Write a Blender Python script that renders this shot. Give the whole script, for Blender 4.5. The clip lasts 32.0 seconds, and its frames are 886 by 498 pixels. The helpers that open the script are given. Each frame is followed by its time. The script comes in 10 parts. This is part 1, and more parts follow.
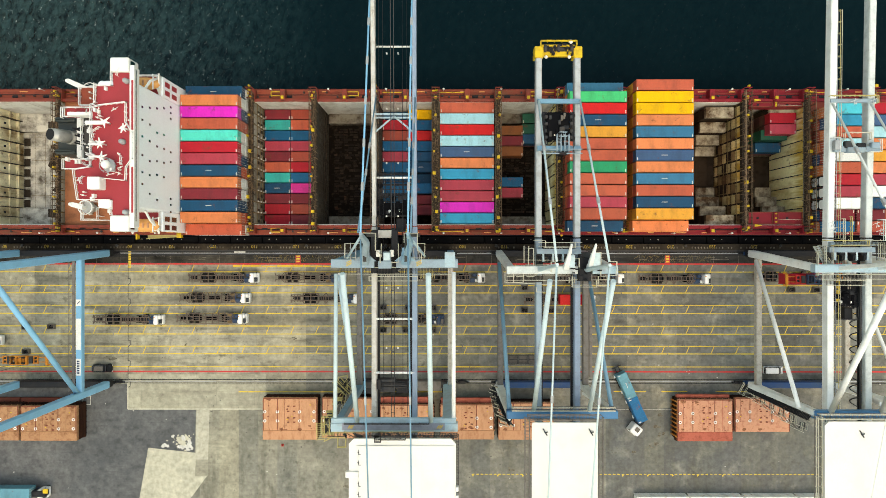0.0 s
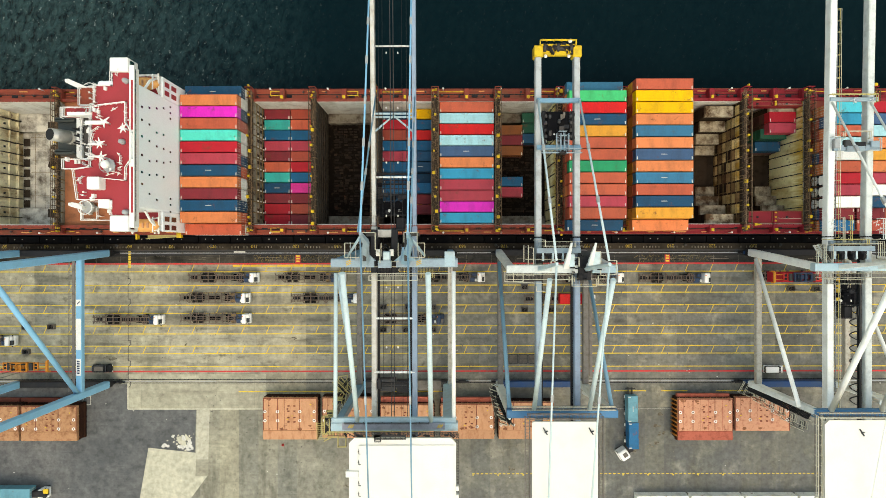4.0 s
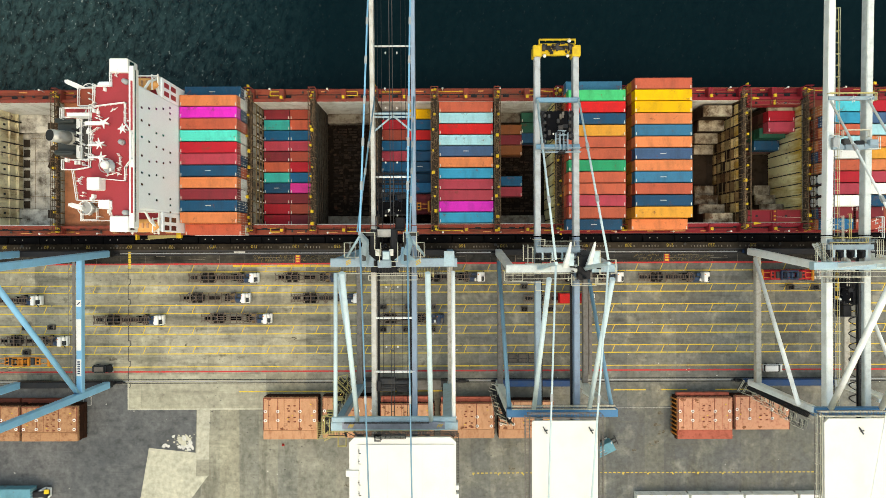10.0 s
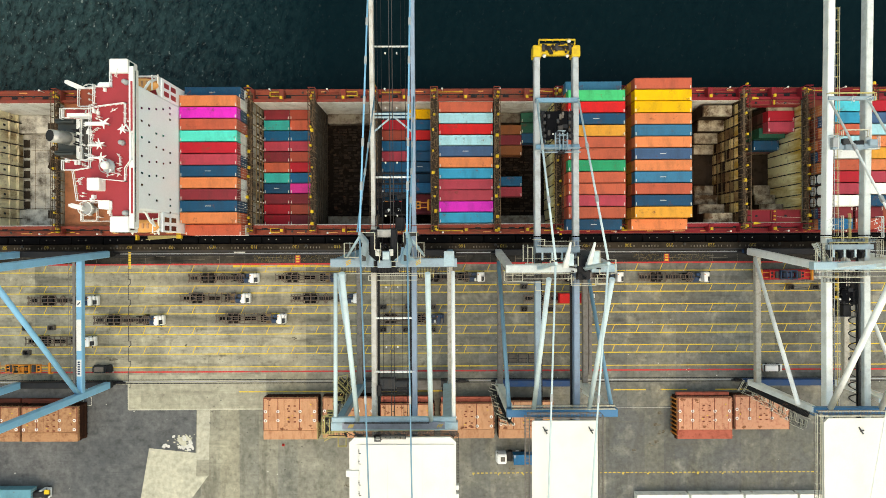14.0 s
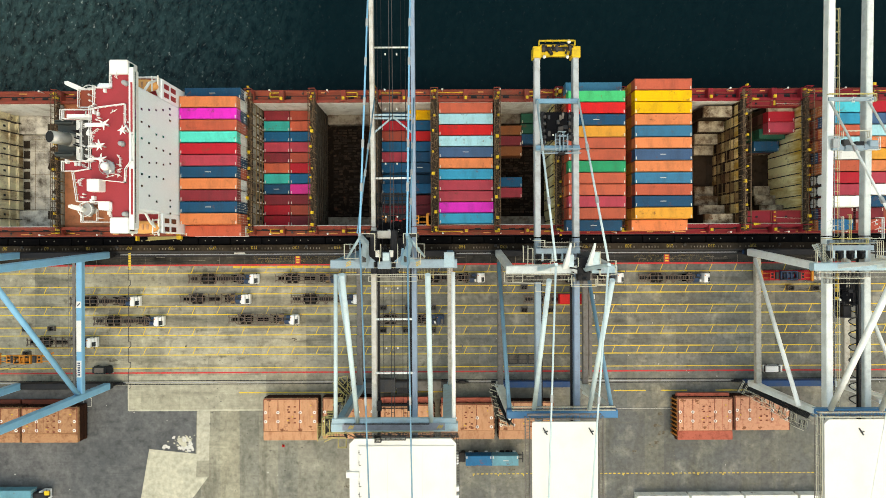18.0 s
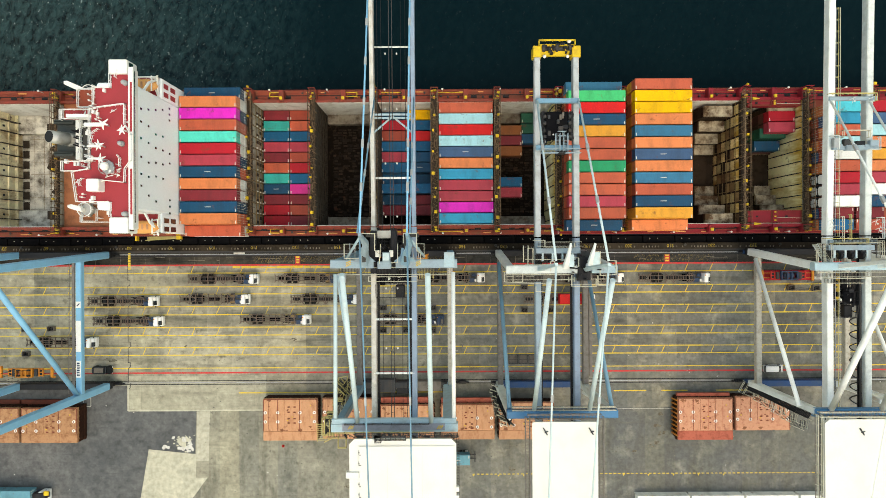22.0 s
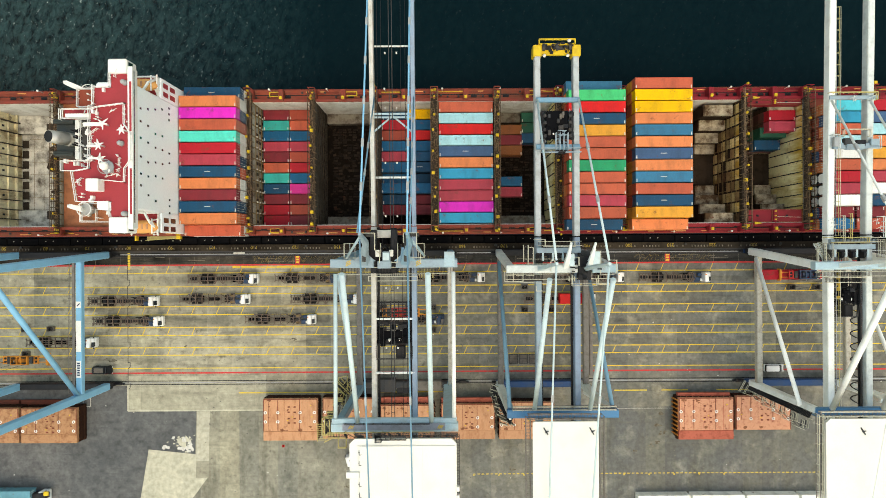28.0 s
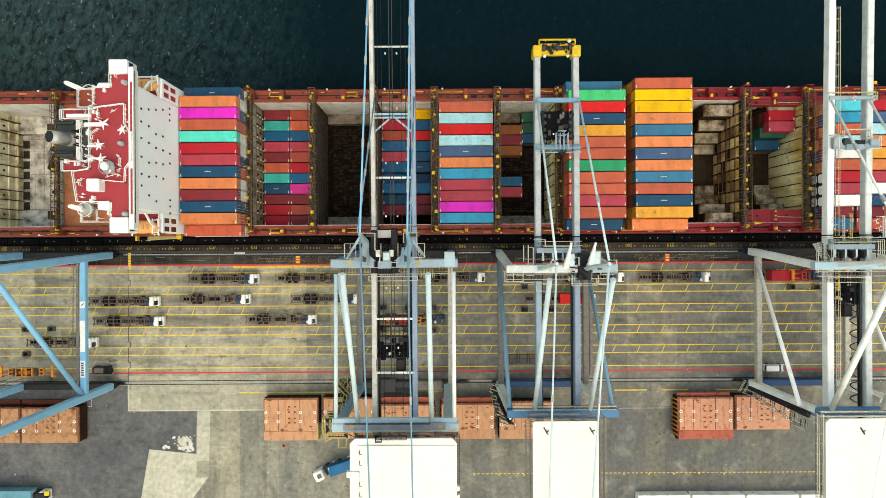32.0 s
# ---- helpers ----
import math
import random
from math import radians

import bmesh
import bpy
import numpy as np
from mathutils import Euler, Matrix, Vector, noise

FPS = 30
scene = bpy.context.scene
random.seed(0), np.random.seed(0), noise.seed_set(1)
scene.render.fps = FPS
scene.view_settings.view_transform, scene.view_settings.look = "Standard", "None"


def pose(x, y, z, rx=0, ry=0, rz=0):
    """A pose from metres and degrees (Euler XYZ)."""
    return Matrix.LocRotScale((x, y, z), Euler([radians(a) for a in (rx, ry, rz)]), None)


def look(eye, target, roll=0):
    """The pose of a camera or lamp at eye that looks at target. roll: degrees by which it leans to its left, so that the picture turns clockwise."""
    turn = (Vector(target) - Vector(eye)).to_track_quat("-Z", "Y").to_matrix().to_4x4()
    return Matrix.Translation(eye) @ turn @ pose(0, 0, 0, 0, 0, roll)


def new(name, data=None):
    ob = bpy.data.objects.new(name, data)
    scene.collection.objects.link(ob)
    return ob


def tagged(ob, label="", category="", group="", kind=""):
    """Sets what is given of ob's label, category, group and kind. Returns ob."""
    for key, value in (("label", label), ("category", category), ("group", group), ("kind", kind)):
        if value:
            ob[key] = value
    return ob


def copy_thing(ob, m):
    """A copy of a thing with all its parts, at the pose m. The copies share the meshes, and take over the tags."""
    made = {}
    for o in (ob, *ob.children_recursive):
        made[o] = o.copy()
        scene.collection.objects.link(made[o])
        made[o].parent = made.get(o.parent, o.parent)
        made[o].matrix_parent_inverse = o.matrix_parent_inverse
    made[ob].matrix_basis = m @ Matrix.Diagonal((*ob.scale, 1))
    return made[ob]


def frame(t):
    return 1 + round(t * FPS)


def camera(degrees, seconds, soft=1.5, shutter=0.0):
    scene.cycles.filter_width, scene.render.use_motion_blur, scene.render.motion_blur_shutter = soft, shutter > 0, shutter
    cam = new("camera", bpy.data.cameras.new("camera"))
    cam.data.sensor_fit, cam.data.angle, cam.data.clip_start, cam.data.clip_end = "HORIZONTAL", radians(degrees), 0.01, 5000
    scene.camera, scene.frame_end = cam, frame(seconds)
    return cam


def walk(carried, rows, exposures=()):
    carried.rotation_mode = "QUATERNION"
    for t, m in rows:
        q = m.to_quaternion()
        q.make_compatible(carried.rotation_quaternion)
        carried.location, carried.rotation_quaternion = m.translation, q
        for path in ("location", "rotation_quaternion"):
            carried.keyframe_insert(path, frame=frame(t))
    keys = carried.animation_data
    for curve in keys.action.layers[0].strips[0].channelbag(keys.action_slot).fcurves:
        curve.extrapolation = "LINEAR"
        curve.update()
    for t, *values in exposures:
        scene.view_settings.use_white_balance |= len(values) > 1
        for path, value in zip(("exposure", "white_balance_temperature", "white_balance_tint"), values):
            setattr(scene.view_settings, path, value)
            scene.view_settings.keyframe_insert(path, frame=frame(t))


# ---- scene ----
# A container terminal seen from straight above: x along the quay, y out to sea, z up from the quay.
cam = camera(68, 32.0, soft=0.45)
EYE = 156.6
HOVER = [  # seconds, east, north, height factor, turn of the picture
    (0, -0.116, -0.041, 0.99864, -0.031),
    (1, -0.113, -0.059, 0.99873, -0.011),
    (2, -0.104, -0.104, 0.99877, 0.023),
    (3, -0.095, -0.138, 0.99873, 0.047),
    (3.5, -0.092, -0.146, 0.99871, 0.054),
    (5.5, -0.061, -0.178, 0.99854, 0.137),
    (6, -0.057, -0.183, 0.99855, 0.143),
    (7, -0.043, -0.203, 0.99866, 0.147),
    (8, -0.024, -0.233, 0.99901, 0.155),
    (9, -0.006, -0.243, 0.99955, 0.187),
    (10, -0.001, -0.230, 0.99989, 0.220),
    (11, -0.000, -0.216, 1.00000, 0.244),
    (12, 0.001, -0.208, 1.00001, 0.255),
    (13, 0.009, -0.204, 1.00013, 0.257),
    (14, 0.022, -0.202, 1.00035, 0.256),
    (14.5, 0.025, -0.198, 1.00040, 0.257),
    (16.5, 0.010, -0.048, 1.00021, 0.282),
    (17, 0.007, -0.033, 1.00016, 0.278),
    (18, 0.002, -0.010, 1.00005, 0.266),
    (19, -0.000, -0.001, 0.99999, 0.261),
    (20, -0.003, -0.002, 0.99982, 0.264),
    (21, -0.001, -0.012, 0.99934, 0.274),
    (22, 0.007, -0.030, 0.99870, 0.283),
    (23, -0.002, -0.044, 0.99815, 0.284),
    (24, -0.021, -0.042, 0.99778, 0.289),
    (25, -0.045, -0.031, 0.99756, 0.298),
    (25.5, -0.050, -0.029, 0.99750, 0.301),
    (27.5, -0.020, -0.109, 0.99745, 0.333),
    (28, -0.019, -0.121, 0.99749, 0.338),
    (29, -0.023, -0.149, 0.99765, 0.349),
    (30, -0.041, -0.149, 0.99794, 0.352),
    (31, -0.056, -0.123, 0.99836, 0.344),
    (32, -0.056, -0.111, 0.99872, 0.340),
]
walk(cam, [(t, pose(x, y, EYE * s, 0, 0, -turn)) for t, x, y, s, turn in HOVER],
     exposures=((0, -0.36, 7900, 6), (32, -0.36, 7900, 6)))

# ---- daylight: bright thin overcast ----
world = bpy.data.worlds.new("sky")
scene.world = world
world.use_nodes = True
wn = world.node_tree.nodes
sky = wn.new("ShaderNodeTexSky")
sky.sky_type = "NISHITA"
sky.sun_disc = False
sky.sun_elevation = radians(66)
sky.sun_rotation = radians(165)
sky.dust_density = 3.0
sky.air_density = 2.2
wn["Background"].inputs["Strength"].default_value = 0.335
world.node_tree.links.new(sky.outputs["Color"], wn["Background"].inputs["Color"])
sun = new("sun", bpy.data.lights.new("sun", "SUN"))
sun.data.energy = 0.52
sun.data.angle = radians(38)
sun.data.color = (1.0, 0.95, 0.86)
sun.matrix_world = look((27, -31, 90), (0, 0, 0))

# ---- materials ----
RUST = (0.15, 0.05, 0.025)


def material(name, color, rough=0.6, metal=0.0, grime=0.25, scale=0.6, fine=6.0, dirt=(0.10, 0.075, 0.05), bump=0.15,
             island=0.0, streak=False, gloss=0.18, lo=0.46, rust=0.0, each=0.0, runs=None):
    """Painted or bare surface with two scales of wear, in object space metres."""
    m = bpy.data.materials.new(name)
    m.use_nodes = True
    nt = m.node_tree
    b = nt.nodes["Principled BSDF"]
    b.inputs["Roughness"].default_value = rough
    b.inputs["Metallic"].default_value = metal
    b.inputs["Specular IOR Level"].default_value = gloss
    tc = nt.nodes.new("ShaderNodeTexCoord")
    info = nt.nodes.new("ShaderNodeObjectInfo")
    off = nt.nodes.new("ShaderNodeVectorMath")
    off.operation = "MULTIPLY_ADD"
    rnd = nt.nodes.new("ShaderNodeCombineXYZ")
    for k in range(3):
        nt.links.new(info.outputs["Random"], rnd.inputs[k])
    off.inputs[1].default_value = (37.0, 61.0, 17.0)
    nt.links.new(rnd.outputs[0], off.inputs[0])
    nt.links.new(tc.outputs["Object"], off.inputs[2])
    big = nt.nodes.new("ShaderNodeTexNoise")
    big.inputs["Scale"].default_value = scale
    big.inputs["Detail"].default_value = 6
    big.inputs["Roughness"].default_value = 0.65
    small = nt.nodes.new("ShaderNodeTexNoise")
    small.inputs["Scale"].default_value = fine
    small.inputs["Detail"].default_value = 4
    if streak:
        mp = nt.nodes.new("ShaderNodeMapping")
        mp.inputs["Scale"].default_value = (1.0, 0.35, 0.12)
        nt.links.new(off.outputs[0], mp.inputs[0])
        nt.links.new(mp.outputs[0], big.inputs[0])
    else:
        nt.links.new(off.outputs[0], big.inputs[0])
    nt.links.new(off.outputs[0], small.inputs[0])
    ramp = nt.nodes.new("ShaderNodeValToRGB")
    ramp.color_ramp.elements[0].position, ramp.color_ramp.elements[1].position = lo, lo + 0.24
    ramp.color_ramp.elements[0].color, ramp.color_ramp.elements[1].color = (0, 0, 0, 1), (grime * 2, grime * 2, grime * 2, 1)
    nt.links.new(big.outputs["Fac"], ramp.inputs[0])
    mix = nt.nodes.new("ShaderNodeMix")
    mix.data_type = "RGBA"
    mix.inputs["A"].default_value = (*color, 1)
    mix.inputs["B"].default_value = (*dirt, 1)
    nt.links.new(ramp.outputs[0], mix.inputs["Factor"])
    tone = mix.outputs["Result"]
    if rust:
        spots = nt.nodes.new("ShaderNodeTexNoise")
        spots.inputs["Scale"].default_value, spots.inputs["Detail"].default_value = 0.55, 9
        spots.inputs["Roughness"].default_value = 0.72
        nt.links.new(off.outputs[0], spots.inputs[0])
        eaten = nt.nodes.new("ShaderNodeMapRange")
        eaten.inputs["From Min"].default_value, eaten.inputs["From Max"].default_value = 0.59, 0.68
        eaten.inputs["To Max"].default_value = rust
        nt.links.new(spots.outputs["Fac"], eaten.inputs["Value"])
        rusted = nt.nodes.new("ShaderNodeMix")
        rusted.data_type = "RGBA"
        rusted.inputs["B"].default_value = (*RUST, 1)
        nt.links.new(tone, rusted.inputs["A"])
        nt.links.new(eaten.outputs[0], rusted.inputs["Factor"])
        tone = rusted.outputs["Result"]
    if runs:
        # ochre rust that has run down from the upper edge
        place = nt.nodes.new("ShaderNodeNewGeometry")
        split = nt.nodes.new("ShaderNodeSeparateXYZ")
        nt.links.new(place.outputs["Position"], split.inputs[0])
        reach = nt.nodes.new("ShaderNodeMapRange")
        reach.inputs["From Min"].default_value, reach.inputs["From Max"].default_value = runs
        nt.links.new(split.outputs["Z"], reach.inputs["Value"])
        drawn = nt.nodes.new("ShaderNodeMapping")
        drawn.inputs["Scale"].default_value = (1.0, 1.5, 0.09)
        nt.links.new(place.outputs["Position"], drawn.inputs[0])
        lines = nt.nodes.new("ShaderNodeTexNoise")
        lines.inputs["Scale"].default_value, lines.inputs["Detail"].default_value = 1.1, 6
        nt.links.new(drawn.outputs[0], lines.inputs[0])
        total = nt.nodes.new("ShaderNodeMath")
        total.operation = "MULTIPLY_ADD"
        total.inputs[1].default_value = 0.62
        nt.links.new(reach.outputs[0], total.inputs[0])
        nt.links.new(lines.outputs["Fac"], total.inputs[2])
        gate = nt.nodes.new("ShaderNodeMapRange")
        gate.inputs["From Min"].default_value, gate.inputs["From Max"].default_value = 0.78, 1.12
        gate.inputs["To Max"].default_value = 0.85
        nt.links.new(total.outputs[0], gate.inputs["Value"])
        stained = nt.nodes.new("ShaderNodeMix")
        stained.data_type = "RGBA"
        stained.inputs["B"].default_value = (0.46, 0.27, 0.03, 1)
        nt.links.new(tone, stained.inputs["A"])
        nt.links.new(gate.outputs[0], stained.inputs["Factor"])
        tone = stained.outputs["Result"]
    hsv = nt.nodes.new("ShaderNodeHueSaturation")
    vary = nt.nodes.new("ShaderNodeMapRange")
    vary.inputs["To Min"].default_value, vary.inputs["To Max"].default_value = 0.87, 1.13
    nt.links.new(small.outputs["Fac"], vary.inputs["Value"])
    last = vary.outputs[0]
    if island:
        geo = nt.nodes.new("ShaderNodeNewGeometry")
        isl = nt.nodes.new("ShaderNodeMapRange")
        isl.inputs["To Min"].default_value, isl.inputs["To Max"].default_value = 1 - island, 1 + island
        nt.links.new(geo.outputs["Random Per Island"], isl.inputs["Value"])
        mul = nt.nodes.new("ShaderNodeMath")
        mul.operation = "MULTIPLY"
        nt.links.new(last, mul.inputs[0])
        nt.links.new(isl.outputs[0], mul.inputs[1])
        last = mul.outputs[0]
    if each:
        own = nt.nodes.new("ShaderNodeMapRange")
        own.inputs["To Min"].default_value, own.inputs["To Max"].default_value = 1 - each, 1 + each
        nt.links.new(info.outputs["Random"], own.inputs["Value"])
        both = nt.nodes.new("ShaderNodeMath")
        both.operation = "MULTIPLY"
        nt.links.new(last, both.inputs[0])
        nt.links.new(own.outputs[0], both.inputs[1])
        last = both.outputs[0]
    nt.links.new(last, hsv.inputs["Value"])
    nt.links.new(tone, hsv.inputs["Color"])
    nt.links.new(hsv.outputs[0], b.inputs["Base Color"])
    if bump:
        bp = nt.nodes.new("ShaderNodeBump")
        bp.inputs["Strength"].default_value = bump
        bp.inputs["Distance"].default_value = 0.05
        nt.links.new(small.outputs["Fac"], bp.inputs["Height"])
        nt.links.new(bp.outputs[0], b.inputs["Normal"])
    return m


white_paint = material("white_paint", (0.80, 0.80, 0.77), 0.5, grime=0.10, dirt=(0.40, 0.36, 0.28))
house_white = material("house_white", (0.76, 0.745, 0.69), 0.6, grime=0.12, scale=0.25, dirt=(0.62, 0.58, 0.48), bump=0.03)
# bluish skylight on the house front is put into this white
skylit_white = material("skylit_white", (0.91, 0.96, 0.98), 0.5, grime=0.02, dirt=(0.45, 0.48, 0.48), bump=0.03)
girder_blue = material("girder_blue", (0.25, 0.33, 0.43), 0.5, rust=0.3, grime=0.3, scale=0.5, dirt=(0.20, 0.22, 0.26))
girder_pale = material("girder_pale", (0.56, 0.55, 0.51), 0.5, rust=0.5, grime=0.35, scale=0.5, dirt=(0.33, 0.28, 0.21))
tube_pale = material("tube_pale", (0.53, 0.66, 0.69), 0.45, rust=0.12, grime=0.3, scale=0.4, dirt=(0.42, 0.47, 0.48))
mid_blue = material("mid_blue", (0.06, 0.20, 0.38), 0.45, grime=0.2, scale=0.4, dirt=(0.08, 0.13, 0.18))
crane_pale = material("crane_pale", (0.37, 0.51, 0.575), 0.45, rust=0.25, grime=0.3, scale=0.35, dirt=(0.30, 0.29, 0.26))
crane_blue = material("crane_blue", (0.15, 0.30, 0.41), 0.42, rust=0.2, grime=0.28, scale=0.35, dirt=(0.15, 0.19, 0.22))
crane_grey_blue = material("crane_grey_blue", (0.28, 0.37, 0.43), 0.5, grime=0.28, scale=0.5, dirt=(0.19, 0.20, 0.21))
cream_rail = material("cream_rail", (0.56, 0.54, 0.43), 0.5, grime=0.2, dirt=(0.35, 0.3, 0.2))
boom_grey = material("boom_grey", (0.43, 0.46, 0.47), 0.5, rust=0.4, grime=0.35, scale=0.5, dirt=(0.24, 0.23, 0.21))
crane_grey = material("crane_grey", (0.36, 0.38, 0.39), 0.5, grime=0.28, scale=0.5, dirt=(0.22, 0.19, 0.16))
crane_white = material("crane_white", (0.83, 0.86, 0.84), 0.45, rust=0.15, grime=0.2, scale=0.3, dirt=(0.40, 0.39, 0.35))
deep_blue = material("deep_blue", (0.014, 0.05, 0.14), 0.45, grime=0.25, dirt=(0.05, 0.07, 0.09))
sky_blue = material("sky_blue", (0.20, 0.46, 0.68), 0.42, grime=0.15, scale=0.4, dirt=(0.13, 0.26, 0.36))
catwalk = material("catwalk", (0.06, 0.058, 0.055), 0.8, grime=0.35, scale=1.0, dirt=(0.04, 0.035, 0.03))
kerb_yellow = material("kerb_yellow", (0.42, 0.30, 0.035), 0.8, grime=0.45, scale=0.8, dirt=(0.12, 0.09, 0.04))
walkway_grey = material("walkway_grey", (0.19, 0.175, 0.16), 0.8, grime=0.35, scale=1.0)
stained_beam = material("stained_beam", (0.46, 0.43, 0.37), 0.7, rust=0.4, grime=0.35, scale=1.2, dirt=(0.24, 0.20, 0.15))
black_steel = material("black_steel", (0.014, 0.015, 0.018), 0.5, grime=0.2, dirt=(0.04, 0.035, 0.03))
dark_steel = material("dark_steel", (0.04, 0.042, 0.045), 0.55, grime=0.3, dirt=(0.08, 0.06, 0.045))
yellow_paint = material("yellow_paint", (0.68, 0.46, 0.03), 0.5, grime=0.25, dirt=(0.25, 0.16, 0.04))
rail_yellow = material("rail_yellow", (0.50, 0.43, 0.17), 0.5, grime=0.25, dirt=(0.24, 0.19, 0.10))
line_yellow = material("line_yellow", (0.74, 0.53, 0.055), 0.75, grime=0.32, scale=0.7, fine=3.0, dirt=(0.28, 0.24, 0.14))
faded_yellow = material("faded_yellow", (0.24, 0.18, 0.055), 0.85, grime=0.5, scale=0.5, fine=3.0, dirt=(0.09, 0.075, 0.05), lo=0.42)
rail_steel = material("rail_steel", (0.34, 0.36, 0.385), 0.4, metal=0.3, grime=0.35, scale=0.7, dirt=(0.16, 0.13, 0.10))
oil_dark = material("oil_dark", (0.12, 0.113, 0.10), 0.8, grime=0.5, scale=0.8, dirt=(0.20, 0.187, 0.155))
line_red = material("line_red", (0.56, 0.045, 0.045), 0.75, grime=0.32, scale=0.6, dirt=(0.24, 0.13, 0.10))
line_white = material("line_white", (0.58, 0.57, 0.52), 0.75, grime=0.35, scale=0.8, dirt=(0.3, 0.28, 0.22))
spreader_orange = material("spreader_orange", (0.62, 0.23, 0.03), 0.5, grime=0.3, dirt=(0.18, 0.08, 0.03))
spreader_red = material("spreader_red", (0.52, 0.035, 0.03), 0.5, grime=0.3, dirt=(0.16, 0.04, 0.03))
hull_red = material("hull_red", (0.27, 0.045, 0.035), 0.55, grime=0.3, scale=0.35, dirt=(0.17, 0.07, 0.045))
aft_rust = material("aft_rust", (0.36, 0.135, 0.065), 0.7, grime=0.4, scale=0.3, dirt=(0.13, 0.06, 0.035))
deck_rust = material("deck_rust", (0.29, 0.064, 0.038), 0.7, grime=0.4, scale=0.25, dirt=(0.16, 0.085, 0.05))
fore_red = material("fore_red", (0.26, 0.018, 0.028), 0.6, grime=0.3, scale=0.4, dirt=(0.14, 0.02, 0.022))
deck_red = material("deck_red", (0.35, 0.042, 0.052), 0.6, grime=0.2, scale=0.3, dirt=(0.24, 0.04, 0.04))
rail_rust = material("rail_rust", (0.24, 0.046, 0.031), 0.65, grime=0.4, scale=0.8, dirt=(0.12, 0.05, 0.03))
bridge_rust = material("bridge_rust", (0.17, 0.115, 0.07), 0.8, grime=0.5, scale=1.4, fine=5, dirt=(0.06, 0.042, 0.03), island=0.65)
hold_paint = material("hold_paint", (0.38, 0.36, 0.30), 0.75, grime=0.5, scale=0.35, fine=2.5, dirt=(0.11, 0.08, 0.045), streak=True)
tank_cream = material("tank_cream", (0.46, 0.40, 0.29), 0.8, grime=0.6, scale=0.32, fine=2.2, dirt=(0.075, 0.042, 0.02), lo=0.40, rust=0.8)
kerb_grey = material("kerb_grey", (0.20, 0.18, 0.145), 0.85, grime=0.5, scale=0.6, dirt=(0.07, 0.06, 0.045), lo=0.42)
mast_blue = material("mast_blue", (0.22, 0.37, 0.47), 0.45, grime=0.25, scale=0.5, dirt=(0.15, 0.19, 0.22))
lavender_grey = material("lavender_grey", (0.30, 0.31, 0.36), 0.6, grime=0.3, scale=0.8, dirt=(0.16, 0.16, 0.17))
cement_white = material("cement_white", (0.62, 0.61, 0.57), 0.9, grime=0.4, scale=1.2, dirt=(0.34, 0.33, 0.30))
tank_grey = material("tank_grey", (0.22, 0.20, 0.165), 0.8, grime=0.5, scale=0.6, fine=2.5, dirt=(0.07, 0.05, 0.035), lo=0.42, rust=0.6)
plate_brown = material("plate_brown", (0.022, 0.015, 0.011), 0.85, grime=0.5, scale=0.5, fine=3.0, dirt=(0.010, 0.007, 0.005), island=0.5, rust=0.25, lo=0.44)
# dark colour carries the shade of the dim holds, besides the streaked dirt
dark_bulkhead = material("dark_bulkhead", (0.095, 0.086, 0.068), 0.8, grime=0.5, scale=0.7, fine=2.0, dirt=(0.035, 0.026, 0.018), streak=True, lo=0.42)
hold_white = material("hold_white", (0.66, 0.65, 0.60), 0.7, rust=0.5, grime=0.30, scale=0.3, dirt=(0.25, 0.20, 0.14))
# the deep holds' shade is put into these two near-black floor colours
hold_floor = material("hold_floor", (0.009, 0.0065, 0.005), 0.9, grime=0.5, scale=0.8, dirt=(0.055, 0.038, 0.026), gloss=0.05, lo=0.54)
shaded_rust = material("shaded_rust", (0.045, 0.032, 0.022), 0.9, grime=0.5, scale=0.5, fine=2.0, dirt=(0.018, 0.012, 0.008), gloss=0.05, rust=0.7)
hold_cream = material("hold_cream", (0.95, 0.85, 0.48), 0.75, grime=0.5, scale=0.45, fine=2.5, dirt=(0.42, 0.24, 0.03), streak=True, lo=0.46, rust=0.6, runs=(-0.5, 8.2))
aft_cream = material("aft_cream", (0.92, 0.83, 0.57), 0.75, grime=0.5, scale=0.8, fine=2.0, dirt=(0.24, 0.12, 0.025), streak=True, lo=0.46, rust=0.8)
rusty_ochre = material("rusty_ochre", (0.72, 0.58, 0.27), 0.75, grime=0.6, scale=0.6, fine=2.0, dirt=(0.26, 0.15, 0.035), streak=True, lo=0.43, each=0.45, rust=0.95, runs=(1.0, 8.5))
panel_brown = material("panel_brown", (0.30, 0.19, 0.08), 0.8, grime=0.6, scale=0.6, fine=2.0, dirt=(0.09, 0.045, 0.02), streak=True, lo=0.42, each=0.3, rust=0.9)
hold_pale_floor = material("hold_pale_floor", (0.62, 0.60, 0.53), 0.85, grime=0.5, scale=0.3, dirt=(0.09, 0.075, 0.06), lo=0.43)
guide_dark = material("guide_dark", (0.05, 0.037, 0.026), 0.8, grime=0.4, scale=1.0, dirt=(0.02, 0.015, 0.012))
guide_rust = material("guide_rust", (0.20, 0.135, 0.06), 0.8, grime=0.5, scale=1.0, dirt=(0.07, 0.045, 0.025))
hatch_orange = material("hatch_orange", (0.52, 0.27, 0.15), 0.65, rust=0.5, each=0.08, grime=0.40, scale=1.1, fine=2.6, dirt=(0.34, 0.14, 0.065), lo=0.48, streak=True)
hatch_salmon = material("hatch_salmon", (0.58, 0.285, 0.175), 0.65, rust=0.5, grime=0.38, scale=1.1, fine=2.6, dirt=(0.38, 0.12, 0.08), lo=0.48)
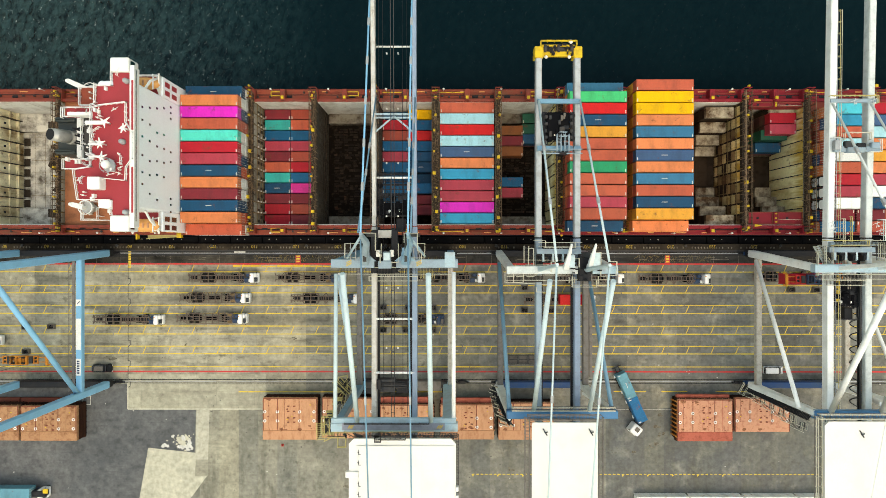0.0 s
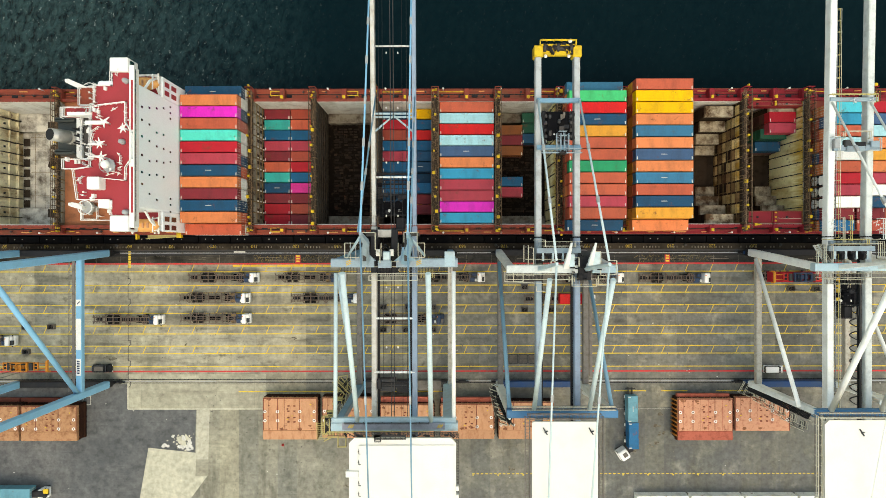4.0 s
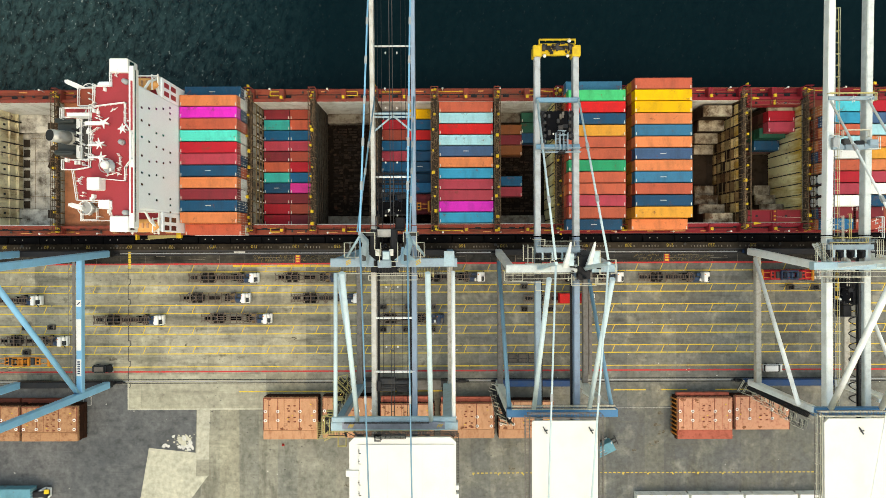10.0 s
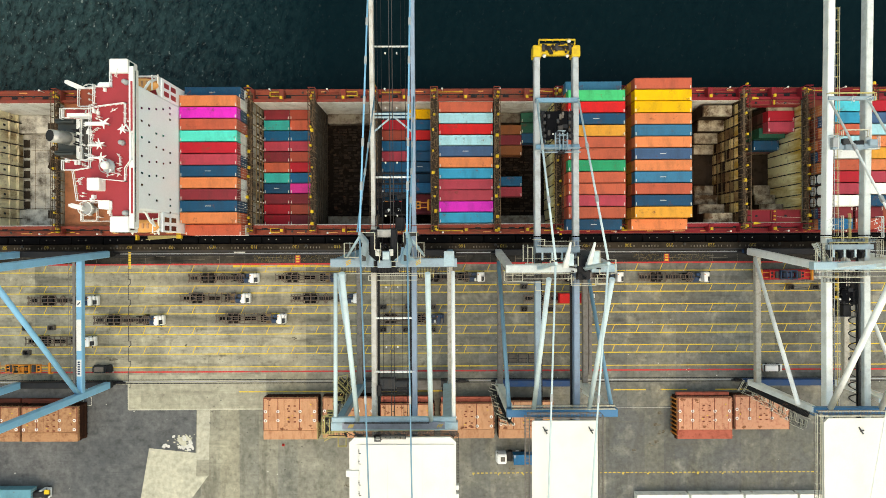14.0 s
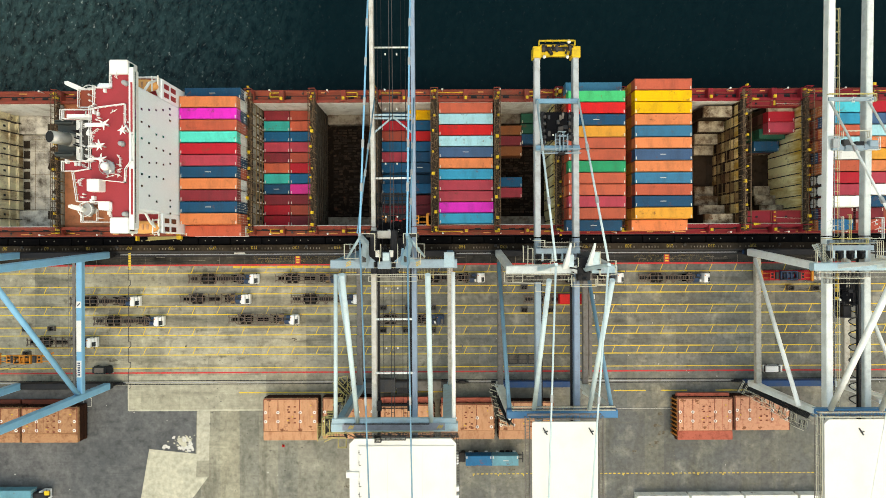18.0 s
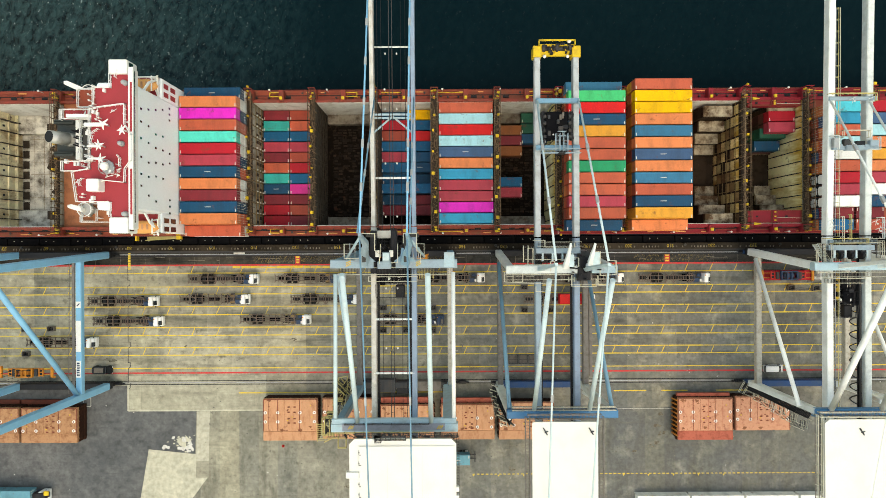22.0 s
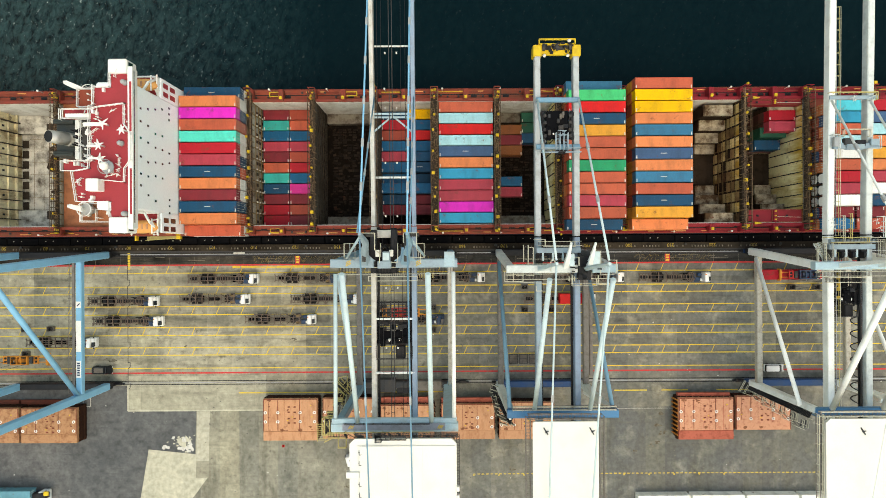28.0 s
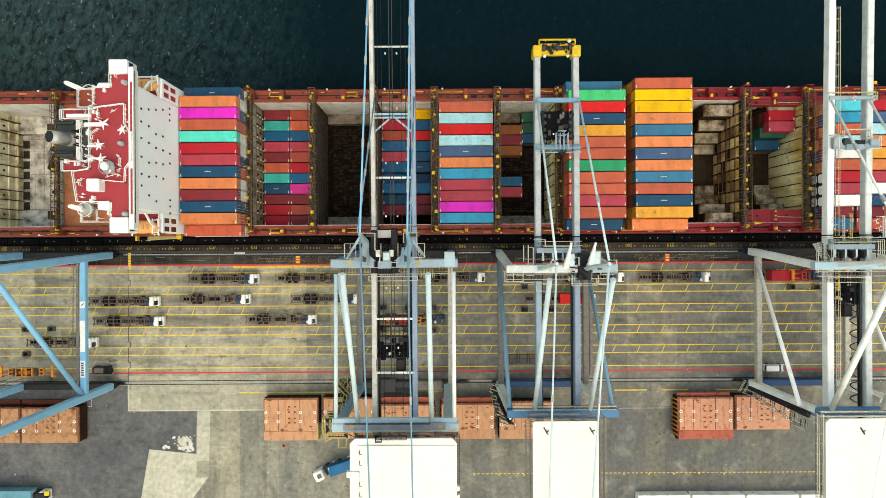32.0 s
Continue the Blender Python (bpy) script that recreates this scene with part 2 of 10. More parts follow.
hatch_red = material("hatch_red", (0.44, 0.115, 0.075), 0.65, grime=0.45, scale=0.9, fine=2.6, dirt=(0.22, 0.05, 0.03), lo=0.46)
hatch_ochre = material("hatch_ochre", (0.43, 0.225, 0.115), 0.65, rust=0.65, grime=0.5, scale=0.9, fine=2.6, dirt=(0.24, 0.095, 0.045), lo=0.46)
leg_pale = material("leg_pale", (0.62, 0.66, 0.64), 0.5, grime=0.3, scale=0.6, dirt=(0.34, 0.36, 0.35))
oil_stain = material("oil_stain", (0.10, 0.085, 0.06), 0.9, grime=0.4, scale=2.0, dirt=(0.22, 0.2, 0.15), lo=0.40)
hatch_rust = material("hatch_rust", (0.27, 0.11, 0.055), 0.85, grime=0.5, scale=1.4, dirt=(0.15, 0.06, 0.035))
# near-black colour paints the deep shade between the stacks onto the lower covers
hatch_shaded = material("hatch_shaded", (0.035, 0.016, 0.011), 0.8, grime=0.4, scale=0.8, dirt=(0.06, 0.025, 0.015), gloss=0.05)
hatch_side = material("hatch_side", (0.20, 0.05, 0.03), 0.7, grime=0.4, scale=0.8, dirt=(0.10, 0.045, 0.03))
lifeboat_orange = material("lifeboat_orange", (0.74, 0.36, 0.12), 0.45, grime=0.12, dirt=(0.4, 0.2, 0.08))
funnel_grey = material("funnel_grey", (0.045, 0.055, 0.055), 0.5, grime=0.3, dirt=(0.06, 0.06, 0.055))
pipe_steel = material("pipe_steel", (0.45, 0.45, 0.43), 0.4, metal=0.5, grime=0.3, dirt=(0.20, 0.17, 0.13))
window_dark = material("window_dark", (0.012, 0.05, 0.05), 0.12, grime=0.0, bump=0.0, gloss=0.5)
glass_dark = material("glass_dark", (0.015, 0.018, 0.02), 0.08, grime=0.0, bump=0.0, gloss=0.5)
rubber = material("rubber", (0.005, 0.0055, 0.007), 0.85, grime=0.25, dirt=(0.014, 0.012, 0.011), gloss=0.05)
hull_navy = material("hull_navy", (0.008, 0.011, 0.024), 0.6, grime=0.3, dirt=(0.02, 0.016, 0.014), gloss=0.08)
tyre_rubber = material("tyre_rubber", (0.014, 0.014, 0.014), 0.85, grime=0.2)
chassis_paint = material("chassis_paint", (0.042, 0.034, 0.029), 0.7, grime=0.4, scale=1.5, dirt=(0.03, 0.022, 0.018))
rail_brown = material("rail_brown", (0.155, 0.118, 0.094), 0.7, grime=0.4, scale=1.5, dirt=(0.07, 0.05, 0.04))
cab_white = material("cab_white", (0.80, 0.80, 0.79), 0.35, grime=0.08, dirt=(0.45, 0.42, 0.36), bump=0.02)
cab_navy = material("cab_navy", (0.025, 0.05, 0.10), 0.4, grime=0.2)
car_black = material("car_black", (0.008, 0.009, 0.010), 0.4, grime=0.05, bump=0.0)
box_grey = material("box_grey", (0.16, 0.14, 0.12), 0.7, grime=0.35, dirt=(0.06, 0.05, 0.04))
lamp_white = material("lamp_white", (0.75, 0.74, 0.70), 0.4, grime=0.1)
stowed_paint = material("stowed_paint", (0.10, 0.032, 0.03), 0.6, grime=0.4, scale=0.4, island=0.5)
reefer_white = material("reefer_white", (0.78, 0.78, 0.76), 0.5, grime=0.12, dirt=(0.45, 0.40, 0.32))

PAINT = {
    "rust red": (0.36, 0.065, 0.04), "salmon": (0.46, 0.095, 0.05), "orange": (0.64, 0.20, 0.075), "crimson": (0.42, 0.012, 0.025),
    "red": (0.58, 0.012, 0.014), "maroon": (0.20, 0.022, 0.032), "wine": (0.40, 0.045, 0.07), "navy": (0.005, 0.058, 0.125), "blue": (0.002, 0.095, 0.21),
    "steel blue": (0.028, 0.155, 0.27), "teal": (0.02, 0.38, 0.34), "mint": (0.06, 0.62, 0.50), "green": (0.008, 0.30, 0.13),
    "bright green": (0.035, 0.45, 0.16), "dark green": (0.012, 0.09, 0.055), "magenta": (0.66, 0.02, 0.46), "pink": (0.60, 0.03, 0.26),
    "yellow": (0.82, 0.45, 0.006), "ochre": (0.68, 0.31, 0.04), "pale blue": (0.33, 0.60, 0.66), "white": (0.72, 0.73, 0.71),
    "slate": (0.045, 0.10, 0.20), "cyan": (0.05, 0.48, 0.58), "brown": (0.22, 0.075, 0.022), "sky": (0.016, 0.26, 0.42), "cream white": (0.88, 0.87, 0.82), "dusty teal": (0.11, 0.29, 0.36), "bright blue": (0.004, 0.12, 0.27),
}
paints = {k: material(k.replace(" ", "_") + "_box_paint", c, 0.5, grime=0.34, scale=0.5, fine=3.0,
                      dirt=tuple(0.55 * v + 0.008 for v in c), bump=0.08, streak=True, rust=0.75, each=0.10) for k, c in PAINT.items()}


def ground_material(name, light, dark, warm, joint=0.0, big=0.045, smear=(0.14, 1.2, 1), wear=1.0, ruts=(), each=0.0, bays=0.0):
    """Worn concrete or asphalt: slabs of uneven tone, wide stains, tyre drag along x and fine grit."""
    m = bpy.data.materials.new(name)
    m.use_nodes = True
    nt = m.node_tree
    lk = nt.links
    b = nt.nodes["Principled BSDF"]
    b.inputs["Roughness"].default_value = 0.9
    b.inputs["Specular IOR Level"].default_value = 0.08
    tc = nt.nodes.new("ShaderNodeNewGeometry")

    def noise_at(scale, detail, stretch=(1, 1, 1)):
        mp = nt.nodes.new("ShaderNodeMapping")
        mp.inputs["Scale"].default_value = stretch
        lk.new(tc.outputs["Position"], mp.inputs[0])
        nz = nt.nodes.new("ShaderNodeTexNoise")
        nz.inputs["Scale"].default_value = scale
        nz.inputs["Detail"].default_value = detail
        nz.inputs["Roughness"].default_value = 0.62
        lk.new(mp.outputs[0], nz.inputs[0])
        return nz.outputs["Fac"]

    def spread(fac, a, c):
        r = nt.nodes.new("ShaderNodeMapRange")
        r.inputs["From Min"].default_value, r.inputs["From Max"].default_value = a, c
        lk.new(fac, r.inputs["Value"])
        return r.outputs[0]

    def blend(fac, a, c, mode="MIX"):
        mx = nt.nodes.new("ShaderNodeMix")
        mx.data_type, mx.blend_type = "RGBA", mode
        if isinstance(fac, float):
            mx.inputs["Factor"].default_value = fac
        else:
            lk.new(fac, mx.inputs["Factor"])
        for key, val in (("A", a), ("B", c)):
            if isinstance(val, tuple):
                mx.inputs[key].default_value = (*val, 1)
            else:
                lk.new(val, mx.inputs[key])
        return mx.outputs["Result"]

    c = blend(spread(noise_at(big, 5), 0.36, 0.64), light, dark)
    along_quay = nt.nodes.new("ShaderNodeSeparateXYZ")
    lk.new(tc.outputs["Position"], along_quay.inputs[0])
    older = nt.nodes.new("ShaderNodeMapRange")
    older.inputs["From Min"].default_value, older.inputs["From Max"].default_value = -62.0, 22.0
    lk.new(along_quay.outputs["X"], older.inputs["Value"])
    patchy = nt.nodes.new("ShaderNodeMath")
    patchy.operation = "MULTIPLY_ADD"
    patchy.inputs[1].default_value, patchy.inputs[2].default_value = 0.75, -0.35
    lk.new(spread(noise_at(0.03, 3), 0.3, 0.7), patchy.inputs[0])
    worn = nt.nodes.new("ShaderNodeMath")
    worn.operation, worn.use_clamp = "ADD", True
    lk.new(older.outputs[0], worn.inputs[0])
    lk.new(patchy.outputs[0], worn.inputs[1])
    c = blend(worn.outputs[0], c, warm)
    if joint:
        br = nt.nodes.new("ShaderNodeTexBrick")
        br.offset = 0.0
        br.inputs["Scale"].default_value = 1.0
        br.inputs["Brick Width"].default_value, br.inputs["Row Height"].default_value = joint, joint * 0.9
        br.inputs["Mortar Size"].default_value = 0.035
        br.inputs["Color1"].default_value, br.inputs["Color2"].default_value = (0.80, 0.80, 0.80, 1), (1.15, 1.15, 1.15, 1)
        br.inputs["Mortar"].default_value = (0.6, 0.6, 0.6, 1)
        lk.new(tc.outputs["Position"], br.inputs[0])
        c = blend(0.65, c, br.outputs["Color"], "MULTIPLY")
    dark2 = tuple(0.45 * v for v in dark)
    drag = nt.nodes.new("ShaderNodeMath")
    drag.operation = "MULTIPLY"
    drag.inputs[1].default_value = 0.85 * wear
    lk.new(spread(noise_at(0.4, 6, smear), 0.51, 0.72), drag.inputs[0])
    c = blend(drag.outputs[0], c, dark2)
    spot = nt.nodes.new("ShaderNodeMath")
    spot.operation = "MULTIPLY"
    spot.inputs[1].default_value = 0.85 * wear
    lk.new(spread(noise_at(0.38, 8), 0.56, 0.72), spot.inputs[0])
    c = blend(spot.outputs[0], c, dark2)
    pale = nt.nodes.new("ShaderNodeMath")
    pale.operation = "MULTIPLY"
    pale.inputs[1].default_value = 0.30
    lk.new(spread(noise_at(0.22, 7), 0.52, 0.72), pale.inputs[0])
    c = blend(pale.outputs[0], c, tuple(min(1.0, 1.5 * v) for v in light))
    soiled = nt.nodes.new("ShaderNodeMath")
    soiled.operation = "MULTIPLY"
    soiled.inputs[1].default_value = 0.42 * wear
    lk.new(spread(noise_at(0.11, 7, (1.0, 0.7, 1)), 0.47, 0.63), soiled.inputs[0])
    c = blend(soiled.outputs[0], c, tuple(0.6 * v for v in dark))
    speck = nt.nodes.new("ShaderNodeMath")
    speck.operation = "MULTIPLY"
    speck.inputs[1].default_value = 0.55 * wear
    lk.new(spread(noise_at(1.7, 4), 0.61, 0.70), speck.inputs[0])
    c = blend(speck.outputs[0], c, dark2)
    rub = nt.nodes.new("ShaderNodeMath")
    rub.operation = "MULTIPLY"
    rub.inputs[1].default_value = 0.5 * wear
    lk.new(spread(noise_at(1.2, 5, (0.07, 1.0, 1)), 0.56, 0.70), rub.inputs[0])
    c = blend(rub.outputs[0], c, tuple(0.7 * v for v in dark))
    for mid in ruts:
        # oil and rubber where the queueing trucks stand, aft of the long crane
        dist = nt.nodes.new("ShaderNodeMath")
        dist.operation = "SUBTRACT"
        dist.inputs[1].default_value = mid
        lk.new(along_quay.outputs["Y"], dist.inputs[0])
        away = nt.nodes.new("ShaderNodeMath")
        away.operation = "ABSOLUTE"
        lk.new(dist.outputs[0], away.inputs[0])
        band = nt.nodes.new("ShaderNodeMapRange")
        band.inputs["From Min"].default_value, band.inputs["From Max"].default_value = 0.5, 1.75
        band.inputs["To Min"].default_value, band.inputs["To Max"].default_value = 0.62, 0.0
        lk.new(away.outputs[0], band.inputs["Value"])
        reach = nt.nodes.new("ShaderNodeMapRange")
        reach.inputs["From Min"].default_value, reach.inputs["From Max"].default_value = 5.0, -28.0
        lk.new(along_quay.outputs["X"], reach.inputs["Value"])
        ends = nt.nodes.new("ShaderNodeMapRange")
        ends.inputs["From Min"].default_value, ends.inputs["From Max"].default_value = -88.0, -66.0
        lk.new(along_quay.outputs["X"], ends.inputs["Value"])
        m0 = nt.nodes.new("ShaderNodeMath")
        m0.operation = "MULTIPLY"
        lk.new(reach.outputs[0], m0.inputs[0])
        lk.new(ends.outputs[0], m0.inputs[1])
        m1 = nt.nodes.new("ShaderNodeMath")
        m1.operation = "MULTIPLY"
        lk.new(band.outputs[0], m1.inputs[0])
        lk.new(m0.outputs[0], m1.inputs[1])
        m2 = nt.nodes.new("ShaderNodeMath")
        m2.operation, m2.use_clamp = "MULTIPLY", True
        lk.new(m1.outputs[0], m2.inputs[0])
        lk.new(spread(noise_at(0.16, 6, (0.6, 1, 1)), 0.25, 0.62), m2.inputs[1])
        c = blend(m2.outputs[0], c, tuple(0.5 * v for v in dark))
    if bays:
        # slabs cast bay by bay from batches of different grey
        count = nt.nodes.new("ShaderNodeMath")
        count.operation = "MULTIPLY_ADD"
        count.inputs[1].default_value, count.inputs[2].default_value = 1 / bays, (106.2 + bays / 2) / bays
        lk.new(along_quay.outputs["X"], count.inputs[0])
        whole = nt.nodes.new("ShaderNodeMath")
        whole.operation = "FLOOR"
        lk.new(count.outputs[0], whole.inputs[0])
        dice = nt.nodes.new("ShaderNodeTexWhiteNoise")
        dice.noise_dimensions = "1D"
        lk.new(whole.outputs[0], dice.inputs["W"])
        c = blend(spread(dice.outputs["Value"], -0.6, 1.6), c, blend(1.0, c, (0.70, 0.76, 0.80), "MULTIPLY"))
        lift = nt.nodes.new("ShaderNodeTexWhiteNoise")
        lift.noise_dimensions = "1D"
        turned = nt.nodes.new("ShaderNodeMath")
        turned.operation = "ADD"
        turned.inputs[1].default_value = 31.0
        lk.new(whole.outputs[0], turned.inputs[0])
        lk.new(turned.outputs[0], lift.inputs["W"])
        c = blend(spread(lift.outputs["Value"], 0.2, 1.9), c, blend(1.0, c, (1.45, 1.40, 1.22), "MULTIPLY"))
    grit = nt.nodes.new("ShaderNodeMapRange")
    grit.inputs["To Min"].default_value, grit.inputs["To Max"].default_value = 0.45, 1.55
    lk.new(noise_at(0.9, 8), grit.inputs["Value"])
    hs = nt.nodes.new("ShaderNodeHueSaturation")
    value = grit.outputs[0]
    if each:
        info = nt.nodes.new("ShaderNodeObjectInfo")
        own = nt.nodes.new("ShaderNodeMapRange")
        own.inputs["To Min"].default_value, own.inputs["To Max"].default_value = 1 - each, 1 + each
        lk.new(info.outputs["Random"], own.inputs["Value"])
        mul = nt.nodes.new("ShaderNodeMath")
        mul.operation = "MULTIPLY"
        lk.new(value, mul.inputs[0])
        lk.new(own.outputs[0], mul.inputs[1])
        value = mul.outputs[0]
    lk.new(value, hs.inputs["Value"])
    lk.new(c, hs.inputs["Color"])
    lk.new(hs.outputs[0], b.inputs["Base Color"])
    bp = nt.nodes.new("ShaderNodeBump")
    bp.inputs["Strength"].default_value, bp.inputs["Distance"].default_value = 0.2, 0.03
    lk.new(noise_at(5.0, 4), bp.inputs["Height"])
    lk.new(bp.outputs[0], b.inputs["Normal"])
    return m


lane_concrete = ground_material("lane_concrete", (0.505, 0.454, 0.335), (0.246, 0.227, 0.181), (0.191, 0.185, 0.166), ruts=(-7.1, -12.0, -16.9), each=0.16, bays=5.88)
yard_concrete = ground_material("yard_concrete", (0.42, 0.39, 0.30), (0.27, 0.255, 0.205), (0.152, 0.150, 0.143), smear=(0.9, 0.2, 1), bays=4.6)
slab_concrete = ground_material("slab_concrete", (0.44, 0.42, 0.32), (0.32, 0.305, 0.24), (0.36, 0.34, 0.265), joint=9.0, wear=0.55)
patch_concrete = ground_material("patch_concrete", (0.54, 0.52, 0.41), (0.42, 0.405, 0.32), (0.49, 0.465, 0.365), big=0.12, wear=0.15)
asphalt = ground_material("asphalt", (0.160, 0.161, 0.159), (0.092, 0.097, 0.101), (0.124, 0.128, 0.130), big=0.05, smear=(0.8, 0.9, 1), wear=0.7)
strip_concrete = ground_material("strip_concrete", (0.47, 0.45, 0.36), (0.40, 0.385, 0.31), (0.43, 0.41, 0.33), big=0.12, wear=0.12)
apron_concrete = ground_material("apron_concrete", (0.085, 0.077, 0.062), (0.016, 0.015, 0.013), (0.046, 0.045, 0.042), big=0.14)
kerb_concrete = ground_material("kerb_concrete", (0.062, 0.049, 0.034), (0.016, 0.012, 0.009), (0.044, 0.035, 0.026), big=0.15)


def water_material():
    m = bpy.data.materials.new("sea_water")
    m.use_nodes = True
    nt = m.node_tree
    b = nt.nodes["Principled BSDF"]
    b.inputs["Base Color"].default_value = (0.0022, 0.0115, 0.014, 1)
    b.inputs["Roughness"].default_value = 0.16
    b.inputs["IOR"].default_value = 1.33
    tc = nt.nodes.new("ShaderNodeTexCoord")
    wide = nt.nodes.new("ShaderNodeTexNoise")
    wide.inputs["Scale"].default_value, wide.inputs["Detail"].default_value = 0.45, 4
    chop = nt.nodes.new("ShaderNodeTexNoise")
    chop.inputs["Scale"].default_value, chop.inputs["Detail"].default_value = 1.4, 4
    zone = nt.nodes.new("ShaderNodeTexNoise")
    zone.inputs["Scale"].default_value, zone.inputs["Detail"].default_value = 0.7, 5
    zone.inputs["Roughness"].default_value = 0.62
    zone.inputs["Distortion"].default_value = 0.5
    lee = nt.nodes.new("ShaderNodeSeparateXYZ")
    # wavelets run slantwise to the quay
    slant = nt.nodes.new("ShaderNodeMapping")
    slant.vector_type = "TEXTURE"
    slant.inputs["Rotation"].default_value = (0, 0, radians(72))
    slant.inputs["Scale"].default_value = (1.5, 1.0, 1)
    nt.links.new(tc.outputs["Object"], slant.inputs[0])
    for t in (wide, chop, zone):
        nt.links.new(slant.outputs[0], t.inputs[0])
    nt.links.new(tc.outputs["Object"], lee.inputs[0])
    # open water beyond the stern is ruffled, the water in the ship's lee lies smoother
    gain = nt.nodes.new("ShaderNodeMapRange")
    gain.inputs["From Min"].default_value, gain.inputs["From Max"].default_value = -28.0, -85.0
    gain.inputs["To Min"].default_value, gain.inputs["To Max"].default_value = 0.05, 1.0
    nt.links.new(lee.outputs["X"], gain.inputs["Value"])
    # the gloss is set lower in the lee
    shine = nt.nodes.new("ShaderNodeMapRange")
    shine.inputs["To Min"].default_value, shine.inputs["To Max"].default_value = 0.035, 0.20
    nt.links.new(gain.outputs[0], shine.inputs["Value"])
    nt.links.new(shine.outputs[0], b.inputs["Specular IOR Level"])
    # teal streaks paint the wavelets' light and dark sides into the ruffled part's colour
    wave_sheen = nt.nodes.new("ShaderNodeMix")
    wave_sheen.data_type = "RGBA"
    wave_sheen.inputs["A"].default_value, wave_sheen.inputs["B"].default_value = (0.0014, 0.0085, 0.0115, 1), (0.034, 0.079, 0.082, 1)
    thick = nt.nodes.new("ShaderNodeMapRange")
    thick.inputs["From Min"].default_value, thick.inputs["From Max"].default_value = 0.36, 0.78
    nt.links.new(zone.outputs["Fac"], thick.inputs["Value"])
    amount = nt.nodes.new("ShaderNodeMath")
    amount.operation, amount.use_clamp = "MULTIPLY", True
    nt.links.new(thick.outputs[0], amount.inputs[0])
    nt.links.new(gain.outputs[0], amount.inputs[1])
    nt.links.new(amount.outputs[0], wave_sheen.inputs["Factor"])
    # pale flecks in the colour stand in for glints on the chop
    fleck = nt.nodes.new("ShaderNodeTexNoise")
    fleck.inputs["Scale"].default_value, fleck.inputs["Detail"].default_value = 1.3, 7
    fleck.inputs["Roughness"].default_value = 0.7
    nt.links.new(slant.outputs[0], fleck.inputs[0])
    sharp = nt.nodes.new("ShaderNodeMapRange")
    sharp.inputs["From Min"].default_value, sharp.inputs["From Max"].default_value = 0.61, 0.74
    nt.links.new(fleck.outputs["Fac"], sharp.inputs["Value"])
    bits = nt.nodes.new("ShaderNodeMath")
    bits.operation, bits.use_clamp = "MULTIPLY", True
    nt.links.new(sharp.outputs[0], bits.inputs[0])
    nt.links.new(gain.outputs[0], bits.inputs[1])
    glint = nt.nodes.new("ShaderNodeMix")
    glint.data_type = "RGBA"
    glint.inputs["B"].default_value = (0.36, 0.42, 0.41, 1)
    nt.links.new(bits.outputs[0], glint.inputs["Factor"])
    nt.links.new(wave_sheen.outputs["Result"], glint.inputs["A"])
    nt.links.new(glint.outputs["Result"], b.inputs["Base Color"])
    b1 = nt.nodes.new("ShaderNodeBump")
    b1.inputs["Distance"].default_value = 1.0
    nt.links.new(gain.outputs[0], b1.inputs["Strength"])
    nt.links.new(wide.outputs["Fac"], b1.inputs["Height"])
    b2 = nt.nodes.new("ShaderNodeBump")
    b2.inputs["Distance"].default_value = 0.9
    nt.links.new(gain.outputs[0], b2.inputs["Strength"])
    nt.links.new(chop.outputs["Fac"], b2.inputs["Height"])
    nt.links.new(b1.outputs[0], b2.inputs["Normal"])
    nt.links.new(b2.outputs[0], b.inputs["Normal"])
    return m


sea_water = water_material()

# ---- building helpers ----
def spot_of(ob):
    v = Vector((0, 0, 0))
    while ob:
        v += ob.location
        ob = ob.parent
    return v


def thing(name, at, label, category, group="", kind=""):
    ob = new(name)
    ob.location = at
    ob.empty_display_size = 0.5
    return tagged(ob, label, category, group, kind)


def part(name, bm, mat, parent=None, label="", local=False):
    """One mesh under its thing or part; the bmesh is in world metres unless local."""
    if parent is not None and not local:
        bmesh.ops.translate(bm, verts=bm.verts, vec=-spot_of(parent))
    me = bpy.data.meshes.new(name)
    bm.to_mesh(me)
    bm.free()
    for mm in (mat if isinstance(mat, (list, tuple)) else [mat]):
        me.materials.append(mm)
    ob = new(name, me)
    if parent is not None:
        ob.parent = parent
    if label:
        ob["label"] = label
    return ob


def structure(name, bm, mat, label, category):
    return tagged(part(name, bm, mat), label, category, kind="structure")


def box(bm, x0, x1, y0, y1, z0, z1, mi=0):
    x0, x1, y0, y1, z0, z1 = min(x0, x1), max(x0, x1), min(y0, y1), max(y0, y1), min(z0, z1), max(z0, z1)
    v = [bm.verts.new(p) for p in ((x0, y0, z0), (x1, y0, z0), (x1, y1, z0), (x0, y1, z0), (x0, y0, z1), (x1, y0, z1), (x1, y1, z1), (x0, y1, z1))]
    for q in ((3, 2, 1, 0), (4, 5, 6, 7), (0, 1, 5, 4), (1, 2, 6, 5), (2, 3, 7, 6), (3, 0, 4, 7)):
        bm.faces.new([v[k] for k in q]).material_index = mi
    return v


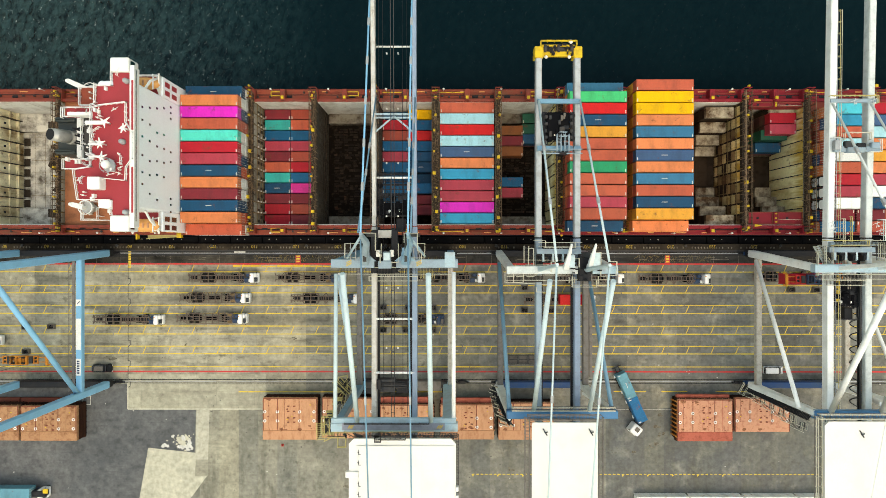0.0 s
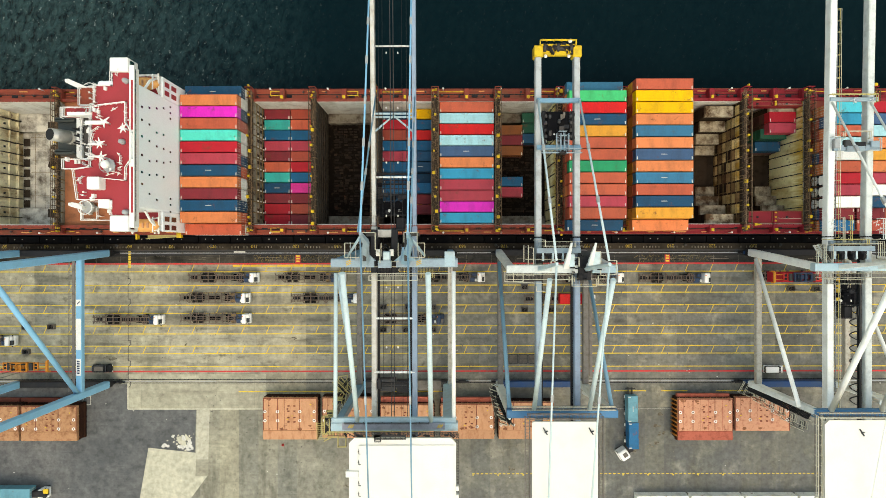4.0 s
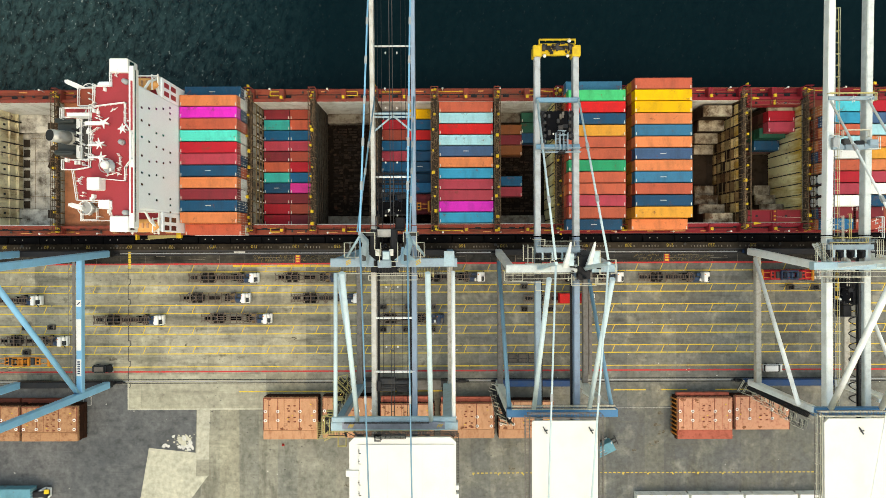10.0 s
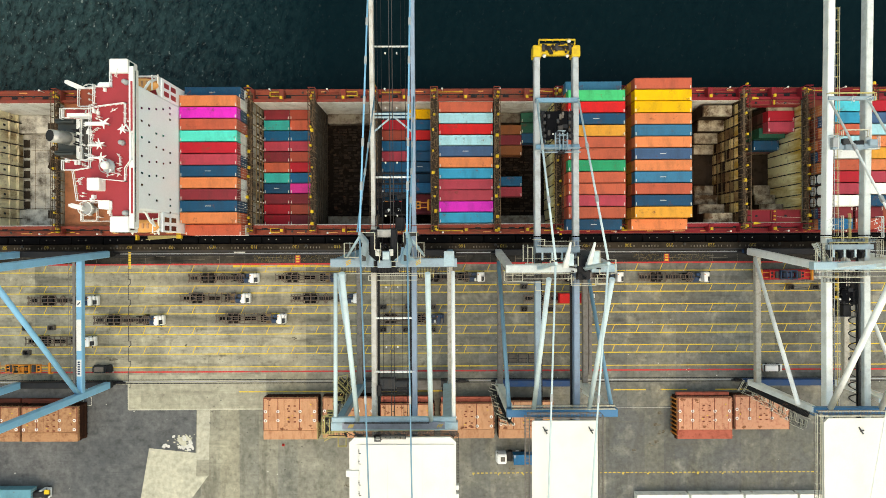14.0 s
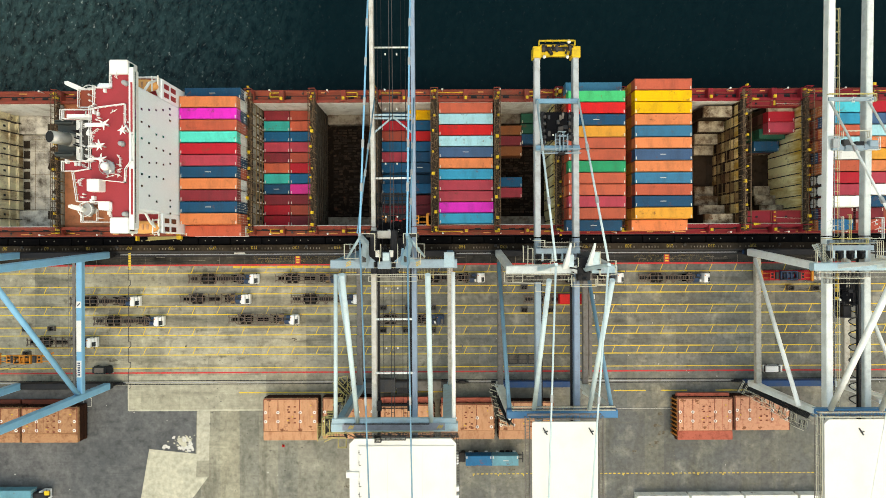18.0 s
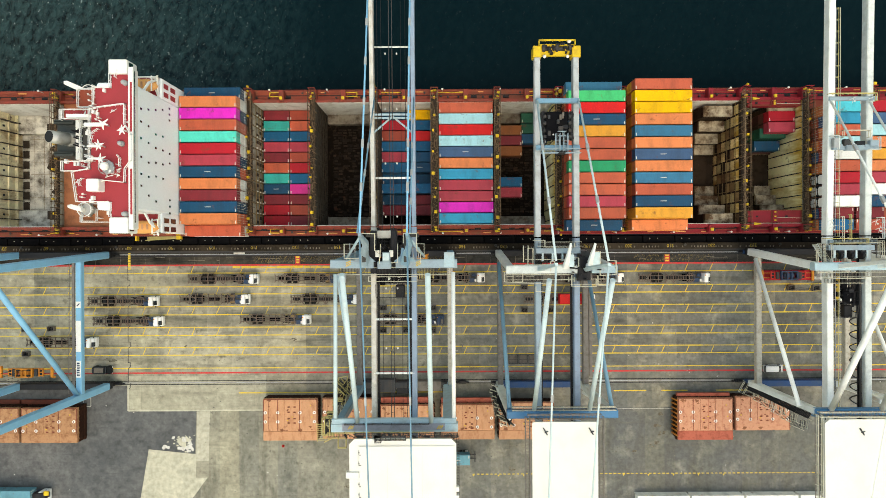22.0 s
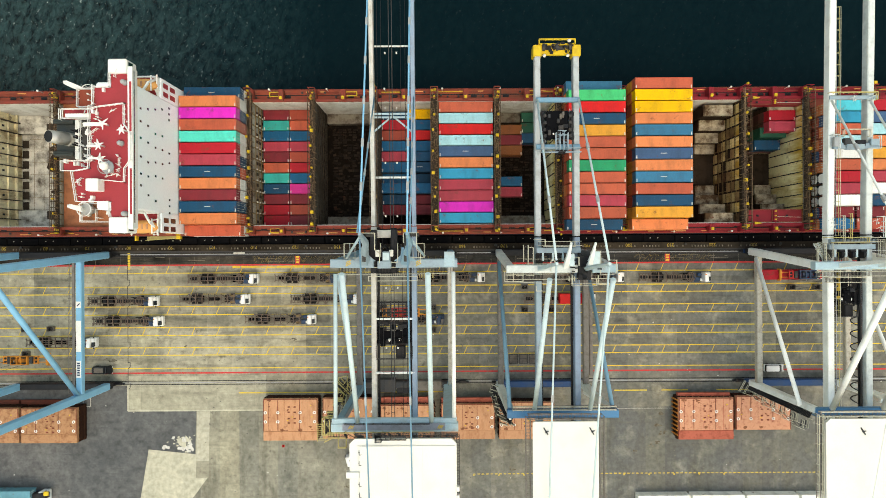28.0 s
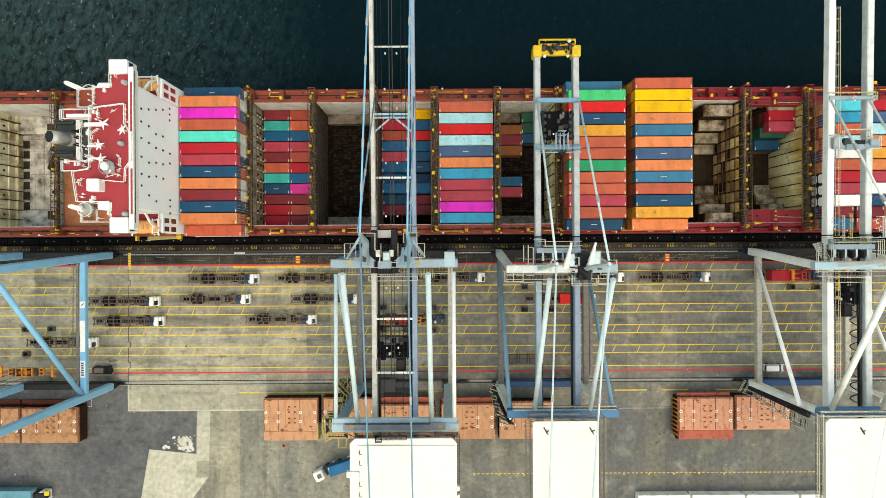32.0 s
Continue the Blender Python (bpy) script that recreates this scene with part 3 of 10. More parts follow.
def soft_box(bm, x0, x1, y0, y1, z0, z1, r=0.1, mi=0):
    """A box with chamfered top and upright edges."""
    def ring(a, z):
        return [bm.verts.new(p) for p in ((x0 + a + r, y0 + a, z), (x1 - a - r, y0 + a, z), (x1 - a, y0 + a + r, z), (x1 - a, y1 - a - r, z),
                                          (x1 - a - r, y1 - a, z), (x0 + a + r, y1 - a, z), (x0 + a, y1 - a - r, z), (x0 + a, y0 + a + r, z))]
    a, b, c = ring(0, z0), ring(0, z1 - r), ring(r, z1)
    for lo, hi in ((a, b), (b, c)):
        for k in range(8):
            bm.faces.new((lo[k], lo[(k + 1) % 8], hi[(k + 1) % 8], hi[k])).material_index = mi
    bm.faces.new(c).material_index = mi
    bm.faces.new(a[::-1]).material_index = mi


def axes(p, q):
    d = (Vector(q) - Vector(p)).normalized()
    side = d.cross(Vector((0, 0, 1)))
    if side.length < 1e-3:
        side = Vector((1, 0, 0))
    side.normalize()
    return d, side, side.cross(d)


def beam(bm, p, q, w, h, w2=None, h2=None, mi=0):
    """A box girder from p to q, w across and h deep, chamfered along its edges."""
    d, s, u = axes(p, q)
    p, q = Vector(p), Vector(q)
    w2, h2 = w if w2 is None else w2, h if h2 is None else h2

    def ring(c, a, b):
        k = 0.12 * min(a, b)
        out = []
        for sx, sy in ((-1, -1), (1, -1), (1, 1), (-1, 1)):
            m, n = (a / 2, b / 2)
            first, second = ((m - k, n), (m, n - k)) if sx * sy < 0 else ((m, n - k), (m - k, n))
            for fa, fb in (first, second):
                out.append(bm.verts.new(c + s * fa * sx + u * fb * sy))
        return out
    a, b = ring(p, w, h), ring(q, w2, h2)
    for k in range(8):
        bm.faces.new((a[k], a[(k + 1) % 8], b[(k + 1) % 8], b[k])).material_index = mi
    bm.faces.new(a[::-1]).material_index = mi
    bm.faces.new(b).material_index = mi


def bar(bm, p, q, w, h=None, mi=0):
    """A plain four-sided bar, for the many thin ones."""
    h = w if h is None else h
    d, s, u = axes(p, q)
    p, q = Vector(p), Vector(q)
    a = [bm.verts.new(p + s * x * w / 2 + u * y * h / 2) for x, y in ((-1, -1), (1, -1), (1, 1), (-1, 1))]
    b = [bm.verts.new(q + s * x * w / 2 + u * y * h / 2) for x, y in ((-1, -1), (1, -1), (1, 1), (-1, 1))]
    for k in range(4):
        bm.faces.new((a[k], a[(k + 1) % 4], b[(k + 1) % 4], b[k])).material_index = mi
    bm.faces.new(a[::-1]).material_index = mi
    bm.faces.new(b).material_index = mi


def tube(bm, p, q, r, r2=None, n=12, mi=0):
    d, s, u = axes(p, q)
    p, q = Vector(p), Vector(q)
    r2 = r if r2 is None else r2
    a = [bm.verts.new(p + (s * math.cos(2 * math.pi * k / n) + u * math.sin(2 * math.pi * k / n)) * r) for k in range(n)]
    b = [bm.verts.new(q + (s * math.cos(2 * math.pi * k / n) + u * math.sin(2 * math.pi * k / n)) * r2) for k in range(n)]
    for k in range(n):
        f = bm.faces.new((a[k], a[(k + 1) % n], b[(k + 1) % n], b[k]))
        f.smooth, f.material_index = True, mi
    bm.faces.new(a[::-1]).material_index = mi
    bm.faces.new(b).material_index = mi


def ball(bm, c, r, mi=0, squash=1.0):
    made = bmesh.ops.create_icosphere(bm, subdivisions=2, radius=r, matrix=Matrix.Translation(c) @ Matrix.Diagonal((1, 1, squash, 1)))
    for v in made["verts"]:
        for f in v.link_faces:
            f.smooth, f.material_index = True, mi


def prism(bm, pts, z0, z1, mi=0):
    """An upright prism over a plan outline given counter-clockwise."""
    a = [bm.verts.new((x, y, z0)) for x, y in pts]
    b = [bm.verts.new((x, y, z1)) for x, y in pts]
    n = len(pts)
    for k in range(n):
        bm.faces.new((a[k], a[(k + 1) % n], b[(k + 1) % n], b[k])).material_index = mi
    bm.faces.new(b).material_index = mi
    bm.faces.new(a[::-1]).material_index = mi


def handrail(bm, pts, h=1.1, r=0.045, gap=2.0, mi=0):
    """Top rail, knee rail and posts along a line of points."""
    for p, q in zip(pts, pts[1:]):
        p, q = Vector(p), Vector(q)
        for lift in (h, h * 0.5):
            bar(bm, p + Vector((0, 0, lift)), q + Vector((0, 0, lift)), r * 2, mi=mi)
        n = max(1, int((q - p).length / gap))
        for k in range(n + 1):
            c = p.lerp(q, k / n)
            bar(bm, c, c + Vector((0, 0, h)), r * 2, mi=mi)


def B():
    return bmesh.new()

# ---- quay, yard and sea ----
def sheet(bm, x0, x1, y0, y1, z, mi=0):
    bm.faces.new([bm.verts.new(p) for p in ((x0, y0, z), (x1, y0, z), (x1, y1, z), (x0, y1, z))]).material_index = mi


FAR = 2400.0
QUAY_Y, HULL_N, HULL_F = 1.2, 3.2, 36.3      # quay edge, hull's near and far side
STERN, BOW = -126.0, 128.0
WATER = -3.2

bm = B()
sheet(bm, -FAR, FAR, -FAR, QUAY_Y, 0)
sheet(bm, -FAR, FAR, QUAY_Y, QUAY_Y + 0.001, -0.001)
structure("ground", bm, yard_concrete, "stained grey-brown concrete container yard", "ground")
bm = B()
box(bm, -FAR, FAR, QUAY_Y - 0.8, QUAY_Y - 0.002, -9, -0.004)
structure("quay_wall", bm, kerb_concrete, "vertical concrete quay wall above dark water", "quay wall")
bm = B()
sheet(bm, -FAR, FAR, HULL_F - 0.1, FAR, WATER)
sheet(bm, -FAR, FAR, QUAY_Y - 0.4, HULL_N + 0.1, WATER)
sheet(bm, -FAR, STERN + 0.1, HULL_N + 0.1, HULL_F - 0.1, WATER)
sheet(bm, BOW + 26, FAR, HULL_N + 0.1, HULL_F - 0.1, WATER)
structure("water", bm, sea_water, "dark green harbour water with small ripples", "water")
bm = B()
sheet(bm, -FAR, FAR, HULL_N, FAR, -14)
structure("sea_bed", bm, apron_concrete, "dark muddy sea bed under the harbour water", "sea bed")


def paving(name, pts, mat, label, lift, category="pavement"):
    bm = B()
    prism(bm, pts, -0.05, lift)
    return structure(name, bm, mat, label, category)


def rect(x0, x1, y0, y1):
    return [(x0, y0), (x1, y0), (x1, y1), (x0, y1)]


LANES = [-5.5, -8.75, -10.5, -13.47, -15.4, -18.4, -20.3, -23.2, -25.0, -28.1]
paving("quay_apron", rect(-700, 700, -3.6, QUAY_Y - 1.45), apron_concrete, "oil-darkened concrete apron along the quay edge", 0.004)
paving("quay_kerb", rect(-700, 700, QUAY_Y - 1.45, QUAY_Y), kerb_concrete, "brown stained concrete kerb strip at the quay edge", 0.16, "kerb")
road = paving("road_lanes", rect(-700, 700, -29.9, -3.6), lane_concrete, "worn concrete truck lanes with tyre marks", 0.002, "road")
bm = B()
box(bm, -2.925, 2.925, -2.615, 2.615, -0.05, 0.0065)
slab_me = part("slab", bm, lane_concrete).data
bpy.data.objects.remove(bpy.data.objects["slab"])
for k in range(37):
    for row in range(5):
        s = new("slab", slab_me)
        s.parent = road
        s.location = (-106.2 + 5.88 * k, -6.23 - 5.26 * row, 0)
SLAB_X = -75.07
paving("slab_strip", rect(SLAB_X, -42.31, -38.24, -29.9), slab_concrete, "pale concrete slab strip behind the crane rail", 0.008)
paving("crane_rail_strip", rect(-42.31, 700, -37.86, -29.9), lane_concrete, "grey concrete strip along the landside crane rail", 0.005)
paving("asphalt_yard", [(-400, -120), (-75.45, -120), (-72.21, -59.09), (-70.28, -47.38), (-59.23, -48.5),
                        (-58.92, -38.33), (SLAB_X, -38.33), (SLAB_X, -32.2), (-400, -32.2)], asphalt,
       "dark grey asphalt yard with oil spots", 0.010)
paving("concrete_patch", [(-72.48, -60.17), (-60.76, -60.22), (-56.29, -54.18), (-58.96, -48.64), (-70.28, -47.38)],
       patch_concrete, "pale new concrete patch in the asphalt", 0.014)
paving("concrete_strip", [(-59.1, -54.18), (-56.16, -54.18), (-55.68, -38.41), (-58.78, -38.4)],
       strip_concrete, "pale concrete strip beside the asphalt", 0.018)
paving("concrete_infill", [(-59.1, -54.18), (-56.1, -54.18), (-55.95, -50.2), (-58.95, -50.2)], slab_concrete, "grey concrete infill square in the pale strip", 0.022)
bm = B()
random.seed(5)
cx, cy, cz = (-62.99, -45.79, 0)
for k in range(70):
    a, d = random.uniform(0, 6.28), abs(random.gauss(0, 1.7))
    r = random.uniform(0.12, 0.75) * (1.0 if d < 1.5 else 0.5)
    x, y = cx + 0.8 + d * math.cos(a), cy + d * math.sin(a) * 0.9
    n = 9
    prism(bm, [(x + r * random.uniform(0.4, 1.2) * math.cos(2 * math.pi * j / n), y + r * random.uniform(0.3, 1.0) * math.sin(2 * math.pi * j / n)) for j in range(n)], 0, 0.012 + 0.0004 * k)
structure("spilled_cement", bm, patch_concrete, "pale cement dust spilled on the asphalt", "stain")
bm = B()
for cx, cy, wx, wy, n in ((-60.4, -46.9, 0.55, 1.15, 26), (-61.9, -45.2, 0.4, 0.45, 10), (-62.0, -47.4, 1.0, 0.35, 16), (-66.4, -46.9, 0.5, 0.3, 7), (-64.4, -44.6, 0.2, 0.2, 4)):
    for k in range(n):
        x, y, r = random.gauss(cx, wx * 0.5), random.gauss(cy, wy * 0.5), random.uniform(0.12, 0.5)
        prism(bm, [(x + r * random.uniform(0.5, 1.1) * math.cos(0.571 * j), y + r * random.uniform(0.5, 1.1) * math.sin(0.571 * j)) for j in range(11)], 0, 0.044 + 0.0006 * k)
structure("cement_sheet", bm, cement_white, "white set cement splashed on the asphalt", "stain")
bm = B()
box(bm, SLAB_X, -42.31, -38.35, -38.02, 0, 0.03)
box(bm, SLAB_X - 0.25, SLAB_X + 0.1, -38.24, -32, 0, 0.03)
structure("slab_edge", bm, patch_concrete, "pale concrete edging of the slab strip", "kerb")
bm = B()
for k in range(6):
    jy = -3.7 - k * 4.9
    bar(bm, (SLAB_X, jy, 0.008), (SLAB_X, jy - 3.4, 0.008), 0.14, 0.02)
    bar(bm, (SLAB_X, jy - 3.4, 0.008), (SLAB_X + 0.5, jy - 3.4, 0.008), 0.14, 0.02)
    bar(bm, (SLAB_X + 0.5, jy - 3.4, 0.008), (SLAB_X + 0.5, jy - 4.5, 0.008), 0.14, 0.02)
    bar(bm, (SLAB_X + 0.5, jy - 4.5, 0.008), (SLAB_X, jy - 4.9, 0.008), 0.14, 0.02)
structure("expansion_joint", bm, dark_steel, "stepped dark expansion joint across the lanes", "joint")

# painted lines
for k, y in enumerate(LANES):
    bm = B()
    random.seed(k)
    x = -130.0
    while x < 130:
        step = random.uniform(4, 18)
        w = 0.11 + random.uniform(-0.015, 0.02)
        box(bm, x, x + step - random.choice((0, 0, 0, 0.15)), y - w, y + w, 0, 0.011)
        x += step
    structure("lane_line", bm, line_yellow, "worn yellow painted lane line on concrete", "lane line")["group"] = "lane lines"
for x0, x1, y in ((-130, 130, -3.62), (-130, 130, -29.24)):
    bm = B()
    box(bm, x0, x1, y - 0.18, y + 0.18, 0, 0.012)
    structure("red_line", bm, line_red, "red painted boundary line along the crane rail", "boundary line")["group"] = "red lines"
bm = B()
x = -50.12
while x < -25.87:
    run = random.uniform(1.5, 4)
    box(bm, x, x + run, -4.35, -4.35 + random.uniform(0.3, 0.55), 0, 0.0135)
    x += run + random.uniform(0.05, 0.3)
structure("faded_band", bm, line_yellow, "faded orange-yellow band beside the red line", "road marking")
bm = B()
bar(bm, (-0.40, -0.92, 0), (0.40, 0.92, 0), 0.16, 0.022)
slash_me = part("slash", bm, line_yellow).data
bpy.data.objects.remove(bpy.data.objects["slash"])
for row, (ya, yb) in enumerate(((-3.7, -5.5), (-8.75, -10.5), (-13.47, -15.4), (-18.4, -20.3), (-23.2, -25.0))):
    host = thing("slash_row", (0, (ya + yb) / 2, 0), "row of slanting yellow slashes between lane lines", "road marking", "slash rows", "structure")
    for k in range(37):
        s = new("slash", slash_me)
        s.parent = host
        s.location = (-94.6 - 5.88 * 2 + 5.88 * k + 0.06 * row - 0.35, 0, 0)
for x0, x1, y in ((-48.77, 2.4, -34.05), (40.55, 48.23, -33.95), (51.74, 58.07, -33.95), (64.8, 73.56, -33.95)):
    bm = B()
    box(bm, x0, x1, y - 0.13, y + 0.13, 0, 0.012)
    structure("safety_line", bm, line_yellow, "broad worn yellow safety line behind the rail", "safety line")["group"] = "safety lines"
bm = B()
x = 6.76
while x < 92.18:
    box(bm, x, x + 0.62, -53.69 - 0.1, -53.69 + 0.1, 0, 0.006)
    x += 1.05
for k in range(11):
    x = 7.03 + 5.95 * k
    y = -53.76 - 0.1
    prism(bm, [(x, y - 0.4), (x + 0.25, y), (x - 0.25, y)], 0, 0.006)
structure("dashed_line", bm, line_yellow, "dashed yellow parking line with small arrows", "dashed line")
# drips and scuffs where trucks stand, and spots over the yard
rng = random.Random(91)
bm = B()
for k in range(620):
    if k % 3 == 0:
        x, y, r = rng.uniform(-98, 98), rng.choice((-7.1, -12.0, -16.9, -21.8, -26.5)) + rng.gauss(0, 0.7), rng.uniform(0.04, 0.15)
    else:
        x, y, r = rng.uniform(-58, 98), rng.uniform(-68, -33), rng.uniform(0.05, 0.22)
    bm.faces.new([bm.verts.new((x + r * rng.uniform(0.6, 1.8) * math.cos(a * 1.047), y + r * rng.uniform(0.5, 1.1) * math.sin(a * 1.047), 0.021 + 0.000002 * k)) for a in range(6)])
structure("oil_spots", bm, oil_dark, "dark oil drips and scuffs on the concrete", "stain")
bm = B()
for k in range(7):
    box(bm, -74.71 - 0.3, -74.71 + 0.3, -0.4 - 0.62 * k, -0.4 - 0.62 * k - 0.5, 0, 0.018)
structure("berth_mark", bm, line_yellow, "yellow painted berth mark across the apron", "road marking")
bm = B()
for x0, n in ((-45.27, 560), (45.5, 230)):
    for k in range(n):
        x = x0 + 0.08 * k + random.uniform(-.06, .06)
        y = random.uniform(-3.3, -1.7)
        if random.random() < 0.75:
            h = random.uniform(0.2, 0.8)
            bar(bm, (x, y, 0.004), (x + h * .4, y + h * 0.75, 0.004), random.uniform(0.03, 0.07), 0.012)
structure("worn_hatching", bm, faded_yellow, "faded yellow hatching on the apron", "road marking")
for x in (-34.63, 53.35):
    bm = B()
    box(bm, x - 0.6, x + 0.6, -3.4, -1.3, 0, 0.012)
    for k in range(3):
        box(bm, x - 0.4, x + 0.4, -3.2 + 0.62 * k, -2.85 + 0.62 * k, 0.0, 0.018, 1)
    structure("berth_plate", bm, [line_red, line_yellow], "red and yellow painted berth number plate", "berth plate")["group"] = "berth plates"

bm = B()
for cx, cy, r in ((-79.2, -26.1, 0.9), (-78.3, -25.9, 0.6), (-80.1, -25.9, 0.5), (-23.2, -56.5, 0.5), (16.3, -52.4, 0.8), (51.1, -39.6, 0.8), (51.3, -41.9, 1.0), (51.8, -44.1, 0.8), (50.7, -46.4, 0.6), (49.3, -47.0, 0.6), (45.3, -48.4, 0.5), (-35.6, -21.4, 0.5), (-61.2, -22.8, 0.4)):
    for j in range(5):
        ox, oy, q = cx + random.uniform(-r, r), cy + random.uniform(-r, r) * 0.5, r * random.uniform(0.3, 0.75)
        prism(bm, [(ox + q * random.uniform(0.6, 1.1) * math.cos(a * 0.628), oy + 0.6 * q * random.uniform(0.6, 1.1) * math.sin(a * 0.628)) for a in range(10)], 0, 0.0125 + 0.0005 * j)
structure("oil_stain", bm, oil_stain, "brown oil stains soaked into the concrete", "stain")
bm = B()
box(bm, 40.38, 55.34, -38.26 - 0.04, -38.26 + 0.04, 0, 0.012)
structure("yard_joint", bm, line_white, "thin pale joint line across the yard concrete", "joint")
bm = B()
gx, gy, gz = (-84.91, -36.13, 0)
for s in (-1, 1):
    box(bm, gx - 0.9, gx + 0.9, gy + s * 1.0 - 0.07, gy + s * 1.0 + 0.07, 0, 0.04)
    box(bm, gx + s * 0.9 - 0.07, gx + s * 0.9 + 0.07, gy - 1.0, gy + 1.0, 0, 0.04)
structure("drain_frame", bm, line_white, "pale square drain frame set in the asphalt", "drain")

# rails, cable trench
for y, nm in ((-1.05, "seaside"), (-31.55, "landside")):
    bm = B()
    for dy in (-0.42, 0.42):
        box(bm, -700, 700, y + dy - 0.09, y + dy + 0.09, 0, 0.015)
    box(bm, -700, 700, y - 0.09, y + 0.09, 0, 0.07, 1)
    structure("crane_rail", bm, [black_steel, rail_steel], "steel crane rail in a dark slot, " + nm, "crane rail")["group"] = "crane rails"
bm = B()
box(bm, -700, 700, -0.62, -0.12, 0, 0.03)
box(bm, -700, 700, -1.42, -1.16, 0, 0.014)
box(bm, -700, 700, -0.12, 0.06, 0, 0.012, 1)
box(bm, -700, 700, -0.72, -0.62, 0, 0.012, 1)
structure("cable_trench", bm, [dark_steel, line_white], "dark cable trench cover beside the quay kerb", "cable trench")
bm = B()
box(bm, -49.85, -47.16, -1.0, -0.62, 0, 0.03)
structure("stencil_board", bm, line_white, "white stencilled sign painted on the apron", "sign")

rng = random.Random(88)
bm = B()
for k in range(46):
    x, y = rng.uniform(-108, 100), rng.choice((-1.6, -1.9, -2.3, -2.7, -3.1))
    run = rng.uniform(2, 11)
    box(bm, x, x + run, y - 0.05, y + rng.uniform(0.03, 0.10), 0, 0.009)
structure("apron_scars", bm, black_steel, "black scraped tar lines along the apron", "road marking")
bm = B()
for k in range(30):
    x, y = rng.uniform(-108, 100), rng.choice((-1.75, -2.1, -2.5, -2.95))
    box(bm, x, x + rng.uniform(0.5, 5), y - 0.04, y + rng.uniform(0.03, 0.12), 0, 0.0095)
for k in range(37):
    box(bm, -106.2 + 5.88 * k - 0.03, -106.2 + 5.88 * k + 0.03, -3.5, -1.5, 0, 0.0085)
structure("apron_joints", bm, kerb_grey, "pale worn joints in the apron concrete", "joint")

# kerb numbers every ten metres, read from the sea
for val in range(50, 240, 10):
    if val in (140, 150, 180):
        continue
    cu = bpy.data.curves.new("kerb_number", "FONT")
    cu.body = str(val)
    cu.size, cu.align_x, cu.align_y, cu.extrude = 1.1, "CENTER", "CENTER", 0.004
    cu.materials.append(kerb_yellow)
    tx = new("kerb_number", cu)
    tx.matrix_world = pose(-54.83 + (val - 100) * 0.99, 0.55, 0.166, 0, 0, 180)
    tagged(tx, "yellow painted metre number on the quay kerb", "number", "kerb numbers", "structure")
bm = B()
random.seed(9)
for k in range(290):
    x = -108 + k * 0.72
    if k % 8 < 6 and random.random() < 0.9:
        box(bm, x, x + 0.36 * random.uniform(0.5, 1), 0.1, 0.1 + 0.42, 0.16, 0.168)
structure("kerb_ticks", bm, kerb_grey, "row of small pale marks painted on the kerb", "road marking")

# rubber fenders between quay and hull, with pairs of bright bolts
f0 = thing("fender", (-108, QUAY_Y + 0.95, -1.6), "black rubber fender panel hung on the quay wall", "fender", "fenders", "structure")
bm = B()
soft_box(bm, -3.72, 3.72, -0.93, 0.85, -1.9, 0.9, 0.12)
part("fender_body", bm, rubber, f0, local=True)
for x in (-2.1, -0.3):
    bm = B()
    box(bm, x - 0.09, x + 0.09, 0.0, 0.22, 0.85, 0.95)
    part("bolt_plate", bm, line_white, f0, "pale bolt plate", local=True)
for k in range(1, 29):
    copy_thing(f0, Matrix.Translation((-108 + 7.6 * k, QUAY_Y + 0.95, -1.6)))
for k in range(10):
    b0 = thing("bollard", (-100 + 22.5 * k, 0.75, 0.16), "dark cast-iron mooring bollard on the kerb", "bollard", "bollards")
    bm = B()
    tube(bm, (0, 0, 0), (0, 0, 0.45), 0.22, 0.18)
    tube(bm, (0, 0, 0.45), (0, 0, 0.6), 0.34, 0.3)
    part("bollard_post", bm, dark_steel, b0, local=True)

# ---- container ship ----
HOLD_N, HOLD_F = 5.35, 33.35                  # hold's near and far side
MID = 19.35
FLOOR, COAM, DECK = -7.3, 8.0, 6.4
ROW = 2.5
TIER = 2.59
ship = thing("container_ship", (0, HULL_N, FLOOR - 2.5), "red and black container ship moored at the quay with open holds", "container ship")


def row_y(k):
    return 31.9 - ROW * k


bm = B()
for y0, y1 in ((HULL_N, HOLD_N - 0.002), (HOLD_F + 0.002, HULL_F)):
    box(bm, STERN, BOW, y0, y1, FLOOR - 2.5, DECK)
box(bm, STERN, BOW, HOLD_N, HOLD_F, FLOOR - 2.5, FLOOR - 0.6)
prism(bm, [(BOW, HULL_N), (BOW + 16, HULL_N + 5), (BOW + 26, MID), (BOW + 16, HULL_F - 5), (BOW, HULL_F)], FLOOR - 2.5, DECK + 2)
part("hull", bm, hull_red, ship)
bm = B()
for y in (HULL_N, HULL_F):
    box(bm, STERN, BOW, y - 0.04, y + 0.04, -1.5, DECK - 0.6)
part("hull_band", bm, hull_navy, ship, "black painted hull side")
bm = B()
for y0, y1 in ((HULL_N + 0.05, HOLD_N - 0.6), (HOLD_F + 0.6, HULL_F - 0.05)):
    box(bm, STERN, 26.9, y0, y1, DECK, DECK + 0.03)
part("side_deck", bm, deck_rust, ship, "rust-red walkway deck along the side")
bm = B()
for y0, y1 in ((HULL_N + 0.05, HOLD_N - 0.6), (HOLD_F + 0.6, HULL_F - 0.05)):
    box(bm, 26.9, BOW, y0, y1, DECK, DECK + 0.03)
part("side_deck", bm, fore_red, ship, "freshly painted red walkway deck along the side")
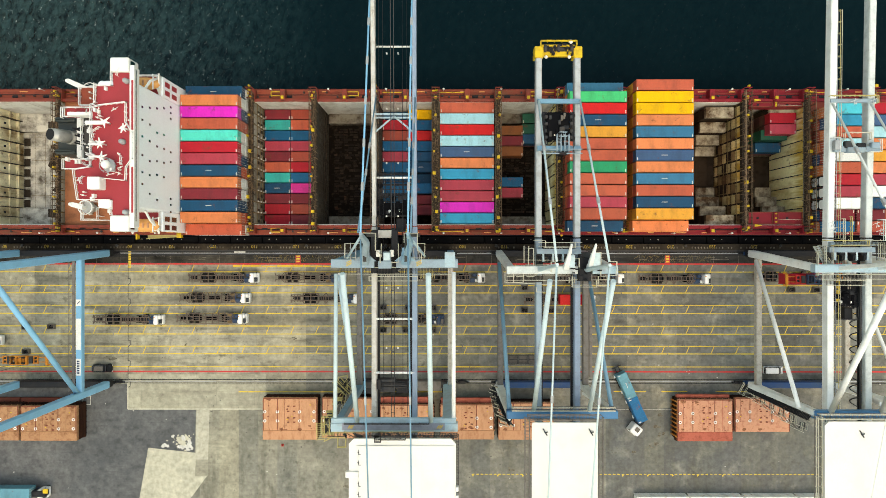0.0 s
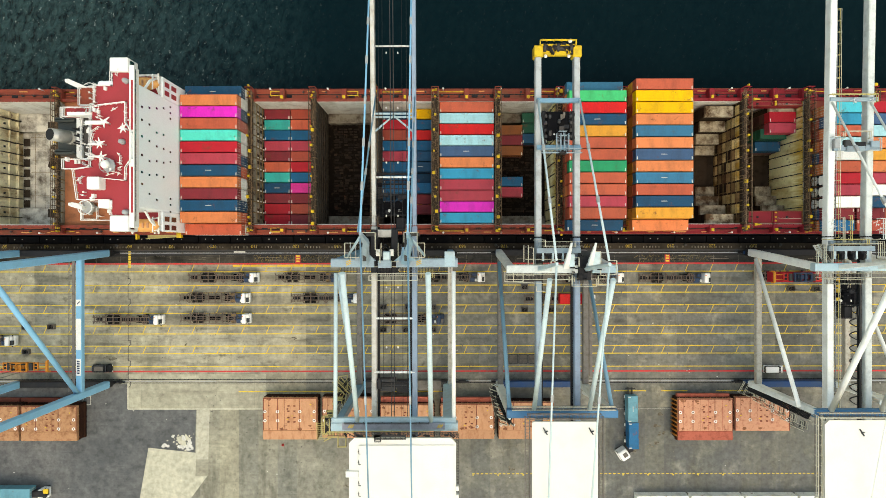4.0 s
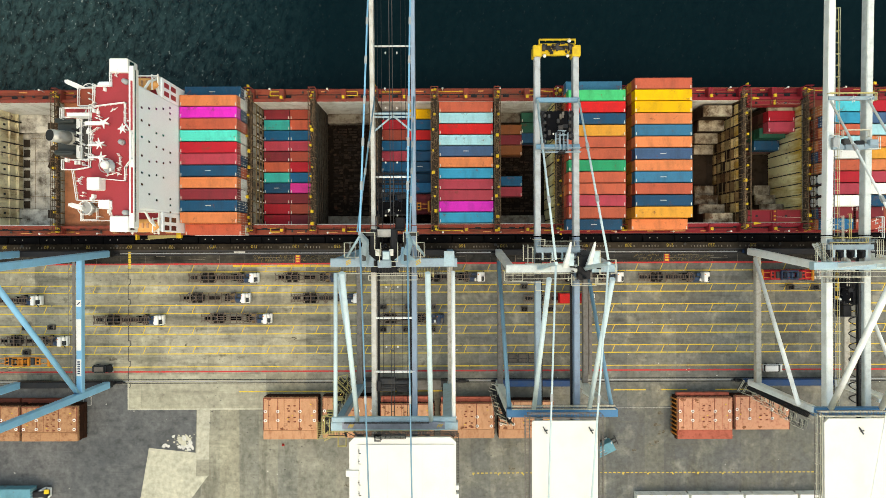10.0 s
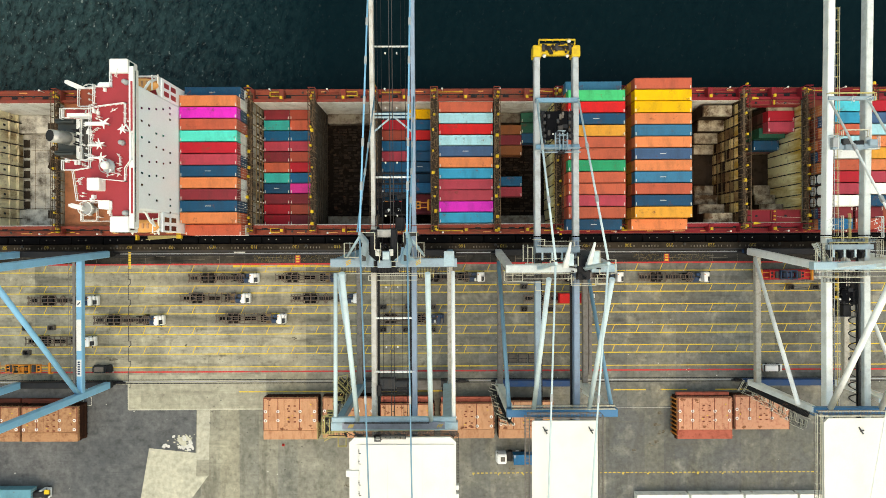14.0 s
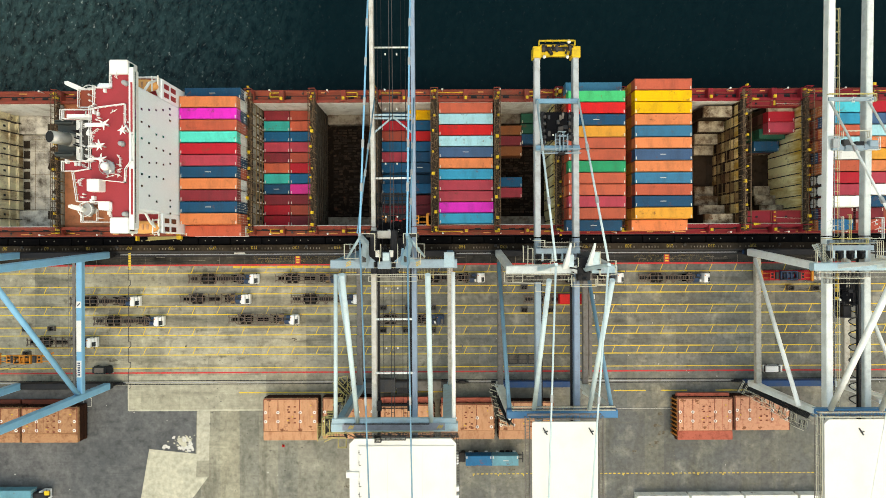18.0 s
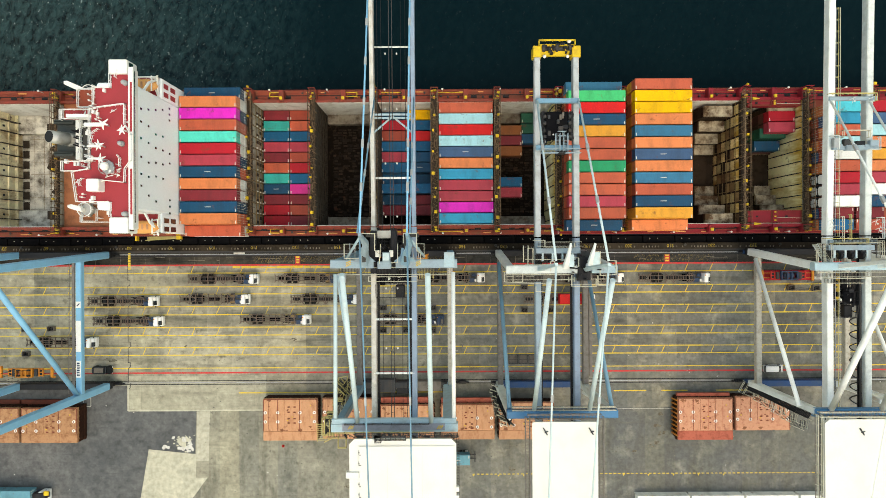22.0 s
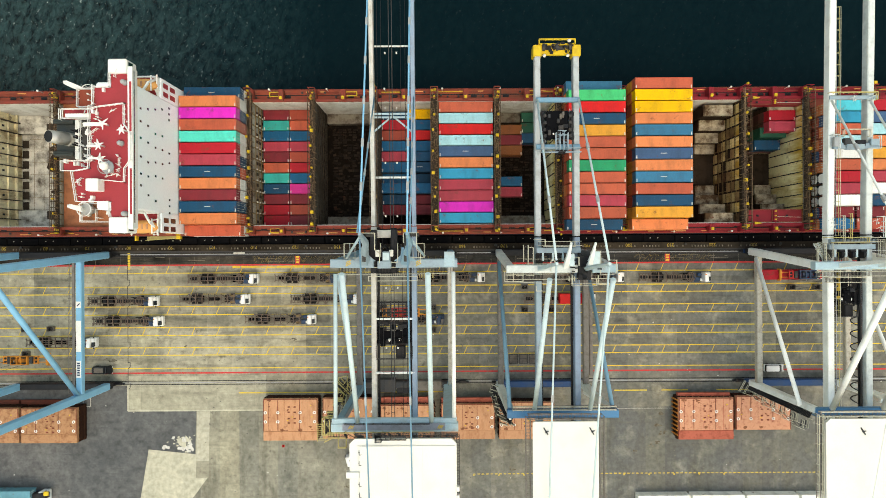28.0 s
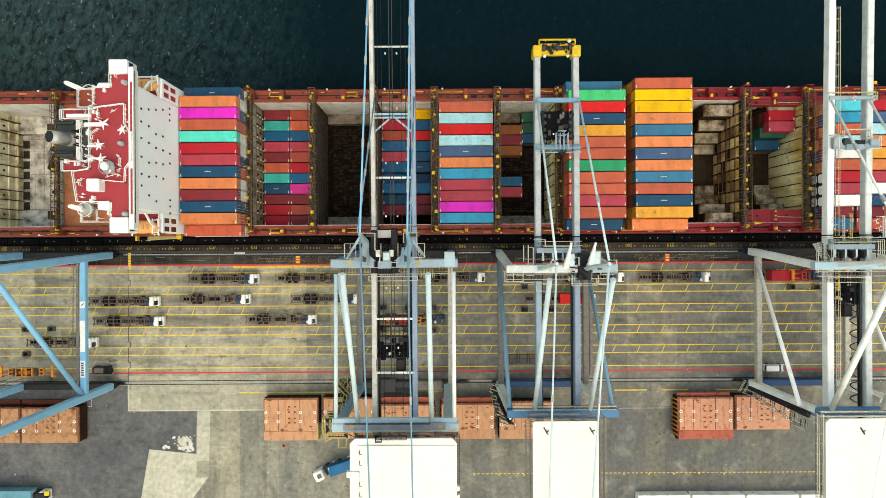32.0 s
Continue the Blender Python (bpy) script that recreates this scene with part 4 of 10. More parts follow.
for y0, y1 in ((HOLD_N - 0.55, HOLD_N - 0.004), (HOLD_F + 0.004, HOLD_F + 0.55)):
    for x0, x1, m in ((STERN, 26.9, rail_rust), (26.9, BOW, fore_red)):
        bm = B()
        box(bm, x0, x1, y0, y1, DECK - 0.5, COAM)
        box(bm, x0, x1, y0 - 0.1, y1 + 0.0, COAM - 0.35, COAM - 0.2)
        part("coaming", bm, m, ship, "rust-red hatch coaming")
for y, s in ((HULL_N + 0.15, 1), (HULL_F - 0.15, -1)):
    bm = B()
    handrail(bm, [(STERN, y, DECK), (BOW, y, DECK)], h=1.1, r=0.04, gap=2.4)
    for x in range(-120, 124, 9):
        bar(bm, (x, y + 0.7 * s, DECK + 0.5), (x + 6.5, y + 0.7 * s, DECK + 0.5), 0.14)
    part("deck_rail", bm, rail_rust, ship, "rusty deck railing and pipes")
    bm = B()
    box(bm, STERN, BOW, y + 1.05 * s - 0.1, y + 1.05 * s + 0.1, DECK + 0.03, DECK + 0.07)
    part("scupper_gutter", bm, black_steel, ship, "dark wet gutter on the side deck")
    for k in range(34):
        x = -118 + 7.1 * k + random.uniform(-2, 2)
        bm = B()
        bar(bm, (x, y + 0.35 * s, DECK + 0.2), (x + random.uniform(0.6, 2.5), y + 0.35 * s, DECK + 0.25), 0.2)
        part("bulwark_fitting", bm, lifeboat_orange, ship, "bright orange deck fitting")
    random.seed(11)
    for k in range(12):
        x = random.uniform(-108, 100)
        bm = B()
        bar(bm, (x, y + 0.6 * s, DECK + 0.75), (x + random.uniform(2.5, 6), y + 0.6 * s, DECK + 0.75), 0.16)
        part("pipe_run", bm, yellow_paint, ship, "yellow painted pipe run")

# small fittings along the side decks
bm = B()
tube(bm, (0, 0, 0), (0, 0, 0.55), 0.16, n=8)
tube(bm, (0, 0, 0.55), (0, 0, 0.7), 0.26, 0.2, n=8)
cap_me = part("vent_cap", bm, dark_steel).data
bm = B()
soft_box(bm, -0.7, 0.7, -0.28, 0.28, 0, 0.12, 0.1)
lid_me = part("access_lid", bm, black_steel).data
for nm in ("vent_cap", "access_lid"):
    bpy.data.objects.remove(bpy.data.objects[nm])
rng = random.Random(77)
for y, s in ((HULL_N, 1), (HULL_F, -1)):
    x = -116.0
    while x < 108:
        if rng.random() < 0.62:
            g = new("vent_cap", cap_me)
            g.location = Vector((x, y + rng.choice((0.75, 1.5, 1.75)) * s, DECK + 0.03)) - spot_of(ship)
        else:
            g = new("access_lid", lid_me)
            g.location = Vector((x, y + 1.6 * s, DECK + 0.03)) - spot_of(ship)
        g.parent = ship
        x += rng.uniform(1.3, 3.6)

# cross bulkheads with lashing bridges on top
BRIDGES = [(-87.1, -86.2), (-44.2, -42.7), (-29.9, -28.5), (-16.2, -14.6), (-2.6, -1.0), (11.6, 12.9), (25.3, 26.9), (39.8, 41.2), (67.2, 68.6), (81.2, 82.7), (96, 97), (109.6, 111)]
bm = B()
bar(bm, (0, 0, FLOOR - 0.5), (0, 0, 8.6), 0.11, 0.2)
guide_me = part("cell_guide", bm, guide_rust).data
bm = B()
bar(bm, (0, HOLD_N + 0.05, 0), (0, HOLD_F - 0.05, 0), 0.26, 0.12)
stringer_me = part("stringer", bm, guide_rust).data
# darker copies put the dim holds' shade into the guide and stringer colour
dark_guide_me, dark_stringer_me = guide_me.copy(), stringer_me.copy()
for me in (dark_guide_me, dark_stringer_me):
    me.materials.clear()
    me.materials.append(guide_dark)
bm = B()
box(bm, -0.05, 0.05, -0.15, 0.15, FLOOR, COAM - 0.8)
rib_me = part("wall_rib", bm, hold_white).data
bm = B()
soft_box(bm, -0.02, 0.03, -0.34, 0.34, -0.85, 0.85, 0.01)
slot_me = part("guide_slot", bm, guide_dark).data
bm = B()
soft_box(bm, 0, 0.32, -0.14, 0.14, -0.3, 0.3, 0.04)
bracket_me = part("guide_bracket", bm, hold_white).data
for nm in ("cell_guide", "stringer", "wall_rib", "guide_slot", "guide_bracket"):
    bpy.data.objects.remove(bpy.data.objects[nm])
random.seed(21)
for x0, x1 in BRIDGES:
    xm = (x0 + x1) / 2
    bm = B()
    box(bm, x0 + 0.15, x1 - 0.15, HOLD_N, HOLD_F, FLOOR - 0.6, 7.6)
    bk = part("bulkhead", bm, {-29.9: dark_bulkhead, -16.2: dark_bulkhead, 67.2: shaded_rust, -44.2: hold_paint}.get(x0, hold_paint), ship, "stained bulkhead between holds")
    for side, sx in ((x0 + 0.1, -1), (x1 - 0.1, 1)):
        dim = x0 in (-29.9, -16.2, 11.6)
        if sx < 0 and x0 in (25.3, 81.2):
            bm = B()
            box(bm, side - 0.12, side - 0.02, HOLD_N + 0.1, HOLD_F - 0.1, FLOOR, 7.9)
            part("wall_lining", bm, hold_cream, bk, "cream wall lining stained yellow")
            for k in range(11):
                y = HOLD_N + 1.3 + 2.56 * k
                bm = B()
                bar(bm, (side - 0.16, y, 7.8), (side - 0.16, y, FLOOR), 0.1, 0.2)
                for z in (-4.2, -0.6, 3.2, 6.2):
                    soft_box(bm, side - 0.42, side - 0.14, y - 0.12, y + 0.12, z, z + 0.3, 0.03)
                part("lining_rib", bm, guide_dark, bk, "dark rib on the wall lining")
            continue
        # unseen pale sheet, added to bounce light into the forward hold
        if sx > 0 and x0 == 67.2:
            bm = B()
            box(bm, side + 0.02, side + 0.1, HOLD_N + 0.1, HOLD_F - 0.1, FLOOR, 7.5)
            part("wall_lining", bm, hold_cream, bk, "cream wall lining stained yellow")
        if sx < 0 and x0 == 67.2:
            bm = B()
            soft_box(bm, -0.025, 0.025, -1.05, 1.05, -1.03, 1.03, 0.02)
            pan_me = part("wall_panel", bm, rusty_ochre).data
            bpy.data.objects.remove(bpy.data.objects["wall_panel"])
            brown_me = pan_me.copy()
            brown_me.materials.clear()
            brown_me.materials.append(panel_brown)
            for k in range(11):
                for j in range(6):
                    if random.random() < 0.07 and j < 4:
                        continue
                    g = new("wall_panel", random.choice((pan_me, brown_me)))
                    g.parent, g.location = bk, Vector((side - 0.06, row_y(k) - 0.4, FLOOR + 1.4 + 2.42 * j)) - spot_of(ship)
        for k in range(12):
            y = row_y(k) + ROW / 2
            if HOLD_N < y < HOLD_F:
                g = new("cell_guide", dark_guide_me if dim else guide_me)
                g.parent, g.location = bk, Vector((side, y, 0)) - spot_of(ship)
        if sx > 0 and x0 in (-44.2, -29.9, -2.6):
            for k in range(11):
                for j in range(5):
                    g = new("guide_slot", slot_me)
                    g.parent, g.location = bk, Vector((side + 0.02, row_y(k) + random.choice((-0.5, 0.45)), FLOOR + 2.2 + 2.4 * j)) - spot_of(ship)
                    if x0 == -44.2:
                        g = new("guide_bracket", bracket_me)
                        g.parent, g.location = bk, Vector((side, row_y(k) + ROW / 2 + 0.3, FLOOR + 2.9 + 2.4 * j)) - spot_of(ship)
        for k in range(6):
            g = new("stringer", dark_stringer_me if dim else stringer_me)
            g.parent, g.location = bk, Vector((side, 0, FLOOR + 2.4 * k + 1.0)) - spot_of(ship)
    bm = B()
    box(bm, x0 + 0.1, x1 - 0.1, HOLD_N - 1.4, HOLD_F + 1.4, 8.3, 8.5)
    part("bridge_deck", bm, guide_dark, ship, "dark deck of the lashing bridge")
    bm = B()
    for k in range(330):
        y = HOLD_N - 1.4 + k * 0.093
        a, b = random.uniform(x0, x1 - 0.3), random.uniform(0.15, 0.6)
        if random.random() < 0.8:
            bar(bm, (a, y, 8.55 + random.uniform(0, .8)), (min(x1, a + b), y + random.uniform(-.4, .4), 8.6 + random.uniform(0, .9)), random.uniform(0.045, 0.12), 0.1)
    for k in range(90):
        y = HOLD_N - 1.4 + random.uniform(0, 30.6)
        a = random.uniform(x0 + 0.1, x1 - 0.1)
        bar(bm, (a, y, 9.1), (a + random.uniform(-.15, .15), min(HULL_F - 1, y + random.uniform(0.4, 1.7)), 9.2 + random.uniform(0, .4)), 0.08)
    for x in (x0, x1):
        for lift in (10.1, 10.7):
            bar(bm, (x, HULL_N + 1, lift), (x, HULL_F - 1, lift), 0.09)
        for k in range(24):
            y = HULL_N + 1.1 + k * 1.33
            bar(bm, (x, y, 7.6), (x, y, 10.7), 0.13)
    lb = part("lashing_bridge", bm, bridge_rust, ship, "rusty brown lashing bridge full of gear")
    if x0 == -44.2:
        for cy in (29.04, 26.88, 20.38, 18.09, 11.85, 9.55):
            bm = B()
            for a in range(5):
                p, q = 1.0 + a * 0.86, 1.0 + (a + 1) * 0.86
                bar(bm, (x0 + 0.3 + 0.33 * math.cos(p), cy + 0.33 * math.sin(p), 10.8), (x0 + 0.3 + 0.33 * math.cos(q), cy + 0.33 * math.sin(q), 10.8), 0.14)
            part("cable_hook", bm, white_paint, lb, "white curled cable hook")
    for y in (HULL_N + 1.1, 8.3, 11.6, 14.9, 18.2, 21.8, 25.2, 28.6, HULL_F - 1.2):
        y += random.choice((-1.3, 0, 0, 1.3))
        bm = B()
        dx = random.choice((-0.3, 0.0, 0.25))
        half = random.choice((0.2, 0.24, 0.34))
        soft_box(bm, xm + dx - half, xm + dx + half, y - half, y + half, 9.4, 10.2, 0.06)
        part("gear_box", bm, yellow_paint, lb, "yellow lashing gear box")
    for y0, y1 in ((HULL_N + 0.2, HOLD_N - 0.1), (HOLD_F + 0.1, HULL_F - 0.2)):
        bm = B()
        soft_box(bm, x0 - 0.1, x1 + 0.1, y0, y1, DECK, 8.3, 0.08)
        post = part("bridge_post", bm, rail_rust if x0 < 24 else fore_red, ship, "rust-red lashing bridge post")
        for y in (y0 + 0.15, y1 - 0.15):
            bm = B()
            bar(bm, (x0, y, 8.3), (x0, y, 10.4), 0.14)
            bar(bm, (x1, y, 8.3), (x1, y, 10.4), 0.14)
            bar(bm, (x0, y, 10.3), (x1, y, 10.3), 0.16)
            part("post_frame", bm, rail_rust if x0 < 24 else fore_red, post, "rust-red upright frame")
        for k in range(3):
            bm = B()
            a, b = random.uniform(x0 - 0.2, x1 - 0.5), random.uniform(y0, y1 - 0.5)
            soft_box(bm, a, a + random.uniform(0.35, 0.7), b, b + random.uniform(0.2, 0.45), 8.8, 9.6, 0.05)
            part("lock_bin", bm, yellow_paint, post, "yellow twist-lock bin")
        bm = B()
        for k in range(7):
            a, b = random.uniform(x0, x1 - 0.3), random.uniform(y0 + 0.1, y1 - 0.3)
            bar(bm, (a, b, 8.8), (a + random.uniform(0.2, 0.8), b + random.uniform(-0.3, 0.3), 9.4), 0.1)
        part("lashing_rods", bm, bridge_rust, post, "rusty lashing rods")

# holds: floors, wing walls, stepped tank tops
HOLDS = [(-112, -87.1, "pale"), (-42.7, -29.9, "full"), (-28.5, -16.2, "dark"), (-14.6, -2.6, "full"), (-1.0, 11.6, "full"), (12.9, 25.3, "dark"), (53.9, 67.2, "step"), (68.6, 81.2, "step2")]
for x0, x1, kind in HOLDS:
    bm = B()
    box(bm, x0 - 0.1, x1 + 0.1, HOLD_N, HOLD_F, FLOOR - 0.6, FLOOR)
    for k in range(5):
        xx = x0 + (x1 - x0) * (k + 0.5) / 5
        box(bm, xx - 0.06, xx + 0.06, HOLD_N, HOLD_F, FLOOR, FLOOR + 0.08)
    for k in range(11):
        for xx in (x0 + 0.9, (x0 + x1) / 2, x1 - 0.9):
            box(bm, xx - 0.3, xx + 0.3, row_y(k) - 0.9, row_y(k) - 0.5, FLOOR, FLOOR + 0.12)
    part("hold_floor", bm, {"pale": hold_pale_floor, "step": shaded_rust, "step2": shaded_rust}.get(kind, hold_floor), ship, "stained steel hold floor")
    for y0, y1 in ((HOLD_N, HOLD_N + 0.18), (HOLD_F - 0.18, HOLD_F)):
        bm = B()
        box(bm, x0, x1, y0, y1, FLOOR, COAM - 0.3)
        hw = part("hold_side", bm, hold_white, ship, "off-white hold side wall with stains")
        for k in range(5):
            g = new("wall_rib", rib_me)
            g.parent, g.location = hw, Vector((x0 + (x1 - x0) * (k + 0.5) / 5, (y0 + y1) / 2, 0)) - spot_of(ship)
    if kind in ("pale", "dark"):
        d = 2.6 if kind == "dark" else 4.6
        for y0, y1 in ((HOLD_N + 0.2, HOLD_N + d), (HOLD_F - d, HOLD_F - 0.2)):
            bm = B()
            soft_box(bm, x0 + 0.3, x1 - 0.2, y0, y1, FLOOR, FLOOR + 2.3, 0.08)
            part("tank_step", bm, hold_pale_floor if kind == "pale" else tank_grey, ship, "stained tank step in the hold")
    if kind == "dark":
        bm = B()
        rng = random.Random(int(x0) + 400)
        for i in range(9):
            for j in range(34):
                if rng.random() < 0.7:
                    a, b = x0 + 1.4 + 1.2 * i + rng.uniform(-0.3, 0.3), HOLD_N + 3.0 + 0.64 * j + rng.uniform(-0.05, 0.05)
                    box(bm, a, a + rng.uniform(0.5, 1.6), b, b + rng.uniform(0.35, 0.6), FLOOR, FLOOR + 0.03 + 0.004 * (i % 3))
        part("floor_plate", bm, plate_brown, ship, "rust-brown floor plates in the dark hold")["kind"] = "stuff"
    if kind in ("step", "step2"):
        n = 4
        for k in range(n):
            z = (5.4, 1.0, -2.8, -5.4)[k]
            near, far = HOLD_N + (2.5, 4.75, 7.3, 9.8)[k], HOLD_F - (3.2, 5.8, 8.2, 10.5)[k]
            for y0, y1 in ((near - 2.4, near), (far, far + 2.5)):
                # shaded sides and lit top of each step are given separate colours
                bm = B()
                box(bm, x0 + (6.4, 6.8, 7.3, 8.1)[k] + 0.05, x1 - 0.5, y0 + 0.06, y1 - 0.06, FLOOR, z - 0.9)
                step = part("tank_step", bm, shaded_rust, ship, "rusty stepped tank with shade-darkened sides")
                bm = B()
                soft_box(bm, x0 + (6.4, 6.8, 7.3, 8.1)[k], x1 - 0.45, y0 + 0.02, y1 - 0.02, z - 0.9, z, 0.06)
                part("tank_top", bm, tank_cream, step, "rust-stained cream tank top")
    if kind == "pale":
        bm = B()
        box(bm, -112, -104.6, HOLD_N + 0.2, HOLD_F - 0.2, FLOOR, 1.5)
        box(bm, -104.6, -104.25, HOLD_N + 0.2, HOLD_F - 0.2, -1.9, -1.6)
        box(bm, -104.6, -103.9, HOLD_N + 0.2, HOLD_F - 0.2, -4.6, -4.3)
        part("aft_hold_wall", bm, aft_cream, ship, "yellow-stained ribbed aft hold wall")
        rng = random.Random(17)
        for k, y in enumerate((31.2, 28.6, 25.7, 23.1, 20.5, 17.9, 14.6, 12.3, 10.0, 7.7)):
            bm = B()
            bar(bm, (-104.3, y, 1.5), (-103.9, y, -6.9 + rng.uniform(0, 1.0)), 0.15, 0.9 + rng.uniform(-0.2, 0.3))
            part("aft_bracket", bm, guide_dark, ship, "rusty stiffener on the aft hold wall")
            if k % 2:
                continue
            bm = B()
            soft_box(bm, -104.66, -104.5, y - 1.5, y - 1.0, -0.5, 0.2, 0.05)
            part("scuttle", bm, black_steel, ship, "small dark scuttle in the aft hold wall")
        for k in range(7):
            y = 11.2 + 2.55 * k
            bm = B()
            box(bm, -104.59, -102.9, y - 0.95, y + 0.95, FLOOR, FLOOR + 0.03)
            part("bilge_well", bm, guide_dark, ship, "dark rusty bilge well at the aft wall")
        bm = B()
        for k in range(7):
            y = HOLD_N + 5.0 + 2.9 * k
            box(bm, -102.6, -88.0, y - 0.03, y + 0.03, FLOOR + 0.03, FLOOR + 0.06)
        for x in (-101.6, -99.2, -96.4):
            box(bm, x - 0.03, x + 0.03, HOLD_N + 4.7, HOLD_F - 4.7, FLOOR + 0.03, FLOOR + 0.055)
        part("floor_seam", bm, guide_rust, ship, "rusty weld seams on the hold floor")
        bm = B()
        prism(bm, [(-98.6, 20.6), (-97.2, 19.6), (-93, 19.8), (-91, 21.4), (-93.5, 23.2), (-95.9, 22.6), (-97.0, 24.4), (-97.9, 22.4)], FLOOR + 0.004, FLOOR + 0.034)
        part("rust_stain", bm, shaded_rust, ship, "large dark wet stain on the hold floor")
        bm = B()
        for y0, y1 in ((HOLD_F - 4.0, HOLD_F - 2.2), (HOLD_N + 2.4, HOLD_N + 4.4)):
            soft_box(bm, -97.0, -94.8, y0, y1, -5.0, -4.7, 0.05)
        part("manhole_cover", bm, guide_dark, ship, "dark recess in the tank step")
        rng = random.Random(41)
        for k in range(9):
            x, y, r = rng.uniform(-99, -89.5), rng.uniform(HOLD_N + 6, HOLD_F - 6), rng.uniform(0.4, 1.1)
            bm = B()
            prism(bm, [(x + r * 1.5 * rng.uniform(0.6, 1.2) * math.cos(a * 0.524), y + r * rng.uniform(0.6, 1.2) * math.sin(a * 0.524)) for a in range(12)], FLOOR + 0.004 + 0.003 * k, FLOOR + 0.012 + 0.003 * k)
            part("rust_stain", bm, guide_dark, ship, "dark rust stain on the hold floor")

# closed decks under the stacks and round the house
for x0, x1 in ((-57.5, -44.2), (26.9, 39.8), (41.2, 53.9), (82.7, 96), (97, 109.6), (111, BOW)):
    bm = B()
    box(bm, x0, x1, HOLD_N - 0.3, HOLD_F + 0.3, FLOOR - 0.6, 7.7)
    for k in range(7):
        y = HOLD_N + 4 * k
        box(bm, x0 + 0.2, x1 - 0.2, y - 0.08, y + 0.08, 7.7, 7.74)
    part("hatch_cover", bm, deck_rust, ship, "closed rust-red hatch cover")
bm = B()
box(bm, -86.2, -57.5, HOLD_N - 0.6, HOLD_F + 0.6, FLOOR - 0.6, DECK + 0.4)
part("aft_deck", bm, aft_rust, ship, "worn rust-red aft deck")
bm = B()
box(bm, STERN, -112, HOLD_N - 0.5, HOLD_F + 0.5, FLOOR - 0.6, 7.6)
part("stern_deck", bm, deck_rust, ship, "rust-red stern deck")
# wider red side decks beside the forward hold
for y0, y1 in ((HOLD_N + 0.2, 8.4), (32.0, HOLD_F - 0.2)):
    bm = B()
    box(bm, 68.7, 81.1, y0, y1, 5.6, 7.9)
    box(bm, 74.5, 75.3, y0 + 0.1, y1 - 0.05, 7.9, 8.3)
    sh = part("side_hatch", bm, fore_red, ship, "red raised side deck")
    for xa, xb in ((68.75, 74.4), (75.4, 81.05)):
        for p, q in (((xa, y0 + 0.1), (xb, y0 + 0.1)), ((xa, y1 - 0.1), (xb, y1 - 0.1)), ((xa + 0.1, y0), (xa + 0.1, y1)), ((xb - 0.1, y0), (xb - 0.1, y1))):
            bm = B()
            bar(bm, (*p, 8.0), (*q, 8.0), 0.2, 0.35)
            part("hatch_rim", bm, rail_rust, sh, "rust-edged rim of the side deck")
        bm = B()
        soft_box(bm, xa + 2.0, xa + 2.5, (y0 + y1) / 2 - 0.2, (y0 + y1) / 2 + 0.2, 7.9, 8.1, 0.04)
        part("deck_lid", bm, black_steel, sh, "small dark deck lid")
    for f in (0.2, 0.5, 0.85):
        bm = B()
        soft_box(bm, 74.7, 75.1, y0 + (y1 - y0) * f - 0.15, y0 + (y1 - y0) * f + 0.15, 8.3, 8.6, 0.04)
        part("stud", bm, yellow_paint, sh, "yellow lashing stud")
    bm = B()
    tube(bm, (75.4, y0 + (y1 - y0) * 0.42, 8.15), (80.9, y0 + (y1 - y0) * 0.36, 8.15), 0.05, n=6)
    part("hose", bm, cream_rail, sh, "pale hose along the side deck")
for x, y in ((69.9, 33.5), (70.1, 5.3)):
    bm = B()
    prism(bm, [(x, y - 0.3), (x + 1.5, y - 0.08), (x + 1.5, y + 0.08), (x, y + 0.3)], 8.35, 8.65)
    part("yellow_wedge", bm, yellow_paint, ship, "yellow painted wedge bracket")
random.seed(31)
for x0, x1, kind in HOLDS[1:]:
    xm = (x0 + x1) / 2
    for y0, y1 in ((HULL_N + 0.3, HOLD_N - 0.1), (HOLD_F + 0.1, HULL_F - 0.3)):
        bm = B()
        soft_box(bm, xm - 0.55, xm + 0.55, y0, y1, DECK, 8.5, 0.08)
        bar(bm, (xm - 0.3, y0 + 0.2, 8.5), (xm + 0.3, y1 - 0.2, 8.5), 0.25)
        part("container_post", bm, rail_rust if xm < 24 else fore_red, ship, "rust-red container post")
        bm = B()
        soft_box(bm, xm - 0.3, xm + 0.3, y0 + 0.3, y0 + 0.95, 8.4, 9.0, 0.05)
        part("post_cap", bm, yellow_paint, ship, "yellow post cap")
for x in (-22.65, -39.13, 18.79):
    for y in (HULL_N + 1.0, HULL_F - 1.2):
        bm = B()
        for a, b in (((0, 0), (3.3, 0)), ((3.3, 0), (3.3, 0.9)), ((0, 0), (0, 0.9)), ((0, 0.9), (3.3, 0.9))):
            bar(bm, (x + a[0], y + a[1] - 0.4, DECK + 1.0), (x + b[0], y + b[1] - 0.4, DECK + 1.0), 0.16)
            bar(bm, (x + a[0], y + a[1] - 0.4, DECK), (x + a[0], y + a[1] - 0.4, DECK + 1.0), 0.12)
        part("manhole_guard", bm, yellow_paint, ship, "yellow manhole guard frame")
for x in range(-104, 112, 13):
    for y in (HULL_N + 0.35, HULL_F - 0.3):
        bm = B()
        tube(bm, (x, y, DECK), (x, y, DECK + 2.0), 0.07, n=6)
        ball(bm, (x, y, DECK + 2.1), 0.24)
        part("deck_lamp", bm, lamp_white, ship, "white deck lamp on a short post")

# ---- accommodation block ----
FRONT = -56.4
TOP = 37.0
bm = B()
soft_box(bm, -63.03, FRONT, 7.4, 30.6, DECK, TOP - 0.1, 0.35)
